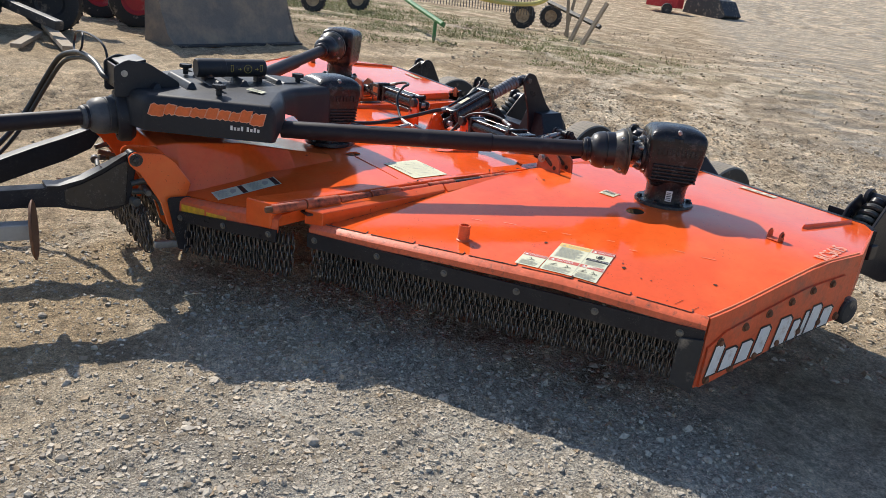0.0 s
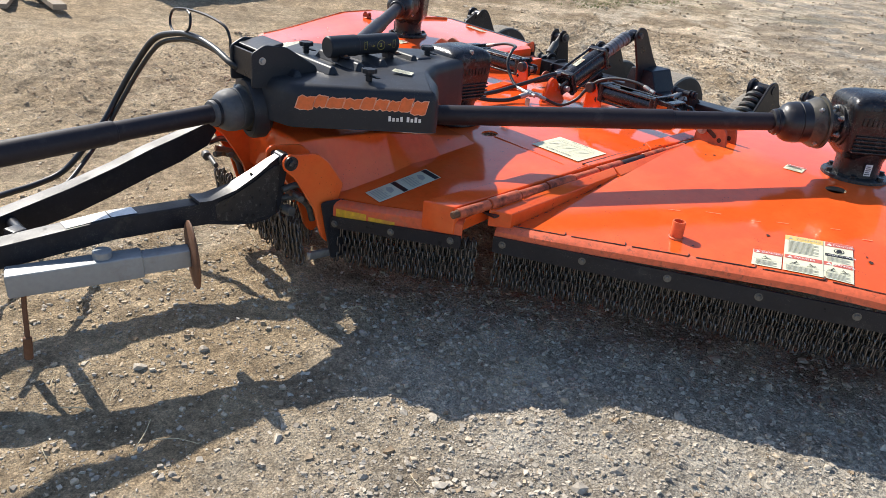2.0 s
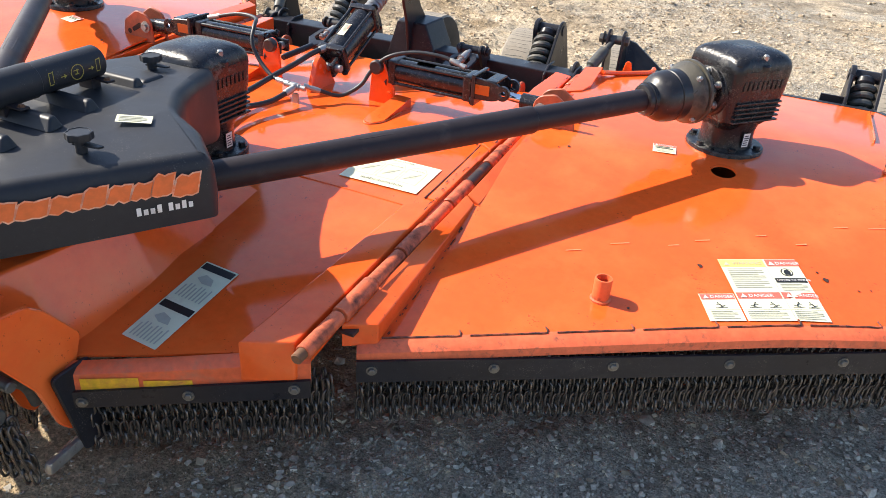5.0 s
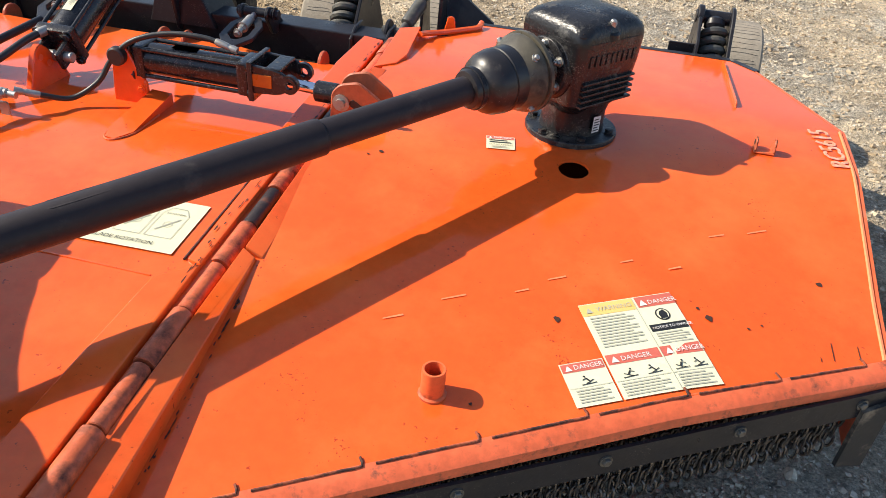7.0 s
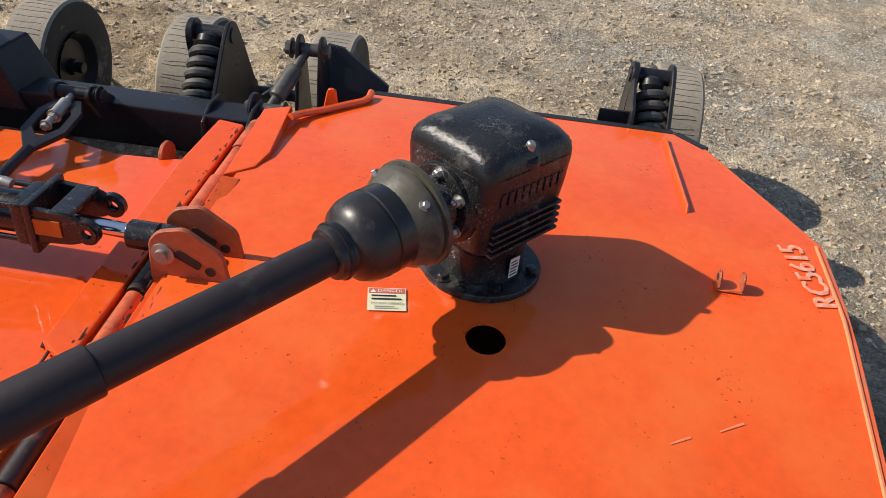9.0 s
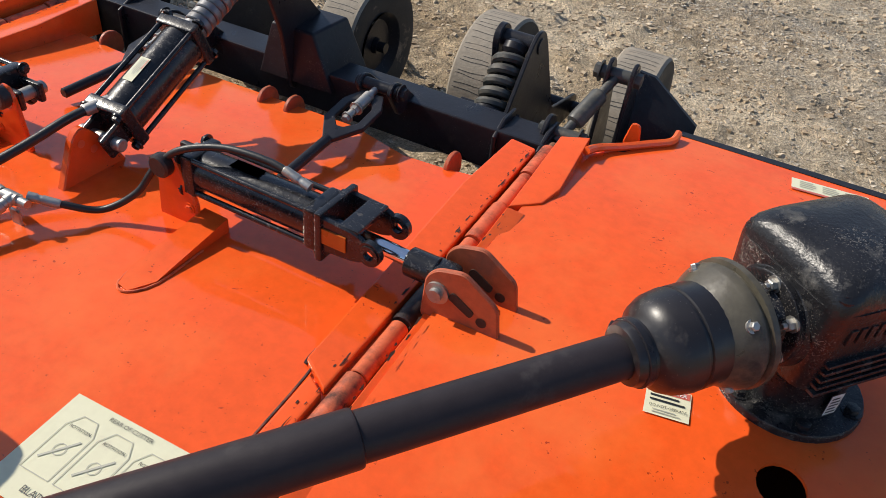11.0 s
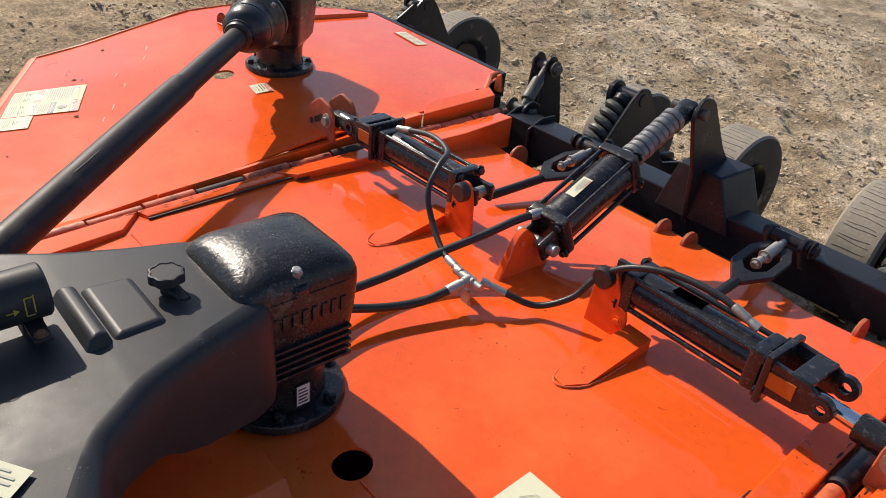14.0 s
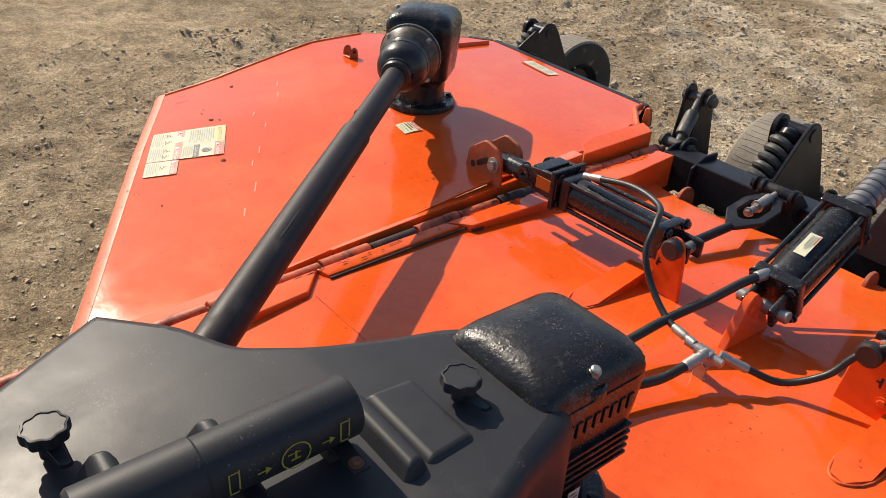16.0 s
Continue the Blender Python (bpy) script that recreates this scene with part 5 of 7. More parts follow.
def build_shield():
    base = SHIELD
    area = sum(a[0] * b[1] - b[0] * a[1] for a, b in zip(base, base[1:] + base[:1]))
    if area < 0:
        base = base[::-1]
    base = rounded(base, 0.024, 4)
    bm = bmesh.new()
    rings = []
    for off, dz, flat in ((0.0, None, 0.682), (-0.003, None, 0.74), (0.0, -0.040, None), (0.007, -0.018, None), (0.018, -0.005, None), (0.034, 0.0, None)):
        pts = inset(base, off) if off else base
        rings.append([bm.verts.new((x, y, (shield_foot(y) + (flat - 0.682) * 0.4 if y > -1.0 else flat) if flat else shield_z(x, y) + dz)) for x, y in pts])
    for a, b in zip(rings, rings[1:]):
        for k in range(len(a)):
            j = (k + 1) % len(a)
            bm.faces.new((a[k], a[j], b[j], b[k]))
    top = bm.faces.new(rings[-1])
    bmesh.ops.recalc_face_normals(bm, faces=bm.faces)
    bmesh.ops.triangulate(bm, faces=[top])
    sh_ob = part("gearbox_shield", bm, PLASTIC, cutter, "moulded black plastic driveline shield with orange lettering shapes", mirror=False)
    # raised pads across the top, each with a rolled front edge
    for y0, y1, xa, xb in ((-1.445, -1.415, -0.13, 0.13), (-1.300, -1.268, -0.15, 0.150), (-1.170, -1.138, -0.15, 0.145), (-1.040, -1.008, -0.13, 0.125), (-0.856, -0.822, -0.060, 0.098), (-0.818, -0.735, -0.056, 0.094)):
        rise = 0.008 if -0.82 < y0 < -0.81 else 0.020 if y0 > -0.9 else 0.016

        def pad(q):
            low = [(xa - 0.008, y0 - 0.010), (xb + 0.010, y0 - 0.010), (xb + 0.006, y1 + 0.006), (xa - 0.006, y1 + 0.006)]
            high = [(xa, y0 + 0.008), (xb, y0 + 0.008), (xb - 0.006, y1 - 0.004), (xa + 0.006, y1 - 0.004)]
            lo = [q.verts.new((x, y, shield_top(y) - 0.012)) for x, y in low]
            hi = [q.verts.new((x, y, shield_top(y) + rise)) for x, y in high]
            q.faces.new(hi)
            for k in range(4):
                q.faces.new((lo[k], lo[(k + 1) % 4], hi[(k + 1) % 4], hi[k]))
            bmesh.ops.recalc_face_normals(q, faces=q.faces)
            bmesh.ops.bevel(q, geom=[e for e in q.edges if len(e.link_faces) == 2], offset=0.008, segments=4, affect="EDGES", profile=0.5)
        part("shield_pad", joined(bmesh.new(), pad), PLASTIC, sh_ob, mirror=False, smooth=60)
    for x, y in ((0.014, -0.700), (-0.200, -1.196), (0.290, -1.212)):
        z = shield_z(x, y)
        bm = bmesh.new()
        cyl(bm, (x, y, z - 0.01), (x, y, z + 0.030), 0.013, 14)
        ring = []
        for k in range(48):
            r = 0.0290 + 0.0018 * math.cos(8 * 2 * math.pi * k / 48)
            ring.append((r * math.cos(2 * math.pi * k / 48), r * math.sin(2 * math.pi * k / 48)))
        levels = [[bm.verts.new((x + a * f, y + b * f, z + h)) for a, b in ring] for f, h in ((0.5, 0.020), (0.97, 0.024), (1.0, 0.027), (1.0, 0.038), (0.96, 0.0405), (0.86, 0.041), (0.84, 0.0395))]
        for r0, r1 in zip(levels, levels[1:]):
            for k in range(48):
                bm.faces.new((r0[k], r0[(k + 1) % 48], r1[(k + 1) % 48], r1[k]))
        c = bm.verts.new((x, y, z + 0.0395))
        for k in range(48):
            bm.faces.new((levels[-1][k], levels[-1][(k + 1) % 48], c))
        part("hand_knob", bm, PLASTIC, sh_ob, "lobed black hand knob", mirror=False)
        bm = plate(bmesh.new(), rounded([(x - 0.016, y - 0.014), (x + 0.055, y + 0.0), (x + 0.056, y + 0.016), (x - 0.01, y + 0.016)], 0.008), 0.004, "z", z + 0.012)
        part("knob_strap", bm, PLASTIC, sh_ob, mirror=False)
    # document tube
    p0, p1 = Vector((-0.008, -1.214, 0.918)), Vector((-0.006, -0.875, 0.924))
    bm = bmesh.new()
    ln = (p1 - p0).length
    lathe(bm, p0, p1, [(0, 0), (0.040, 0), (0.044, 0.005), (0.044, 0.135), (0.0415, 0.138), (0.0415, ln - 0.004), (0.038, ln), (0, ln)], 28)
    tube = part("document_tube", bm, PLASTIC, sh_ob, "black document tube with yellow printed pictograms", mirror=False)
    d = (p1 - p0).normalized()
    side = Vector((d.y, -d.x, 0)).normalized()
    pr = Print(p0 + d * 0.155 + side * 0.0405 - Vector((0, 0, 0.012)), d, (0, 0, 1), None, 0.002)
    for x0 in (0.0, 0.145):
        pr.rect(x0, 0.0, 0.002, 0.03, 0).rect(x0 + 0.012, 0.004, 0.002, 0.03, 0).rect(x0, 0.0, 0.012, 0.002, 0).rect(x0, 0.03, 0.013, 0.002, 0)
    for x0 in (0.035, 0.12):
        pr.rect(x0, 0.012, 0.010, 0.002, 0).poly([(x0 + 0.01, 0.007), (x0 + 0.018, 0.013), (x0 + 0.01, 0.019)], 0)
    for k in range(14):
        a0, a1 = k * math.pi / 7, (k + 1) * math.pi / 7
        pr.poly([(0.085 + r * math.cos(a), 0.014 + r * math.sin(a)) for r, a in ((0.020, a0), (0.020, a1), (0.018, a1), (0.018, a0))], 0)
    pr.rect(0.078, 0.008, 0.012, 0.003, 0).rect(0.083, 0.010, 0.003, 0.012, 0).rect(0.074, 0.018, 0.016, 0.002, 0)
    part("printed_pictogram", pr.bm, [GOLD_PRINT], tube, smooth=0, mirror=False)["kind"] = "stuff"
    for s in (0.05, ln - 0.03):
        q = p0 + d * s
        bm = box(bmesh.new(), (q.x + 0.012, q.y, 0.888), (0.135, 0.026, 0.006), rot=(0, 0, math.degrees(math.atan2(d.y, d.x)) + 90), bevel=0.002)
        box(bm, (q.x, q.y, 0.878), (0.05, 0.03, 0.04), rot=(0, 0, math.degrees(math.atan2(d.y, d.x)) + 90), bevel=0.004)
        part("tube_bracket", bm, GUARD, tube, mirror=False)
        part("bracket_bolt", hexbolt(bmesh.new(), Vector((q.x, q.y, 0.890)) + side * 0.066, (0, 0, 1), 0.007, 0.006), RUST, tube, "rusty bolt", mirror=False)
    pr = Print((0.245, -1.07, 0), (0.8, 0.6, 0), (-0.6, 0.8, 0), shield_z, 0.003)
    pr.rect(0, 0, 0.082, 0.044, 0, 0).bars(0.006, 0.004, 0.066, 0.034, 4)
    part("shield_sticker", pr.bm, INKS, sh_ob, "small white sticker", smooth=0, mirror=False)
    # nose: two cheek plates and a bent steel cap
    for x in (-0.085, 0.085):
        bm = plate(bmesh.new(), rounded([(-1.60, 0.80), (-1.600, 0.930), (-1.545, 0.960), (-1.455, 0.948), (-1.32, 0.866), (-1.32, 0.80)], 0.014), 0.012, "x", x)
        part("nose_cheek", bm, PLASTIC, sh_ob, mirror=False)
        part("cheek_bolt", hexbolt(bmesh.new(), (x + (0.006 if x > 0 else -0.006), -1.558, 0.902), (1 if x > 0 else -1, 0, 0), 0.010, 0.007), ZINC, sh_ob, mirror=False)
    bm = box(bmesh.new(), (0, -1.515, 0.946), (0.165, 0.11, 0.014), rot=(12, 0, 0), bevel=0.006)
    box(bm, (0, -1.583, 0.880), (0.165, 0.012, 0.10), bevel=0.004)
    part("nose_cap", bm, DUSTY_BLACK, sh_ob, "bent black steel nose cap", mirror=False)
    # guard bell at the front where the main shaft enters
    bm = bmesh.new()
    lathe(bm, (-0.01, -1.50, 0.70), (-0.03, -1.66, 0.692), [(0.10, 0.0), (0.118, 0.02), (0.118, 0.06), (0.110, 0.075), (0.09, 0.075), (0.085, 0.0)], 32)
    part("input_guard", bm, PLASTIC, sh_ob, mirror=False)
    return sh_ob


def build_shield_side(sh_ob):
    # plain jagged orange blocks and small white bars on the angled side
    a, b = Vector((0.225, -1.515)), Vector((0.515, -1.06))
    d = (b - a).normalized()
    n = Vector((d.y, -d.x))
    o = a + n * 0.0045
    rnd = random.Random(4)
    x = 0.018
    for k, w in enumerate((0.066, 0.045, 0.064, 0.064, 0.050, 0.050, 0.044, 0.048, 0.058)):
        pr = Print((o.x, o.y, 0.754), (d.x, d.y, 0.0), (0, 0, 1), None, 0.0012)
        h = 0.042 + (0.010 if k in (0, 7, 8) else 0.004 * math.sin(k * 1.9))
        y0 = 0.010 - (0.010 if k in (0, 8) else 0)
        s = 0.012
        top = [(x + s + w * f, y0 + h * g) for f, g in ((0.90, 0.88 + 0.12 * rnd.random()), (0.62, 0.90 + 0.1 * rnd.random()), (0.45, 0.78 + 0.16 * rnd.random()), (0.2, 1.0), (0.0, 0.85))]
        low = [(x + w * f, y0 + h * g) for f, g in ((0.0, 0.12), (0.25, 0.0), (0.5, 0.22 * rnd.random()), (0.7, 0.0), (0.92, 0.08))]
        pr.poly(low + top, 0, 2)
        part("emblem_block", pr.bm, [DECAL_ORANGE], sh_ob, "jagged orange block of a brand mark", smooth=0)
        pr = Print((o.x, o.y, 0.754), (d.x, d.y, 0.0), (0, 0, 1), None, 0.0012)
        pr.poly(inset(low + top, -0.0035), 0, 1)
        part("emblem_rim", pr.bm, [PALE_STENCIL], sh_ob, "thin pale rim of an orange block", smooth=0)
        x += w
    for k in range(8):
        pr = Print((o.x, o.y, 0.752), (d.x, d.y, 0.0), (0, 0, 1), None, 0.002)
        pr.rect(0.365 + 0.015 * k + (0.01 if k > 3 else 0), -0.028, 0.010, 0.020 if k in (0, 3, 4, 6) else 0.014, 0)
        part("emblem_bar", pr.bm, [DECAL_WHITE], sh_ob, "small white bar", smooth=0)


# ---- hydraulics ----
def build_cylinder(p0, p1, r, rod_end, name_label, sticker=True, spacers=0, lock=True):
    """A tie-rod cylinder: barrel from p0 to p1, rod on to rod_end."""
    p0, p1, e = Vector(p0), Vector(p1), Vector(rod_end)
    d = (p1 - p0).normalized()
    L = (p1 - p0).length
    m = frame_of(p0, p1)
    x, y = m.col[0], m.col[1]
    bm = cyl(bmesh.new(), p0 + d * 0.02, p1 - d * 0.02, r, 32)
    cy = part("hydraulic_cylinder", bm, BLACK, cutter, name_label)

    def oriented(bm, c, size, bevel=0.004):
        def make(q):
            box(q, (0, 0, 0), size, bevel=bevel)
            bmesh.ops.transform(q, matrix=Matrix.Translation(c) @ m.to_4x4(), verts=q.verts)
        return joined(bm, make)
    for q in (p0 + d * 0.012, p1 - d * 0.012):
        part("end_cap", oriented(bmesh.new(), q, (2.18 * r, 2.18 * r, 0.034), 0.008), BLACK, cy)
    for sx in (-1, 1):
        for sy in (-1, 1):
            o = (x * sx + y * sy) * r * 0.88
            bm = cyl(bmesh.new(), p0 + o - d * 0.018, p1 + o + d * 0.018, 0.0065, 10)
            hexbolt(bm, p0 + o - d * 0.006, -d, 0.011, 0.010)
            hexbolt(bm, p1 + o + d * 0.006, d, 0.011, 0.010)
            part("tie_rod", bm, BLACK, cy)
    # base clevis
    for s in (-1, 1):
        bm = bmesh.new()
        c = p0 - d * 0.035 + x * s * r * 0.62
        oriented(bm, c, (0.016, r * 1.1, 0.075), 0.006)
        part("base_clevis", bm, BLACK, cy)
    bm = cyl(bmesh.new(), p0 - d * 0.045 - x * r * 1.2, p0 - d * 0.045 + x * r * 1.2, 0.016, 18)
    part("pin", bm, ZINC, cy)
    bm = cyl(bmesh.new(), p1, e, 0.0165, 20)
    rod = part("piston_rod", bm, CHROME, cy, "polished chrome piston rod")
    dist = (e - p1).length
    if spacers:
        for k in range(spacers):
            q0 = p1 + d * (0.01 + k * 0.75 * dist / spacers)
            q1 = p1 + d * (0.01 + (k + 0.90) * 0.75 * dist / spacers)
            part("stroke_spacer", cyl(bmesh.new(), q0, q1, 0.034 + 0.0015 * (k % 2), 24, bevel=0.003), SPACER, rod, "grey greasy stroke spacer")
    part("rod_clevis", oriented(cyl(bmesh.new(), e - d * 0.085, e - d * 0.02, 0.030, 20), e - d * 0.01, (0.058, 0.05, 0.07), 0.016), BLACK, rod)
    if sticker:
        up = Vector((0, 0, 1))
        pr_n = (up - d * up.dot(d)).normalized()
        u = d if d.x > 0 else -d
        pr = Print(p0 + d * L * (0.30 if d.x > 0 else 0.55) + pr_n * (r + 0.0005), u, pr_n.cross(u), None, 0.001)
        pr.rect(0, -0.015, 0.075, 0.030, 0, 0).bars(0.006, -0.008, 0.05, 0.018, 4, 4).rect(0.004, 0.010, 0.03, 0.003, 1, 1)
        part("cylinder_sticker", pr.bm, INKS, cy, "white warning sticker", smooth=0, mirror=False)
    if lock:
        for s in (-1, 1):
            bm = bmesh.new()
            c = p1 + d * 0.085 + y * 0.012
            pts = rounded([(-0.075, -0.042), (-0.075, 0.042), (0.012, 0.036), (0.040, 0.025), (0.040, -0.025), (0.012, -0.036)], 0.016)
            def make(q):
                plate(q, pts, 0.012, "x", 0)
                lathe(q, (-0.007, 0.048, 0), (1, 0.048, 0), [(0.013, 0), (0.027, 0), (0.027, 0.014), (0.013, 0.014), (0.013, 0)], 24)
                rot = Matrix((x, d, y)).transposed().to_4x4()
                bmesh.ops.transform(q, matrix=Matrix.Translation(c + x * s * 0.052) @ rot, verts=q.verts)
            joined(bm, make)
            lk = part("lock_arm", bm, BLACK, cy, "black cylinder lock arm")
            q0 = c + d * 0.050 + x * s * 0.06
            bm = lathe(bmesh.new(), q0 - x * s * 0.002, q0 + x * s, [(0.021, 0), (0.021, 0.004), (0.011, 0.004), (0.011, 0.0)], 20)
            part("eye_ring", bm, BLACK, lk)
            bm = bmesh.new()
            oriented(bm, c + x * s * 0.0595 - d * 0.030, (0.004, 0.036, 0.056), 0.001)
            part("reflector", bm, REFLECTOR, lk, "amber reflector")
        bm = oriented(bmesh.new(), p1 + d * 0.02 + y * 0.005, (0.13, 0.115, 0.016), 0.004)
        part("lock_yoke", bm, BLACK, cy)
        bm = oriented(bmesh.new(), p1 + d * 0.085 + y * 0.045, (0.11, 0.012, 0.045), 0.004)
        part("lock_bridge", bm, BLACK, cy)
    return cy


def build_hose(pts, r, parent, fittings=(True, True), name="hydraulic_hose"):
    path = smooth_path(pts, 10)
    hose = part(name, sweep(bmesh.new(), pts, r, 12, 10), HOSE, parent, "black rubber hydraulic hose", mirror=False)
    for on, k, j in ((fittings[0], 0, 4), (fittings[1], -1, -5)):
        if on:
            q, w = path[k], path[j]
            dd = (w - q).normalized()
            bm = bmesh.new()
            lathe(bm, q - dd * 0.012, q + dd, [(0, 0), (r * 1.3, 0), (r * 1.3, 0.018), (r * 1.1, 0.02), (r * 1.1, 0.028), (r * 1.3, 0.03), (r * 1.3, 0.062), (r * 1.1, 0.066), (0, 0.066)], 12)
            part("hose_fitting", bm, ZINC, hose, "crimped zinc hose fitting", mirror=False)
    return hose


def build_wing_cylinder():
    y = 0.262
    build_cylinder((0.290, y + 0.006, 0.682), (0.632, y, 0.682), 0.045, (0.905, y, 0.664), "black tie-rod hydraulic wing lift cylinder")
    for dy in (-0.042,):
        bm = plate(bmesh.new(), rounded([(0.205, 0.545), (0.218, 0.69), (0.232, 0.724), (0.265, 0.724), (0.318, 0.62), (0.318, 0.545)], 0.018), 0.014, "y", y + 0.006 + dy)
        hexbolt(bm, (0.298, y + 0.006 + dy + (0.007 if dy > 0 else -0.007), 0.600), (0, dy, 0), 0.010, 0.004)
        lug = part("cylinder_lug", bm, ORANGE, cutter, "orange welded cylinder lug")
        s = 1 if dy > 0 else -1
        q = Vector((0.246, y + 0.006 + dy + s * 0.006, 0.698))
        part("pin_boss", lathe(bmesh.new(), q, q + Vector((0, s, 0)), [(0, 0), (0.025, 0), (0.027, 0.004), (0.027, 0.022), (0.022, 0.026), (0, 0.026)], 20), BLACKENED, lug, "blackened round pin boss")
    for dy in (-0.040, 0.044):
        bm = plate(bmesh.new(), rounded([(0.874, 0.585), (0.880, 0.688), (0.902, 0.713), (0.958, 0.727), (1.030, 0.676), (1.044, 0.585)], 0.014), 0.012, "y", y + dy)
        lug = part("wing_lug", bm, LUG, cutter, "orange slotted wing lug with a pin")
        s = -1 if dy < 0 else 1
        bm = lathe(bmesh.new(), (0.909, y + dy + s * 0.006, 0.662), (0.909, y + dy + s, 0.662), [(0, 0), (0.024, 0), (0.024, 0.005), (0.014, 0.006), (0.014, 0.016), (0, 0.016)], 20)
        part("pin_head", bm, ZINC, lug)
        # slot and hole are dark shapes on the faces, their shade painted
        bm = bmesh.new()
        for face in (-1, 1):
            plate(bm, rounded([(0.930, 0.660), (0.980, 0.632), (0.988, 0.648), (0.940, 0.678)], 0.009), 0.003, "y", y + dy + face * 0.0072, bevel=0)
            lathe(bm, (1.003, y + dy + face * 0.006, 0.632), (1.003, y + dy + face, 0.632), [(0, 0.001), (0.011, 0.001), (0.011, 0.0015), (0, 0.0015)], 16)
        part("lug_slot", bm, HOLE, lug, "dark shapes painted as a shaded slot and hole")


def build_center_lift():
    x = -0.024
    build_cylinder((x, 0.325, 0.652), (x - 0.004, 0.600, 0.778), 0.055, (-0.036, 0.880, 0.886), "black tie-rod hydraulic lift cylinder with spacer rings", spacers=10, lock=False)
    for dx in (0.0,):
        bm = plate(bmesh.new(), rounded([(0.140, 0.535), (0.205, 0.672), (0.232, 0.688), (0.265, 0.660), (0.325, 0.575), (0.345, 0.535)], 0.014), 0.022, "x", x + dx - 0.005)
        lug = part("cylinder_lug", bm, ORANGE, cutter, "orange lift cylinder lug with bolt holes")
        for yy, zz in ((0.222, 0.648), (0.252, 0.622)):
            for s in (-1, 1):
                bm = lathe(bmesh.new(), (x - 0.005 + s * 0.011, yy, zz), (x + s, yy, zz), [(0, 0.0008), (0.010, 0.0008), (0.010, 0.0012), (0, 0.0012)], 16)
                part("bolt_hole", bm, FADED, lug, "open bolt hole")


# ---- rear frame and wheels ----
def build_tyre(c, r, w, parent, rim=True):
    bm = bmesh.new()
    c = Vector(c)
    prof = [(r * 0.52, -w * 0.42), (r * 0.80, -w * 0.5), (r * 0.955, -w * 0.485), (r * 0.99, -w * 0.43), (r, -w * 0.25), (r, w * 0.25), (r * 0.99, w * 0.43), (r * 0.955, w * 0.485), (r * 0.80, w * 0.5), (r * 0.52, w * 0.42)]
    lathe(bm, c - Vector((0, 0, 0)), c + Vector((1, 0, 0)), prof[2:8], 44)
    # laminated tread: shallow slits across the face
    ty = part("tyre", bm, RUBBER, parent, "laminated rubber tyre with dusty tan tread")
    for wall in (prof[:3], prof[7:]):
        part("sidewall", lathe(bmesh.new(), c, c + Vector((1, 0, 0)), wall, 44), DARK_RUBBER, ty, "dark rubber sidewall")
    bm = bmesh.new()
    for k in range(66):
        rk = random.Random(k)
        a0 = 2 * math.pi * (k + rk.uniform(-0.25, 0.25)) / 66
        bend, half = rk.uniform(-0.014, 0.014), w * rk.uniform(0.40, 0.465)
        prev = None
        for j in range(7):
            f = -1 + j / 3
            a = a0 + bend * f + 0.006 * math.sin(4 * f + k)
            q = [bm.verts.new((c.x + half * f, c.y + r * g * math.sin(a + da), c.z + r * g * math.cos(a + da))) for g, da in ((1.0012 - 0.020 * f ** 8, -0.0036), (1.0012 - 0.020 * f ** 8, 0.0036))]
            if prev:
                bm.faces.new((prev[0], prev[1], q[1], q[0]))
            prev = q
    part("tread_slit", bm, DARK_RUBBER, ty, smooth=0)["kind"] = "stuff"
    bm = bmesh.new()
    for s in (-1, 1):
        lathe(bm, c + Vector((s * w * 0.28, 0, 0)), c + Vector((s, 0, 0)), [(0, 0.02), (0.03, 0.02), (0.035, 0.0), (r * 0.4, 0.0), (r * 0.5, 0.03), (r * 0.53, 0.035)], 28)
        lathe(bm, c + Vector((s * w * 0.3, 0, 0)), c + Vector((s, 0, 0)), [(0.022, 0), (0.022, 0.05), (0, 0.05)], 14)
    part("rim", bm, DUSTY_BLACK, ty)
    return ty


def build_spring(p0, p1, r, parent, turns=6.5):
    p0, p1 = Vector(p0), Vector(p1)
    m = frame_of(p0, p1)
    L = (p1 - p0).length
    pts = []
    for k in range(int(turns * 14) + 1):
        a = 2 * math.pi * k / 14
        pts.append(p0 + m @ Vector((r * math.cos(a), r * math.sin(a), L * k / (turns * 14))))
    sp = part("coil_spring", sweep(bmesh.new(), pts, 0.0148, 8, smooth=False), KNEE, parent, "black coil spring")
    bm = cyl(bmesh.new(), p0 - (p1 - p0) * 0.12, p1 + (p1 - p0) * 0.10, r * 0.55, 18)
    d = (p1 - p0).normalized()
    cyl(bm, p0 - d * 0.02, p0, r * 1.25, 22)
    cyl(bm, p1, p1 + d * 0.045, r * 0.95, 22, bevel=0.012)
    part("spring_guide", bm, DUSTY_BLACK, sp)
    return sp


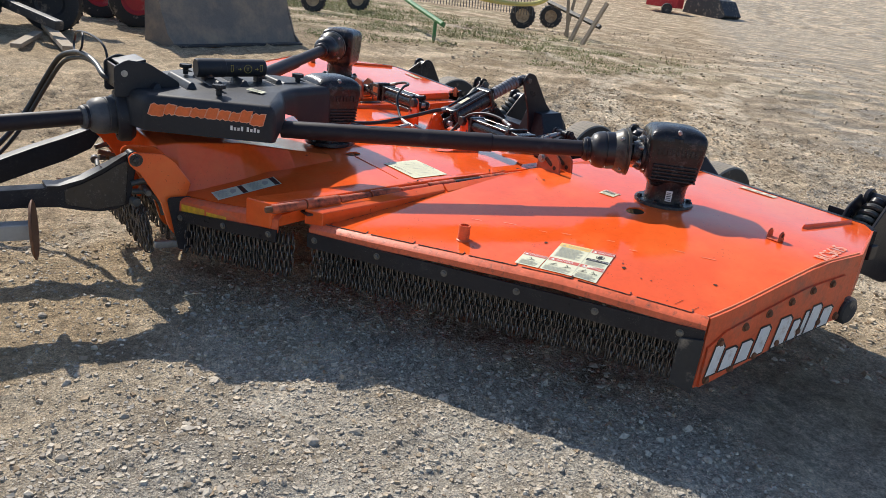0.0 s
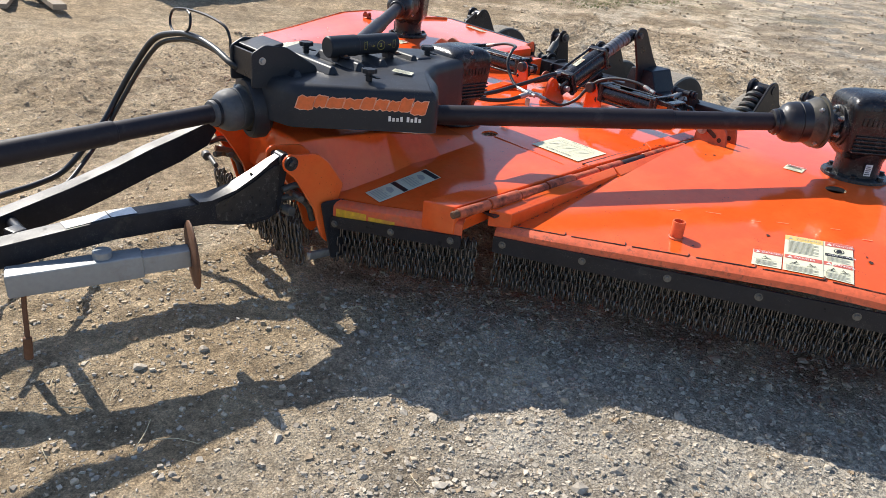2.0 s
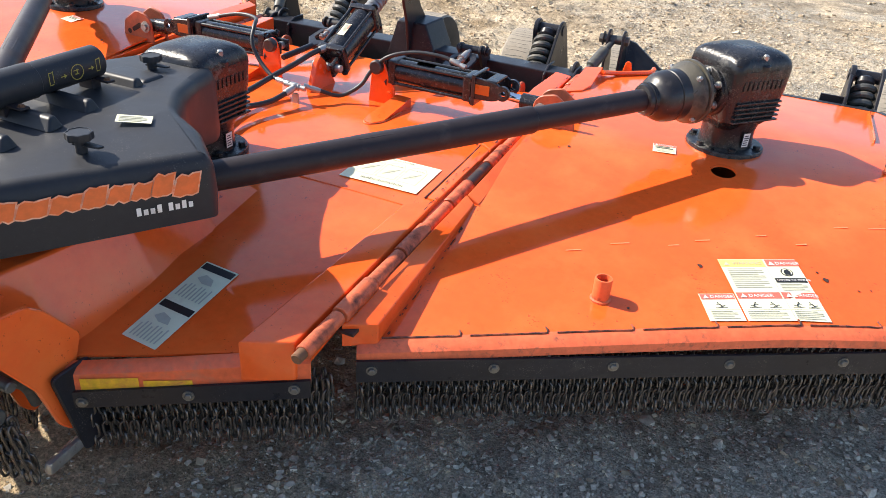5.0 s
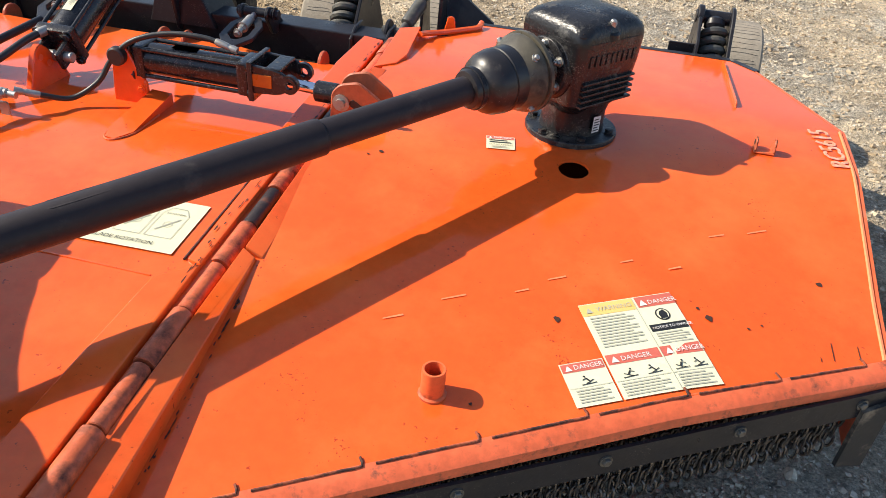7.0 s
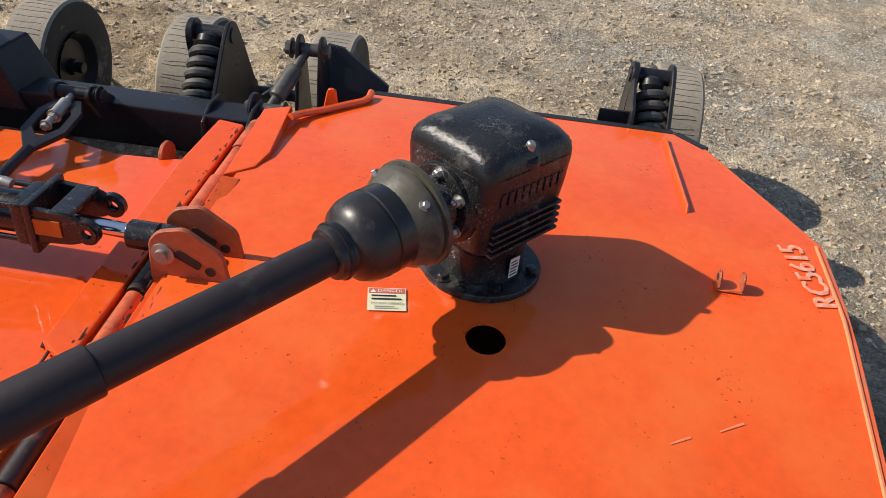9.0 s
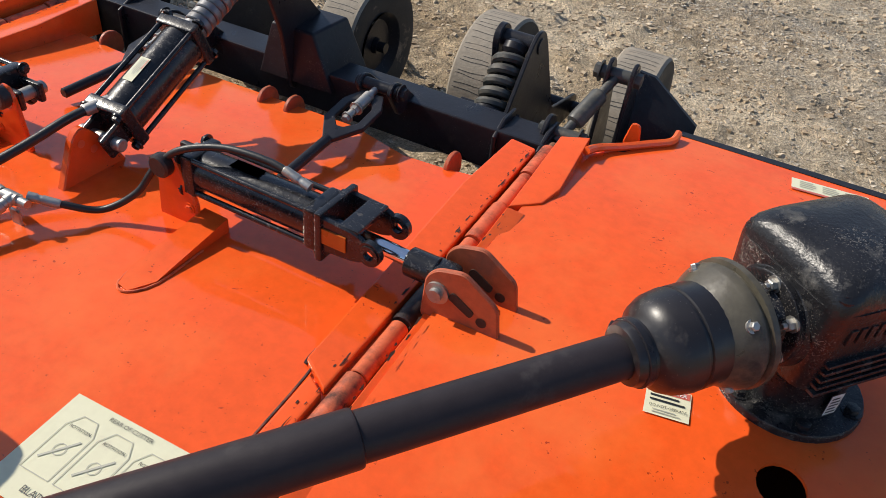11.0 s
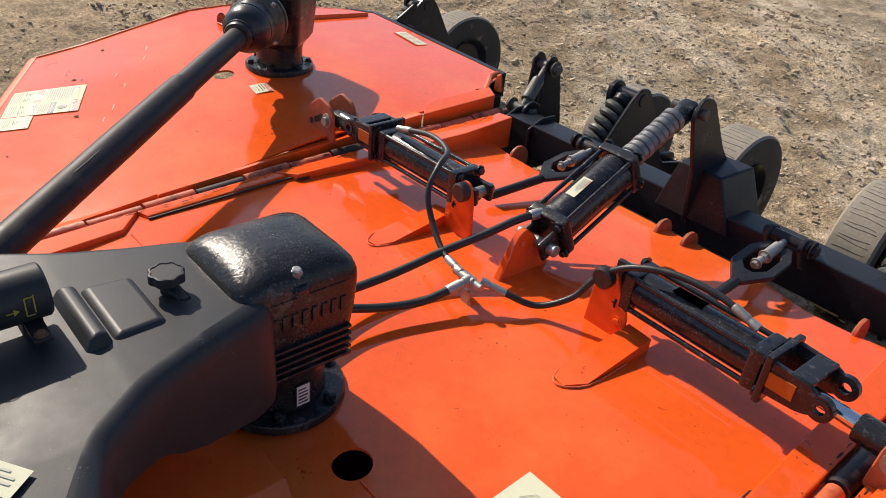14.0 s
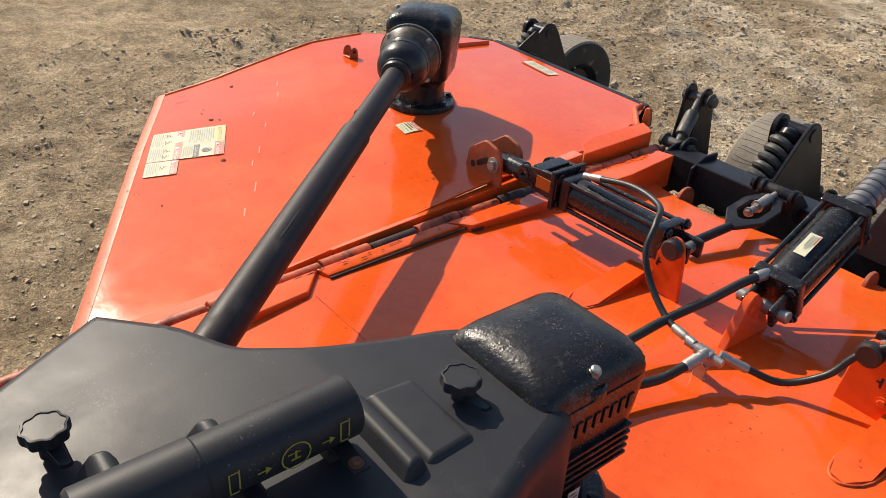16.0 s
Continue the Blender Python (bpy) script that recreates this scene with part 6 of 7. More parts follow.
def build_castor(x, y, tyres, r=0.275):
    """A sprung wheel arm behind the frame: two tall cheek plates, a stout spring and its tyres."""
    tall = [(y - 0.02, 0.40), (y + 0.10, 0.50), (y + 0.255, 0.690), (y + 0.300, 0.722), (y + 0.350, 0.715), (y + 0.385, 0.670), (y + 0.560, 0.360), (y + 0.86, 0.30), (y + 0.86, 0.22), (y + 0.45, 0.24)]
    low = [(y + 0.262, 0.670), (y + 0.272, 0.705), (y + 0.315, 0.722), (y + 0.356, 0.700), (y + 0.405, 0.52), (y + 0.55, 0.34), (y + 0.86, 0.30), (y + 0.86, 0.22), (y + 0.45, 0.24), (y + 0.02, 0.38), (y + 0.04, 0.44), (y + 0.30, 0.46)]
    arm = part("wheel_arm", plate(bmesh.new(), rounded(tall, 0.035), 0.014, "x", x + 0.062 * SIDE), DUSTY_BLACK, cutter, "black sprung wheel arm with laminated tyres")
    part("cheek_plate", plate(bmesh.new(), rounded(low, 0.030), 0.022, "x", x - 0.058 * SIDE), DUSTY_BLACK, arm)
    part("pivot_block", box(bmesh.new(), (x, y + 0.075, 0.492), (0.20, 0.16, 0.024), rot=(14, 0, 0), bevel=0.005), DUSTY_BLACK, arm)
    bm = cyl(bmesh.new(), (x - 0.074, y + 0.315, 0.675), (x + 0.074, y + 0.315, 0.675), 0.026, 18)
    part("spring_pin", bm, DUSTY_BLACK, arm)
    part("axle", cyl(bmesh.new(), (min(tyres) - 0.05, y + 0.82, r - 0.02), (max(tyres) + 0.05, y + 0.82, r - 0.02), 0.024, 16), DUSTY_BLACK, arm)
    build_spring((x, y + 0.150, 0.510), (x, y + 0.270, 0.640), 0.041, arm, 4.8)
    for tx in tyres:
        build_tyre((tx, y + 0.82, r - 0.02), r, 0.175, arm)
    return arm


def build_rear_frame():
    beam_y, beam_z = 1.03, 0.525
    bm = box(bmesh.new(), (0, beam_y, beam_z - 0.008), (1.66, 0.115, 0.130), bevel=0.008)
    beam = part("rear_beam", bm, DUSTY_BLACK, cutter, "black square tube lift beam", mirror=False)
    for x in (-0.82, -0.69, 0.69, 0.82):
        bm = plate(bmesh.new(), [(0.955, 0.57), (0.955, 0.40), (1.095, 0.40), (1.095, 0.60), (1.02, 0.60)], 0.012, "x", x)
        part("beam_gusset", bm, DUSTY_BLACK, beam, mirror=False)
    # mast
    for x in (0.008,):
        bm = plate(bmesh.new(), rounded([(0.838, 0.885), (0.875, 0.938), (0.935, 0.925), (1.06, 0.75), (1.21, 0.60), (1.21, 0.48), (0.955, 0.50), (0.915, 0.70)], 0.025), 0.014, "x", x)
        mast = part("mast_plate", bm, DUSTY_BLACK, cutter, "black lift mast plate", mirror=False)
        part("mast_pin", cyl(bmesh.new(), (x - 0.095, 0.880, 0.888), (x + 0.022, 0.880, 0.888), 0.016, 18), KNEE, mast, mirror=False)
    bm = bmesh.new()
    lo = [bm.verts.new(p) for p in ((-0.11, 0.955, 0.53), (0.16, 0.955, 0.53), (0.16, 1.16, 0.53), (-0.11, 1.16, 0.53))]
    hi = [bm.verts.new(p) for p in ((-0.07, 0.975, 0.69), (0.08, 0.975, 0.69), (0.10, 1.13, 0.70), (-0.07, 1.13, 0.70))]
    bm.faces.new(hi)
    for k in range(4):
        bm.faces.new((lo[k], lo[(k + 1) % 4], hi[(k + 1) % 4], hi[k]))
    bmesh.ops.recalc_face_normals(bm, faces=bm.faces)
    bmesh.ops.bevel(bm, geom=bm.edges[:], offset=0.008, segments=2, affect="EDGES", profile=0.5)
    part("mast_base", bm, DUSTY_BLACK, cutter, "black boxed mast base", mirror=False)
    return beam


def build_link_guard(tb):
    bm = bmesh.new()
    cover = [(0.955, 1.36, 0.690), (0.995, 1.40, 0.668), (1.150, 1.40, 0.555), (1.150, 1.30, 0.430), (0.955, 1.30, 0.430)]
    fr = [bm.verts.new(p) for p in cover]
    bk = [bm.verts.new((x_, y_ + 0.014, z_)) for x_, y_, z_ in cover]
    bm.faces.new(fr)
    bm.faces.new(bk[::-1])
    for k in range(5):
        bm.faces.new((fr[k], bk[k], bk[(k + 1) % 5], fr[(k + 1) % 5]))
    bmesh.ops.recalc_face_normals(bm, faces=bm.faces)
    part("link_guard", bm, DUSTY_BLACK, tb, "black sloping guard plate beside the link")


def build_rear_side():
    # levelling arm: an open six-sided frame plate with an adjusting bolt in its window
    x = 0.350
    outer = [(-0.012, 0.655), (0.012, 0.655), (0.062, 0.735), (0.062, 0.825), (0.035, 0.880), (-0.035, 0.880), (-0.062, 0.825), (-0.062, 0.735)]
    inner = [(-0.010, 0.716), (0.010, 0.716), (0.036, 0.748), (0.036, 0.815), (0.018, 0.842), (-0.018, 0.842), (-0.036, 0.815), (-0.036, 0.748)]
    bm = bmesh.new()
    loops = [[bm.verts.new((x + u, v, 0.582 + 0.16 * (v - 0.655) + dz)) for u, v in ring] for ring, dz in ((outer, 0.007), (inner, 0.007), (inner, -0.007), (outer, -0.007))]
    for r0, r1 in zip(loops, loops[1:] + loops[:1]):
        for k in range(8):
            bm.faces.new((r0[k], r0[(k + 1) % 8], r1[(k + 1) % 8], r1[k]))
    bmesh.ops.recalc_face_normals(bm, faces=bm.faces)
    bmesh.ops.bevel(bm, geom=bm.edges[:], offset=0.0025, segments=1, affect="EDGES")
    la = part("levelling_arm", bm, DUSTY_BLACK, cutter, "black open levelling frame with an adjusting bolt")
    bm = cyl(bmesh.new(), (x, 0.745, 0.606), (x, 0.90, 0.632), 0.010, 16)
    hexbolt(bm, (x, 0.752, 0.607), (0, -1, -0.17), 0.011, 0.012)
    hexbolt(bm, (x, 0.795, 0.614), (0, -1, -0.17), 0.0135, 0.016)
    lathe(bm, (x, 0.80, 0.615), (x, 0.90, 0.632), [(0.011, 0), (0.016, 0.002), (0.016, 0.06), (0.011, 0.064)], 18)
    part("adjusting_bolt", bm, ZINC, la, "zinc adjusting bolt with brass end")
    bm = cyl(bmesh.new(), (x - 0.068, 0.905, 0.636), (x + 0.068, 0.905, 0.636), 0.017, 18)
    hexbolt(bm, (x + 0.075, 0.905, 0.636), (1, 0, 0), 0.018, 0.014)
    part("arm_pin", bm, DUSTY_BLACK, la)
    part("deck_link", cyl(bmesh.new(), (x + 0.01, 0.45, 0.574), (x, 0.665, 0.583), 0.014, 14), DUSTY_BLACK, la)
    for dx in (-0.050, 0.050):
        bm = plate(bmesh.new(), rounded([(0.93, 0.55), (0.872, 0.635), (0.895, 0.662), (0.93, 0.655), (1.02, 0.58), (1.02, 0.55)], 0.018), 0.014, "x", x + dx)
        part("beam_lug", bm, DUSTY_BLACK, la)
    # turnbuckle to the wing wheel linkage
    p0, p1 = Vector((0.845, 1.075, 0.575)), Vector((0.915, 1.27, 0.70))
    d = (p1 - p0).normalized()
    bm = lathe(bmesh.new(), p0, p1, [(0, -0.03), (0.014, -0.03), (0.014, 0.045), (0.024, 0.05), (0.026, 0.06), (0.026, 0.155), (0.022, 0.165), (0.014, 0.17), (0.014, 0.235), (0, 0.235)], 20)
    tb = part("turnbuckle", bm, KNEE, cutter, "grey greased turnbuckle link")
    for q in (p0, p1):
        bm = cyl(bmesh.new(), q - Vector((0.05, 0, 0)), q + Vector((0.055, 0, 0)), 0.02, 18)
        hexbolt(bm, q + Vector((0.05, 0, 0)), (1, 0, 0), 0.022, 0.018)
        hexbolt(bm, q - Vector((0.05, 0, 0)), (-1, 0, 0), 0.022, 0.018)
        part("link_bolt", bm, KNEE, tb)
    for dx in (-0.035, 0.035):
        bm = plate(bmesh.new(), rounded([(1.20, 0.40), (1.238, 0.730), (1.262, 0.748), (1.292, 0.742), (1.318, 0.70), (1.38, 0.45), (1.36, 0.39)], 0.022), 0.012, "x", 0.925 + dx)
        part("link_arm", bm, DUSTY_BLACK, tb, "black link arm")
    if SIDE > 0:
        build_link_guard(tb)
    bm = plate(bmesh.new(), rounded([(1.02, 0.47), (1.03, 0.60), (1.08, 0.625), (1.13, 0.60), (1.14, 0.45)], 0.025), 0.014, "x", 0.80)
    part("link_lug", bm, DUSTY_BLACK, tb)
    build_castor(0.570, 1.055, (0.305, 0.86))
    # outer wing castor
    build_castor(2.0, 1.17, (2.20,))
    bm = box(bmesh.new(), (1.62, 1.16, 0.50), (1.1, 0.07, 0.07), bevel=0.008)
    part("wing_axle_tube", bm, DUSTY_BLACK, cutter, "black wing axle tube")
    bm = box(bmesh.new(), (1.885, 1.325, 0.575), (0.10, 0.010, 0.075), bevel=0.003)
    plate(bm, rounded([(1.24, 0.47), (1.29, 0.63), (1.40, 0.70), (1.43, 0.66), (1.42, 0.47)], 0.015), 0.012, "x", 1.935)
    box(bm, (1.85, 1.262, 0.50), (0.14, 0.14, 0.05), bevel=0.005)
    part("castor_bracket", bm, DUSTY_BLACK, cutter, "black castor bracket")


# ---- drawbar ----
def build_drawbar_side():
    for x in (0.352, 0.226):
        bm = plate(bmesh.new(), rounded([(-1.617, 0.568), (-1.620, 0.602), (-1.598, 0.622), (-1.545, 0.617), (-1.472, 0.609), (-1.430, 0.574), (-1.357, 0.474), (-1.385, 0.394), (-1.393, 0.25), (-1.425, 0.235), (-1.455, 0.27), (-1.490, 0.393), (-1.570, 0.525)], 0.012), 0.014, "x", x)
        lug = part("hitch_lug", bm, ORANGE, cutter, "thick orange hitch lug plate")
    py, pz = -1.590, 0.590
    bm = cyl(bmesh.new(), (0.208, py, pz), (0.366, py, pz), 0.014, 20)
    hexbolt(bm, (0.366, py, pz), (1, 0, 0), 0.0155, 0.011)
    hexbolt(bm, (0.212, py, pz), (-1, 0, 0), 0.0155, 0.011)
    lathe(bm, (0.359, py, pz), (1, py, pz), [(0.014, 0), (0.027, 0), (0.027, 0.006), (0.014, 0.006)], 22)
    cyl(bm, (0.262, py, pz), (0.320, py, pz), 0.025, 24)
    part("hitch_pin", bm, BLACK, cutter, "greasy black hitch pin")
    # arm: a thin deep plate under the pin with a bright top flange, then a channel towards the hitch
    if SIDE > 0:
        st = [(0.290, -1.570, 0.612, 0.560, 0.014), (0.290, -1.605, 0.598, 0.384, 0.014), (0.290, -1.66, 0.566, 0.360, 0.014), (0.290, -1.72, 0.532, 0.356, 0.014), (0.290, -1.80, 0.494, 0.368, 0.016), (0.288, -1.885, 0.476, 0.390, 0.020), (0.285, -1.91, 0.480, 0.396, 0.034), (0.272, -2.02, 0.476, 0.398, 0.036), (0.245, -2.20, 0.468, 0.390, 0.038), (0.150, -2.62, 0.395, 0.315, 0.040), (0.05, -3.10, 0.31, 0.225, 0.040)]
    else:
        st = [(0.285, -1.565, 0.615, 0.580, 0.030), (0.285, -1.63, 0.582, 0.485, 0.034), (0.285, -1.75, 0.540, 0.430, 0.034), (0.283, -1.88, 0.500, 0.388, 0.036), (0.265, -2.02, 0.455, 0.345, 0.036), (0.235, -2.20, 0.410, 0.300, 0.038), (0.15, -2.62, 0.335, 0.245, 0.040), (0.05, -3.10, 0.28, 0.20, 0.040)]
    bm = bmesh.new()
    def arm(q):
        rings = []
        for x, y, hi, lo, w in st:
            rings.append([q.verts.new(p) for p in ((x - w, y, lo), (x + w, y, lo), (x + w, y, hi), (x - w, y, hi))])
        for r0, r1 in zip(rings, rings[1:]):
            for k in range(4):
                j = (k + 1) % 4
                q.faces.new((r0[k], r0[j], r1[j], r1[k]))
        q.faces.new(rings[0])
        q.faces.new(rings[-1][::-1])
        bmesh.ops.recalc_face_normals(q, faces=q.faces)
        bmesh.ops.bevel(q, geom=[e for e in q.edges if e.calc_face_angle() > 0.6], offset=0.005, segments=2, affect="EDGES", profile=0.5)
    joined(bm, arm)
    arm_ob = part("drawbar_arm", bm, ARM_PAINT, cutter, "heavy black drawbar arm, dusty near its pin")
    if SIDE > 0:
        bm = bmesh.new()
        top = [(-1.600, 0.600, 0.015), (-1.64, 0.580, 0.022), (-1.70, 0.545, 0.030), (-1.79, 0.500, 0.036), (-1.885, 0.479, 0.042), (-1.93, 0.483, 0.046)]
        rows_ = [[bm.verts.new((0.290 + sx * w, y, z + dz)) for sx, dz in ((-1, 0.0), (1, 0.0), (1, 0.010), (-1, 0.010))] for y, z, w in top]
        for r0, r1 in zip(rows_, rows_[1:]):
            for k in range(4):
                bm.faces.new((r0[k], r0[(k + 1) % 4], r1[(k + 1) % 4], r1[k]))
        bm.faces.new(rows_[0])
        bm.faces.new(rows_[-1][::-1])
        bmesh.ops.recalc_face_normals(bm, faces=bm.faces)
        part("top_flange", bm, DUSTY_BLACK, arm_ob, "glossy black top flange")
        # the hole's shade is a dark disc laid on the flange
        part("flange_hole", lathe(bmesh.new(), (0.290, -1.712, 0.5500), (0.290, -1.688, 0.5990), [(0, 0), (0.011, 0), (0.011, 0.001), (0, 0.001)], 16), HOLE, arm_ob, "dark disc painted as a shaded hole")
        bm = plate(bmesh.new(), rounded([(-1.606, 0.580), (-1.66, 0.556), (-1.71, 0.524), (-1.80, 0.484), (-1.862, 0.468), (-1.862, 0.398), (-1.74, 0.366), (-1.622, 0.378)], 0.02), 0.004, "x", 0.3065)
        part("knee_plate", bm, BLACK, arm_ob, "glossy black side plate, dusty below")
    # levelling rod, safety chain and skid below the lug
    bm = cyl(bmesh.new(), (0.28, -1.56, 0.44), (0.30, -1.36, 0.36), 0.017, 14)
    box(bm, (0.30, -1.46, 0.40), (0.07, 0.06, 0.035), rot=(-20, 0, 12), bevel=0.012)
    part("levelling_linkage", bm, RUST, cutter, "rusty greased levelling linkage")
    part("linkage_pin", cyl(bmesh.new(), (0.235, -1.535, 0.435), (0.345, -1.535, 0.435), 0.014, 14), GREASY, cutter, "greasy linkage pin")
    for k, (pts, r) in enumerate((([(0.315, -1.60, 0.475), (0.32, -1.54, 0.485), (0.33, -1.47, 0.455), (0.335, -1.43, 0.40), (0.335, -1.42, 0.34)], 0.012), ([(0.285, -1.59, 0.43), (0.29, -1.53, 0.425), (0.30, -1.48, 0.385), (0.30, -1.46, 0.32)], 0.013), ([(0.25, -1.60, 0.47), (0.25, -1.52, 0.44), (0.26, -1.46, 0.37)], 0.012), ([(0.23, -1.61, 0.40), (0.36, -1.585, 0.405)], 0.011))):
        part("linkage_bar", sweep(bmesh.new(), pts, r, 12, 6), KNEE if k != 2 else RUST, cutter, "greasy bent linkage bar")
    bm = cyl(bmesh.new(), (0.335, -1.60, 0.405), (0.372, -1.592, 0.406), 0.019, 18)
    part("linkage_boss", bm, KNEE, cutter, "greasy round linkage boss")
    bm = box(bmesh.new(), (0.375, -1.47, 0.205), (0.022, 0.13, 0.035), rot=(-8, 0, 12), bevel=0.01)
    part("skid_shoe", bm, ZINC, cutter, "worn bright steel skid shoe")
    bm = plate(bmesh.new(), rounded([(-1.47, 0.42), (-1.36, 0.42), (-1.33, 0.18), (-1.42, 0.17)], 0.02), 0.012, "x", 0.375)
    part("skid_plate", bm, DUSTY_BLACK, cutter, "black skid side plate")
    for k in range(40):
        x, y = 0.012 + 0.0085 * k, -1.545 - 0.022 * (k % 2) + 0.006 * math.sin(k * 2.3)
        ob = new("chain_strand", strand_mesh(5))
        ob.parent, ob.location, ob.rotation_euler = cutter, (x * SIDE, y, 0.348 + 0.008 * math.sin(x * 90)), (0.12, 0.08 * math.sin(x * 70), 0.4 * math.sin(k * 1.7))
    if SIDE > 0:
        # parking jack, stowed level along the arm
        p0, p1 = Vector((0.408, -2.005, 0.340)), Vector((0.275, -2.56, 0.318))
        d = (p1 - p0).normalized()
        bm = bmesh.new()
        box(bm, p0 + d * 0.10, (0.064, 0.20, 0.064), rot=(2.3, 0, -13.5), bevel=0.006)
        box(bm, p0 + d * 0.350, (0.080, 0.40, 0.080), rot=(2.3, 0, -13.5), bevel=0.008)
        jack = part("parking_jack", bm, GALVANISED, cutter, "grey steel parking jack swung level")
        bm = lathe(bmesh.new(), p0 - d * 0.002, p0 + d, [(0, -0.010), (0.110, -0.014), (0.119, -0.011), (0.119, -0.006), (0.108, 0.0), (0, 0.004)], 36)
        part("jack_foot", bm, RUST, jack, "round rusty jack foot")
        q = p0 + d * 0.50
        bm = bmesh.new()
        sweep(bm, [q, q + Vector((0.0, -0.01, -0.08)), q + Vector((0.02, -0.02, -0.20)), q + Vector((0.02, -0.03, -0.215))], 0.008, 8, 5)
        cyl(bm, q + Vector((0.02, -0.02, -0.19)), q + Vector((0.02, -0.025, -0.27)), 0.014, 12)
        part("jack_crank", bm, RUST, jack, "rusty crank handle")
        q = p0 + d * 0.27
        part("jack_pin", cyl(bmesh.new(), q, q + Vector((0, 0, 0.065)), 0.03, 18), GALVANISED, jack)
        # worn pale tape along the top of the arm, in two pieces
        for ya, yb in ((-2.125, -2.205), (-2.209, -2.34)):
            bm = bmesh.new()
            rows_ = []
            for y in np.linspace(ya, yb, 4):
                xm = float(np.interp(-y, (2.02, 2.20, 2.62), (0.272, 0.245, 0.150)))
                zm = float(np.interp(-y, (2.02, 2.20, 2.62), (0.476, 0.468, 0.395))) + 0.0025
                rows_.append([bm.verts.new((xm + w, y, zm)) for w in (-0.030, 0.030)])
            for r0, r1 in zip(rows_, rows_[1:]):
                bm.faces.new((r0[0], r0[1], r1[1], r1[0]))
            bmesh.ops.recalc_face_normals(bm, faces=bm.faces)
            part("arm_tape", bm, DECAL_WHITE, arm_ob, "scuffed pale tape", smooth=0)
        bm = cyl(bmesh.new(), (0.22, -2.42, 0.37), (-0.20, -2.42, 0.33), 0.02, 14)
        box(bm, (0.12, -2.46, 0.40), (0.06, 0.05, 0.05), rot=(0, 0, 20), bevel=0.008)
        part("cross_bar", bm, DUSTY_BLACK, cutter, "black cross bar between the drawbar arms")


center = build_center()
shield = build_shield()
build_rear_frame()
build_center_lift()
build_gearbox((0.008, -0.494, 0.540), 0.0)
for SIDE in (1, -1):
    build_wing()
    build_center_side(center)
    build_hinge()
    seat = GEARBOX + Vector((0, 0, 0.0 if SIDE > 0 else 0.026))
    build_gearbox(seat, -math.degrees(math.atan2(SHAFT_DIR.x, SHAFT_DIR.y)))
    joint = seat + Vector((0, 0, 0.203 if SIDE > 0 else 0.222)) - SHAFT_DIR * 0.386
    build_driveline((0.400, -0.955, 0.716), joint, cutter)
    if SIDE > 0:
        build_shield_side(shield)
    build_wing_cylinder()
    build_rear_side()
    build_drawbar_side()
SIDE = 1
build_driveline((0.17, -3.0, 0.650), (-0.025, -1.70, 0.690), cutter, SUNLIT_GREY)

# blade pans added unseen under the decks, to keep the deck holes dark
for x, y, z in ((0.008, -0.494, 0.36), (GEARBOX.x, GEARBOX.y, 0.42), (-GEARBOX.x, GEARBOX.y, 0.42)):
    bm = lathe(bmesh.new(), (x, y, z), (x, y, z + 1), [(0, -0.03), (0.20, -0.03), (0.34, 0.0), (0.345, 0.012), (0.20, -0.018), (0, -0.018)], 40)
    part("added_blade_pan", bm, DUSTY_BLACK, cutter, "dark dished blade pan added under the deck to darken its hole")

# hoses of the deck
build_hose([(0.035, 0.045, 0.622), (0.081, 0.075, 0.605), (0.135, 0.125, 0.585), (0.195, 0.172, 0.625), (0.228, 0.205, 0.685), (0.290, 0.222, 0.742), (0.385, 0.250, 0.768), (0.495, 0.262, 0.768), (0.578, 0.262, 0.748)], 0.0080, cutter)
build_hose([(-0.038, 0.022, 0.628), (-0.112, 0.035, 0.636), (-0.188, 0.058, 0.68), (-0.232, 0.075, 0.74), (-0.254, 0.123, 0.79), (-0.30, 0.19, 0.80), (-0.42, 0.235, 0.79), (-0.575, 0.252, 0.750)], 0.0080, cutter)
build_hose([(0.004, 0.010, 0.622), (-0.003, -0.043, 0.610), (-0.017, -0.114, 0.597), (-0.046, -0.198, 0.597), (-0.075, -0.285, 0.61), (-0.085, -0.39, 0.63)], 0.0105, cutter, (True, False))
build_hose([(-0.045, 0.330, 0.700), (-0.065, 0.245, 0.690), (-0.085, 0.150, 0.665), (-0.115, 0.035, 0.635), (-0.130, -0.106, 0.61), (-0.130, -0.251, 0.61), (-0.115, -0.39, 0.63)], 0.011, cutter, (True, False))
bm = bmesh.new()
plate(bm, rounded([(-0.012, 0.55), (0.02, 0.55), (0.02, 0.60), (-0.012, 0.60)], 0.008), 0.006, "y", 0.015)
lathe(bm, (-0.045, 0.018, 0.626), (0.045, 0.022, 0.620), [(0, 0), (0.010, 0), (0.010, 0.025), (0.014, 0.027), (0.014, 0.063), (0.010, 0.065), (0.010, 0.09), (0, 0.09)], 12)
part("hose_tee", bm, ZINC, cutter, "zinc hose tee on a small tab")


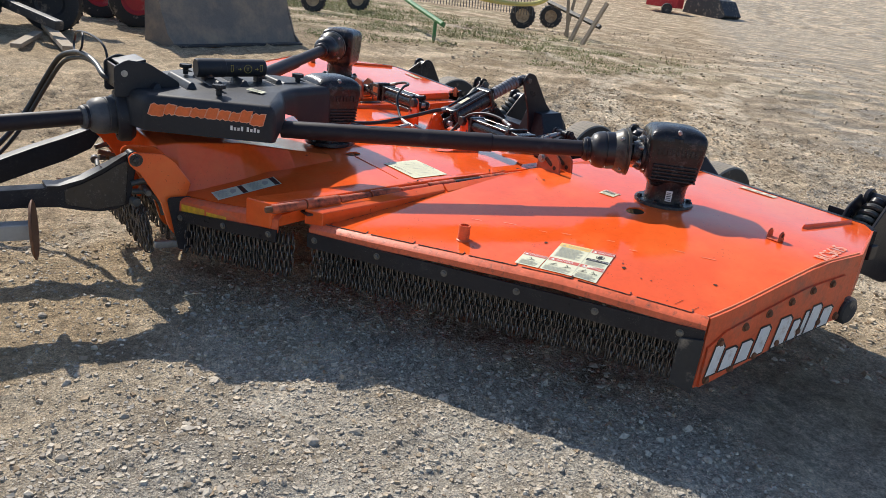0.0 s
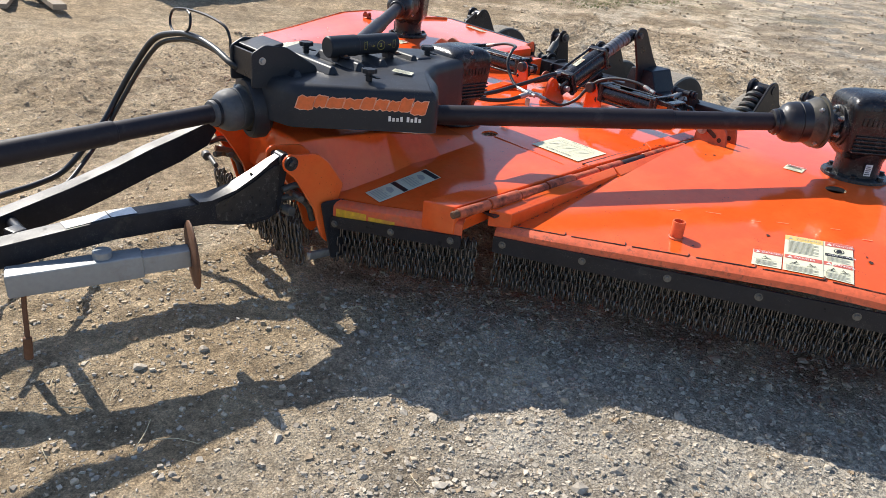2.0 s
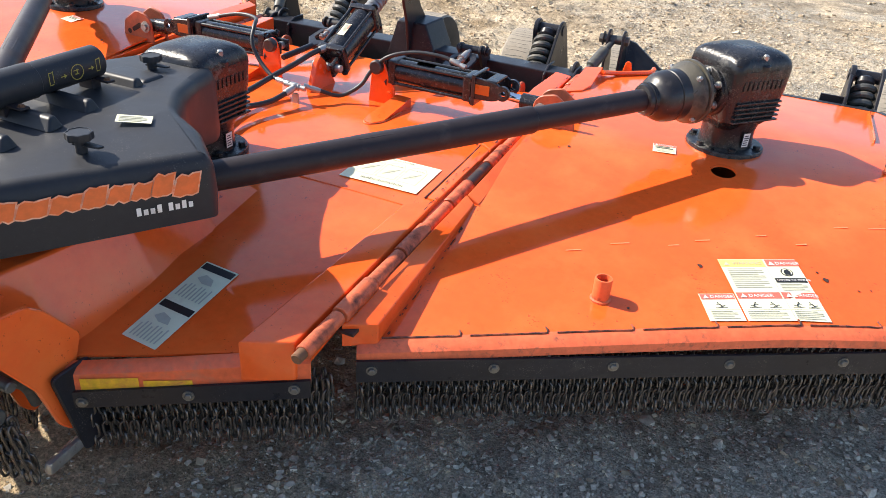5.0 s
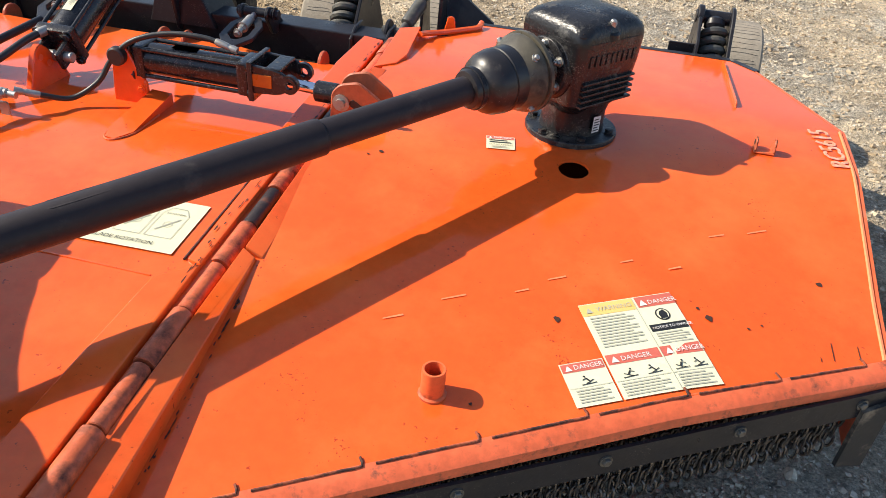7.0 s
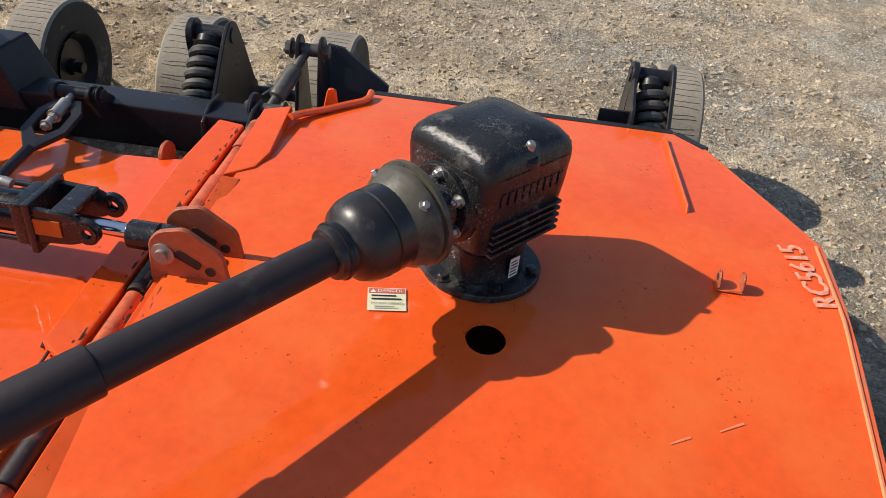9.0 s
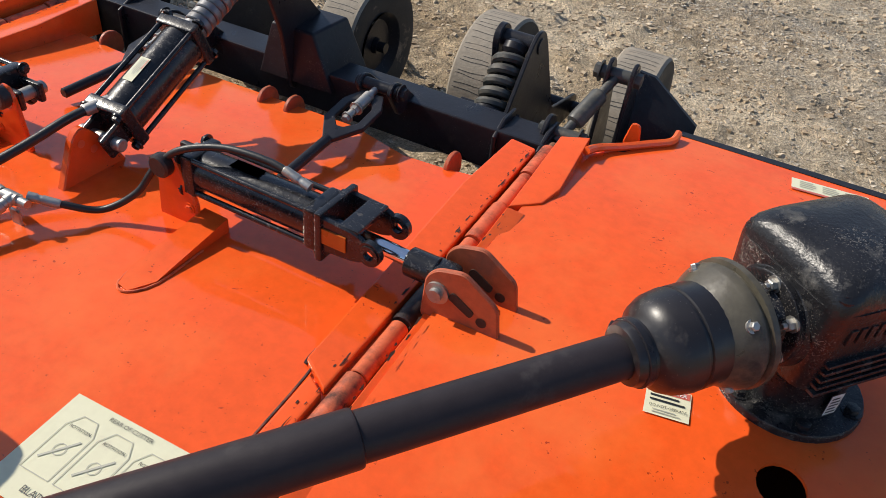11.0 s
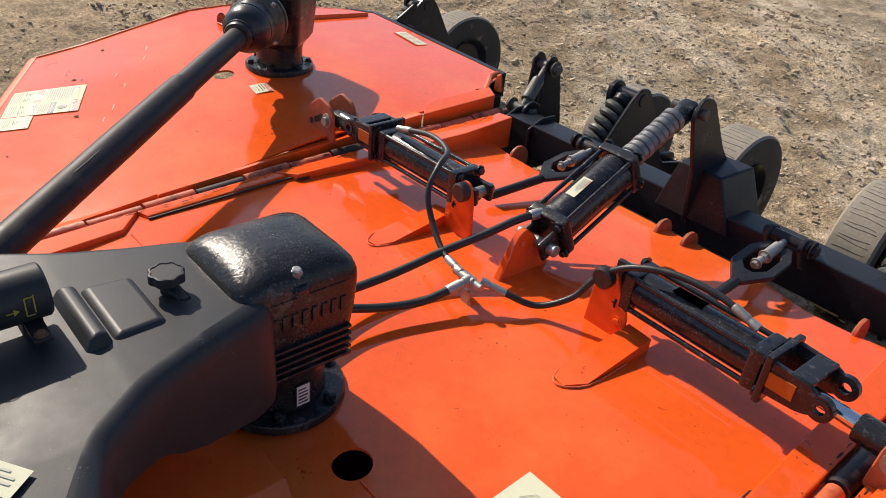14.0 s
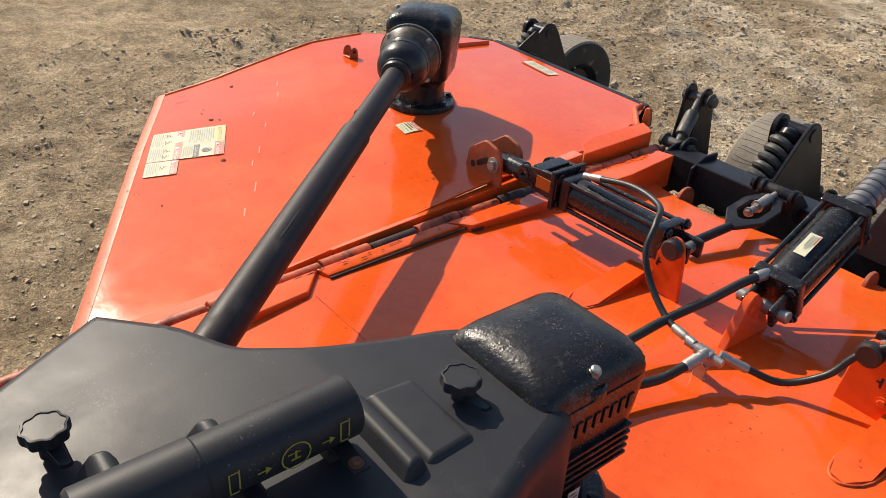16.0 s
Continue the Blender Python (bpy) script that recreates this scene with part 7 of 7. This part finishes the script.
# ---- front hoses ----
build_hose([(-0.05, -1.56, 0.84), (-0.086, -1.60, 0.862), (-0.226, -1.60, 0.890), (-0.378, -1.61, 0.906), (-0.524, -1.63, 0.896), (-0.669, -1.67, 0.848), (-0.764, -1.73, 0.717), (-0.813, -1.80, 0.574), (-0.80, -1.87, 0.475), (-0.76, -1.98, 0.37), (-0.752, -2.08, 0.28), (-0.72, -2.20, 0.25), (-0.60, -2.40, 0.26), (-0.30, -2.70, 0.30), (-0.05, -2.90, 0.30)], 0.013, cutter, (False, False))
build_hose([(-0.03, -1.55, 0.83), (-0.08, -1.59, 0.850), (-0.22, -1.585, 0.872), (-0.375, -1.60, 0.885), (-0.515, -1.62, 0.872), (-0.650, -1.66, 0.826), (-0.742, -1.72, 0.700), (-0.79, -1.79, 0.560), (-0.80, -1.87, 0.43), (-0.74, -1.98, 0.33), (-0.60, -2.12, 0.27), (-0.35, -2.30, 0.30), (-0.05, -2.60, 0.38)], 0.010, cutter, (False, False))
bm = bmesh.new()
sweep(bm, [(-0.10, -1.55, 0.82), (-0.136, -1.57, 0.871), (-0.148, -1.57, 0.944), (-0.184, -1.58, 0.988), (-0.357, -1.59, 1.004), (-0.577, -1.60, 0.989), (-0.650, -1.60, 0.946), (-0.625, -1.61, 0.902), (-0.52, -1.62, 0.892), (-0.415, -1.62, 0.933), (-0.420, -1.61, 0.985), (-0.47, -1.60, 0.996)], 0.0055, 8, 8)
part("hose_holder", bm, DUSTY_BLACK, cutter, "bent black wire hose holder")


# ---- stones ----
def stone_material(name, a, b, c):
    m = bpy.data.materials.new(name)
    m.use_nodes = True
    n, l = m.node_tree.nodes, m.node_tree.links
    geo, ramp = n.new("ShaderNodeNewGeometry"), n.new("ShaderNodeValToRGB")
    ramp.color_ramp.elements[0].color, ramp.color_ramp.elements[1].color = (*a, 1), (*b, 1)
    e = ramp.color_ramp.elements.new(0.55)
    e.color = (*c, 1)
    l.new(geo.outputs["Random Per Island"], ramp.inputs[0])
    t = n.new("ShaderNodeTexNoise")
    t.inputs["Scale"].default_value, t.inputs["Detail"].default_value = 90.0, 5.0
    co = n.new("ShaderNodeTexCoord")
    l.new(co.outputs["Object"], t.inputs["Vector"])
    mr = n.new("ShaderNodeMapRange")
    mr.inputs["From Min"].default_value, mr.inputs["From Max"].default_value, mr.inputs["To Min"].default_value, mr.inputs["To Max"].default_value = 0.3, 0.7, 0.75, 1.2
    l.new(t.outputs["Fac"], mr.inputs["Value"])
    mx = n.new("ShaderNodeMix")
    mx.data_type, mx.blend_type = "RGBA", "MULTIPLY"
    mx.inputs["Factor"].default_value = 1.0
    l.new(ramp.outputs[0], mx.inputs["A"])
    l.new(mr.outputs[0], mx.inputs["B"])
    l.new(mx.outputs["Result"], n["Principled BSDF"].inputs["Base Color"])
    n["Principled BSDF"].inputs["Roughness"].default_value = 0.9
    return m


def scatter(name, label, count, region, sizes, mat, seed, weight=None, chips=True, bias=4.5):
    """Many loose stones joined into one object: angular chips of broken stone, or rounder clods."""
    rng = np.random.default_rng(seed)
    b = bmesh.new()
    if chips:
        bmesh.ops.create_cube(b, size=1.3)
        bmesh.ops.triangulate(b, faces=b.faces[:])
    else:
        bmesh.ops.create_icosphere(b, subdivisions=1, radius=1.0)
    base = np.array([v.co[:] for v in b.verts])
    tri = np.array([[v.index for v in f.verts] for f in b.faces])
    b.free()
    x0, x1, y0, y1 = region
    xy = np.c_[rng.uniform(x0, x1, count), rng.uniform(y0, y1, count)]
    if weight:
        keep = np.array([rng.random() < weight(x, y) for x, y in xy])
        xy = xy[keep]
    count = len(xy)
    z = np.array([ground_height(x, y) for x, y in xy])
    size = sizes[0] * (sizes[1] / sizes[0]) ** (rng.random(count) ** bias)
    v = base[None] * (1 + rng.uniform(-0.42, 0.34, (count, len(base), 3 if chips else 1)))
    v = v * np.stack([rng.uniform(0.7, 1.25, count), rng.uniform(0.6, 1.0, count), rng.uniform(0.4, 0.75, count)], -1)[:, None] * size[:, None, None] / 2
    a = rng.uniform(0, 2 * np.pi, count)
    c, s = np.cos(a)[:, None], np.sin(a)[:, None]
    tl = rng.uniform(-0.5, 0.5, count)
    v = np.stack([v[..., 0], v[..., 1] * np.cos(tl)[:, None] - v[..., 2] * np.sin(tl)[:, None], v[..., 1] * np.sin(tl)[:, None] + v[..., 2] * np.cos(tl)[:, None]], -1)
    v = np.stack([v[..., 0] * c - v[..., 1] * s, v[..., 0] * s + v[..., 1] * c, v[..., 2]], -1)
    v[..., 0] += xy[:, 0, None]
    v[..., 1] += xy[:, 1, None]
    v[..., 2] += (z + size * 0.02)[:, None]
    f = tri[None] + (np.arange(count) * len(base))[:, None, None]
    me = bpy.data.meshes.new(name)
    me.vertices.add(count * len(base))
    me.vertices.foreach_set("co", v.ravel())
    k = count * len(tri)
    me.loops.add(k * 3)
    me.loops.foreach_set("vertex_index", f.ravel())
    me.polygons.add(k)
    me.polygons.foreach_set("loop_start", np.arange(k) * 3)
    me.polygons.foreach_set("loop_total", np.full(k, 3))
    me.polygons.foreach_set("use_smooth", np.zeros(k, dtype=bool))
    me.update(calc_edges=True)
    me.materials.append(mat)
    return tagged(new(name, me), label, "gravel", kind="stuff")


GREY_STONE = stone_material("grey_gravel", (0.36, 0.305, 0.235), (0.62, 0.545, 0.43), (0.50, 0.432, 0.34))
TAN_CLOD = stone_material("tan_clods", (0.29, 0.21, 0.13), (0.63, 0.515, 0.37), (0.47, 0.37, 0.25))


def gravelly(x, y):
    """How thick the crushed stone lies: in front of the machine and behind its near wing."""
    n = 0.5 + 0.9 * noise.noise((0.9 * x, 0.9 * y, 5.0))
    f = min(1.0, max(0.0, (0.55 * x - 0.83 * y - 0.6) / 0.9))
    f *= min(1.0, max(0.22, (0.763 * x + 0.644 * y + 0.75 + 0.5 * (n - 0.5)) / 0.8))
    r = min(1.0, max(0.0, (0.8 * x + 0.6 * y - 2.3) / 1.0))
    return max(0.12, min(1.0, max(f, r) * (0.55 + n)))


scatter("gravel", "grey crushed stones scattered on the dirt", 56000, (-0.6, 4.2, -3.6, 0.0), (0.007, 0.028), GREY_STONE, 11, gravelly, bias=2.0)
scatter("gravel", "larger grey stones among the gravel", 900, (-0.6, 4.2, -3.6, 0.0), (0.025, 0.055), GREY_STONE, 17, gravelly, chips=False, bias=2.0)
scatter("gravel", "grey crushed stones scattered on the dirt", 40000, (0.2, 5.0, 1.0, 6.0), (0.007, 0.027), GREY_STONE, 12, gravelly, bias=2.0)
scatter("fine_gravel", "fine grey grit on the dirt", 66000, (0.0, 3.9, -3.2, -0.3), (0.004, 0.012), GREY_STONE, 13, gravelly)
scatter("dirt_clods", "dry tan clods of dirt", 36000, (-5.0, 3.5, 0.8, 7.0), (0.009, 0.050), TAN_CLOD, 14, bias=2.4)
scatter("dirt_clods", "dry tan clods of dirt", 20000, (-5.0, 2.2, -3.6, 0.9), (0.007, 0.036), TAN_CLOD, 15, bias=3.0)
scatter("dirt_clods", "dry tan clods of dirt", 9000, (-16.0, 6.0, 5.0, 22.0), (0.02, 0.10), TAN_CLOD, 16, bias=3.0)


def build_straw():
    """Loose pale stalks on the gravel."""
    rnd = random.Random(21)
    bm = bmesh.new()
    for k in range(60):
        x, y = rnd.uniform(-0.8, 3.6), rnd.uniform(-3.2, -1.3)
        a, h = rnd.uniform(0, 6.28), rnd.uniform(0.02, 0.07)
        z = ground_height(x, y) + 0.012
        dx, dy = h * math.cos(a), h * math.sin(a)
        sweep(bm, [(x - dx, y - dy, z), (x + 0.1 * dy, y - 0.1 * dx, z + 0.006), (x + dx, y + dy, z + rnd.uniform(-0.004, 0.02))], 0.0014, 5, 3)
    ob = part("straw", bm, material("pale_straw", (0.62, 0.52, 0.33), 0.7, vary=0.2, bump=0))
    tagged(ob, "loose pale straw stalks on the gravel", "straw", kind="stuff")


build_straw()


# ---- weeds ----
def build_weeds():
    rng = random.Random(5)
    mat = material("dry_weeds", (0.16, 0.18, 0.055), 0.8, vary=0.4, scale=1.5, fine=8, bump=0, dirt=(0.34, 0.29, 0.13), dirt_amount=0.5, dirt_scale=1.2)
    verts, faces = [], []
    for k in range(9000):
        x, y = rng.uniform(-24, -5.0), rng.uniform(2.5, 15)
        thick = -0.75 * x + 0.66 * y - 10.5 + 4.5 * noise.noise((0.3 * x, 0.3 * y, 2))
        if thick < 0 or noise.noise((0.55 * x, 0.55 * y, 7.0)) < 0.12 - 0.05 * thick:
            continue
        if rng.random() < (y - 8.5) / 5.5:
            continue
        tall = 0.5 + 0.5 * min(1.0, thick / 4)
        for j in range(9):
            a, h = rng.uniform(0, 6.28), rng.uniform(0.02, 0.13) * tall
            px, py = x + rng.gauss(0, 0.10), y + rng.gauss(0, 0.10)
            z = ground_height(px, py)
            dx, dy, w = math.cos(a), math.sin(a), rng.uniform(0.005, 0.012)
            n = len(verts)
            verts += [(px - dy * w, py + dx * w, z), (px + dy * w, py - dx * w, z), (px + dx * h * 1.1, py + dy * h * 1.1, z + h * 0.8)]
            faces.append((n, n + 1, n + 2))
    me = bpy.data.meshes.new("weeds")
    me.from_pydata(verts, [], faces)
    me.materials.append(mat)
    tagged(new("weeds", me), "sparse dry green weeds at the edge of the yard", "grass", kind="stuff")


build_weeds()


# ---- yard background ----
RUSTY_BUCKET = material("worn_bucket_steel", (0.17, 0.145, 0.12), 0.65, vary=0.25, scale=3, bump=0.2, dirt=(0.33, 0.255, 0.175), dirt_amount=0.55, dirt_scale=2.2)
RED = material("red_rim_paint", (0.50, 0.025, 0.03), 0.45, vary=0.15, bump=0.05, dirt=DUST, dirt_amount=0.2)
GREEN = material("green_paint", (0.04, 0.19, 0.05), 0.45, vary=0.15, bump=0.05, dirt=DUST, dirt_amount=0.25)
CREAM = material("cream_yellow_paint", (0.62, 0.52, 0.16), 0.5, vary=0.15, bump=0.05, dirt=DUST, dirt_amount=0.3)
HUB = material("rusty_cream_hub", (0.40, 0.29, 0.17), 0.7, vary=0.3, bump=0.1, dirt=(0.16, 0.09, 0.05), dirt_amount=0.5, dirt_scale=6)
TIMBER = material("weathered_timber", (0.34, 0.27, 0.19), 0.85, vary=0.3, scale=12, bump=0.3)
DARK = material("dark_machine_steel", (0.03, 0.03, 0.032), 0.6, vary=0.3, bump=0.1, dirt=DUST, dirt_amount=0.25)


def plain_wheel(parent, c, axis, r, w, rim_mat, tyre_mat=None):
    c, a = Vector(c), Vector(axis).normalized()
    bm = lathe(bmesh.new(), c - a * w / 2, c + a, [(r * 0.55, w * 0.06), (r * 0.82, 0), (r * 0.95, w * 0.06), (r, w * 0.22), (r, w * 0.78), (r * 0.95, w * 0.94), (r * 0.82, w), (r * 0.55, w * 0.94)], 36)
    for k in range(20):
        ang = 2 * math.pi * k / 20
        m = frame_of(c, c + a)
        q = c + m @ Vector((r * math.cos(ang), r * math.sin(ang), 0))
        box(bm, q, (0.04, 0.04, 0.04), rot=(37 * k, 20, 15 * k), bevel=0.004)
    wheel = part("wheel", bm, tyre_mat or DARK_RUBBER, parent)
    bm = lathe(bmesh.new(), c - a * w * 0.35, c + a, [(0, w * 0.28), (r * 0.15, w * 0.30), (r * 0.18, w * 0.12), (r * 0.45, w * 0.10), (r * 0.52, w * 0.0), (r * 0.57, w * 0.0), (r * 0.57, w * 0.72), (r * 0.5, w * 0.72), (r * 0.4, w * 0.6), (0, w * 0.6)], 30)
    part("rim", bm, rim_mat, wheel)
    return wheel


def build_loader():
    t = thing("loader", "compact loader with red wheels and a worn steel bucket", "loader", at=(-8.5, 1.8, 0))
    inv = Matrix.Translation((8.5, -1.8, 0))
    a, b = Vector((-7.38, 1.07, 0)), Vector((-8.27, 3.39, 0))
    d = (b - a).normalized()
    back_ = Vector((-d.y, d.x, 0))
    if back_.x > 0:
        back_ = -back_
    bm = bmesh.new()
    prof = [(0.0, 0.0), (0.10, 0.02), (0.30, 0.45), (0.42, 0.80), (0.55, 0.98), (0.60, 0.98), (0.60, 0.60), (0.62, 0.10), (0.50, 0.0)]
    rings = [[bm.verts.new(p + back_ * u + Vector((0, 0, v))) for u, v in prof] for p in (a, a + d * 0.03, b - d * 0.03, b)]
    for r0, r1 in zip(rings, rings[1:]):
        for k in range(len(prof)):
            j = (k + 1) % len(prof)
            bm.faces.new((r0[k], r0[j], r1[j], r1[k]))
    bm.faces.new(rings[0])
    bm.faces.new(rings[-1][::-1])
    bmesh.ops.recalc_face_normals(bm, faces=bm.faces)
    bmesh.ops.transform(bm, matrix=inv, verts=bm.verts)
    bucket = part("bucket", bm, RUSTY_BUCKET, t, "worn brown steel bucket")
    bm = box(bmesh.new(), a * 0.5 + b * 0.5 + back_ * 0.02 + Vector((0, 0, 0.02)), (2.5, 0.12, 0.03), rot=(0, 0, math.degrees(math.atan2(d.y, d.x))), bevel=0.005)
    bmesh.ops.transform(bm, matrix=inv, verts=bm.verts)
    part("cutting_edge", bm, DARK, bucket)
    tilt = math.degrees(math.atan2(d.y, d.x))
    for p, nm in ((a - d * 0.012, "side_plate"), (b + d * 0.012, "side_plate")):
        side = bmesh.new()
        rim = [(-0.02, 0.0), (0.16, 0.16), (0.36, 0.62), (0.50, 1.00), (0.64, 1.04), (0.66, 0.0)]
        lo = [side.verts.new(p + back_ * u + Vector((0, 0, v)) - d * 0.014) for u, v in rim]
        hi = [side.verts.new(p + back_ * u + Vector((0, 0, v)) + d * 0.014) for u, v in rim]
        side.faces.new(lo)
        side.faces.new(hi[::-1])
        for k in range(len(rim)):
            side.faces.new((lo[k], hi[k], hi[(k + 1) % len(rim)], lo[(k + 1) % len(rim)]))
        bmesh.ops.recalc_face_normals(side, faces=side.faces)
        bmesh.ops.transform(side, matrix=inv, verts=side.verts)
        part(nm, side, RUSTY_BUCKET, bucket)
    band = box(bmesh.new(), a * 0.5 + b * 0.5 + back_ * 0.43 + Vector((0, 0, 0.83)), (2.42, 0.05, 0.10), rot=(-62, 0, tilt), bevel=0.01)
    bmesh.ops.transform(band, matrix=inv, verts=band.verts)
    part("lip_band", band, RUSTY_BUCKET, bucket, "raised band under the bucket lip")
    ax = Vector((0.95, -0.30, 0))
    for c in ((-9.75, 1.20, 0.42), (-10.85, 0.90, 0.42)):
        plain_wheel(t, Vector(c) + Vector((8.5, -1.8, 0)), ax, 0.44, 0.30, RED)
    bm = box(bmesh.new(), (-10.4, 2.3, 0.95), (1.3, 2.0, 0.9), rot=(0, 0, 12), bevel=0.06)
    bmesh.ops.transform(bm, matrix=inv, verts=bm.verts)
    part("body", bm, DARK, t)
    for s in (0.55, 1.9):
        q = a + d * s + back_ * 0.6
        bm = box(bmesh.new(), q + back_ * 0.7 + Vector((0, 0, 0.75)), (0.14, 1.7, 0.16), rot=(18, 0, math.degrees(math.atan2(back_.y, back_.x)) - 90), bevel=0.02)
        bmesh.ops.transform(bm, matrix=inv, verts=bm.verts)
        part("lift_arm", bm, DARK, t)


def build_dark_implement():
    t = thing("parked_implement", "dark dusty farm implement with a tyre at the yard edge", "implement", at=(-8.8, -0.6, 0))
    plain_wheel(t, (0.1, 0.35, 0.38), (0.9, -0.4, 0), 0.40, 0.28, DARK)
    plain_wheel(t, (0.45, -0.75, 0.42), (0.9, -0.4, 0), 0.44, 0.30, DARK)
    part("body", box(bmesh.new(), (-0.35, -0.2, 0.62), (0.9, 1.7, 0.55), rot=(0, 0, 10), bevel=0.05), DARK, t)
    part("drawbar", box(bmesh.new(), (0.9, -0.15, 0.34), (1.5, 0.12, 0.12), rot=(0, 8, 25), bevel=0.02), DARK, t)
    part("frame_rail", box(bmesh.new(), (0.35, 0.1, 0.60), (0.2, 1.9, 0.10), rot=(0, 0, 10), bevel=0.02), RUST, t)


def build_plank(c, size, rot):
    bm = box(bmesh.new(), (0, 0, 0), size, bevel=0.006)
    ob = part("timber_plank", bm, TIMBER)
    ob.matrix_world = pose(*c, *rot)
    tagged(ob, "weathered timber plank lying on the ground", "plank")


def build_hay_rake():
    t = thing("hay_rake", "green and cream side delivery hay rake with small tyres", "hay rake", at=(-12.5, 10.5, 0))
    o = Vector((12.5, -10.5, 0))
    def P(x, y, z):
        return Vector((x, y, z)) + o
    bm = bmesh.new()
    sweep(bm, [P(-14.4, 8.7, 0.95), P(-12.0, 7.9, 0.66), P(-9.72, 7.33, 0.36)], 0.055, 8, 4)
    part("tongue", bm, GREEN, t, "green steel tongue")
    part("stand", box(bmesh.new(), P(-10.045, 7.36, 0.19), (0.06, 0.06, 0.40), bevel=0.01), GREEN, t)
    bm = bmesh.new()
    sweep(bm, [P(-15.2, 10.0, 1.15), P(-13.8, 11.5, 0.78), P(-12.9, 12.6, 0.80), P(-12.6, 13.2, 1.15)], 0.06, 8, 8)
    part("reel_frame", bm, CREAM, t, "cream curved reel frame")
    bm = bmesh.new()
    for k in range(46):
        q = P(-15.3 + 0.052 * k, 9.9 + 0.062 * k, 0.95)
        sweep(bm, [q, q + Vector((0.03, 0.02, -0.25)), q + Vector((0.10, -0.02, -0.45))], 0.012, 5, 2)
    tines = part("rake_tines", bm, DARK, t, "rows of thin dark rake tines")
    tines["kind"] = "stuff"
    bm = bmesh.new()
    sweep(bm, [P(-15.4, 9.8, 0.97), P(-12.8, 13.0, 0.97)], 0.05, 8, 2)
    part("reel_bar", bm, GREEN, t)
    for c, r in (((-15.2, 7.1, 0.30), 0.32), ((-16.7, 9.3, 0.30), 0.32), ((-14.75, 14.0, 0.36), 0.38), ((-14.5, 14.95, 0.42), 0.34)):
        plain_wheel(t, P(*c), (0.75, -0.66, 0), r, 0.16, HUB)


def build_posts():
    # leaning posts, each from its foot to its head, and a dark rail behind them
    for foot, head in (((-13.20, 14.40), (-13.10, 14.52, 1.45)), ((-12.60, 13.90), (-12.72, 13.75, 1.40)), ((-11.73, 13.15), (-11.45, 13.50, 1.40)), ((-11.02, 12.87), (-10.72, 13.25, 1.10))):
        p0, p1 = Vector((*foot, -0.05)), Vector(head)
        ob = part("timber_post", lathe(bmesh.new(), p0, p1, [(0, 0), (0.062, 0), (0.062, (p1 - p0).length), (0, (p1 - p0).length)], 4), TIMBER, smooth=0)
        tagged(ob, "leaning weathered timber post", "post", group="leaning posts")
    p0, p1 = Vector((-13.9, 14.2, 0.86)), Vector((-11.6, 14.1, 0.42))
    part("rail", lathe(bmesh.new(), p0, p1, [(0, 0), (0.07, 0), (0.07, (p1 - p0).length), (0, (p1 - p0).length)], 4), DARK, ob, "dark rail behind the posts", smooth=0)


def build_red_mower():
    t = thing("red_mower", "red and black mower deck parked far off", "mower", at=(-38.5, 50.5, 0))
    part("deck", box(bmesh.new(), (0, 0, 0.85), (2.6, 1.6, 0.7), rot=(0, 0, 20), bevel=0.05), RED, t)
    part("boom", box(bmesh.new(), (-1.2, 0.6, 0.9), (1.8, 0.2, 0.2), rot=(0, 15, 30), bevel=0.03), RED, t)
    plain_wheel(t, (1.0, -0.9, 0.4), (0.7, -0.7, 0), 0.42, 0.25, DARK)
    t2 = thing("black_bucket", "large black loader bucket lying on the dirt far off", "bucket", at=(-36.5, 54.0, 0))
    bm = plate(bmesh.new(), rounded([(-2.0, 0.0), (1.6, 0.0), (2.2, 0.4), (1.4, 1.5), (-1.0, 1.9), (-1.8, 1.2)], 0.1), 2.2, "y", 0, bevel=0.02)
    part("shell", bm, DARK, t2)


build_loader()
build_dark_implement()
build_plank((-7.55, -0.42, 0.07), (2.2, 0.14, 0.06), (0, 0, 176))
build_plank((-7.3, -0.80, 0.05), (1.3, 0.12, 0.05), (0, 0, 160))
build_hay_rake()
build_posts()
build_red_mower()
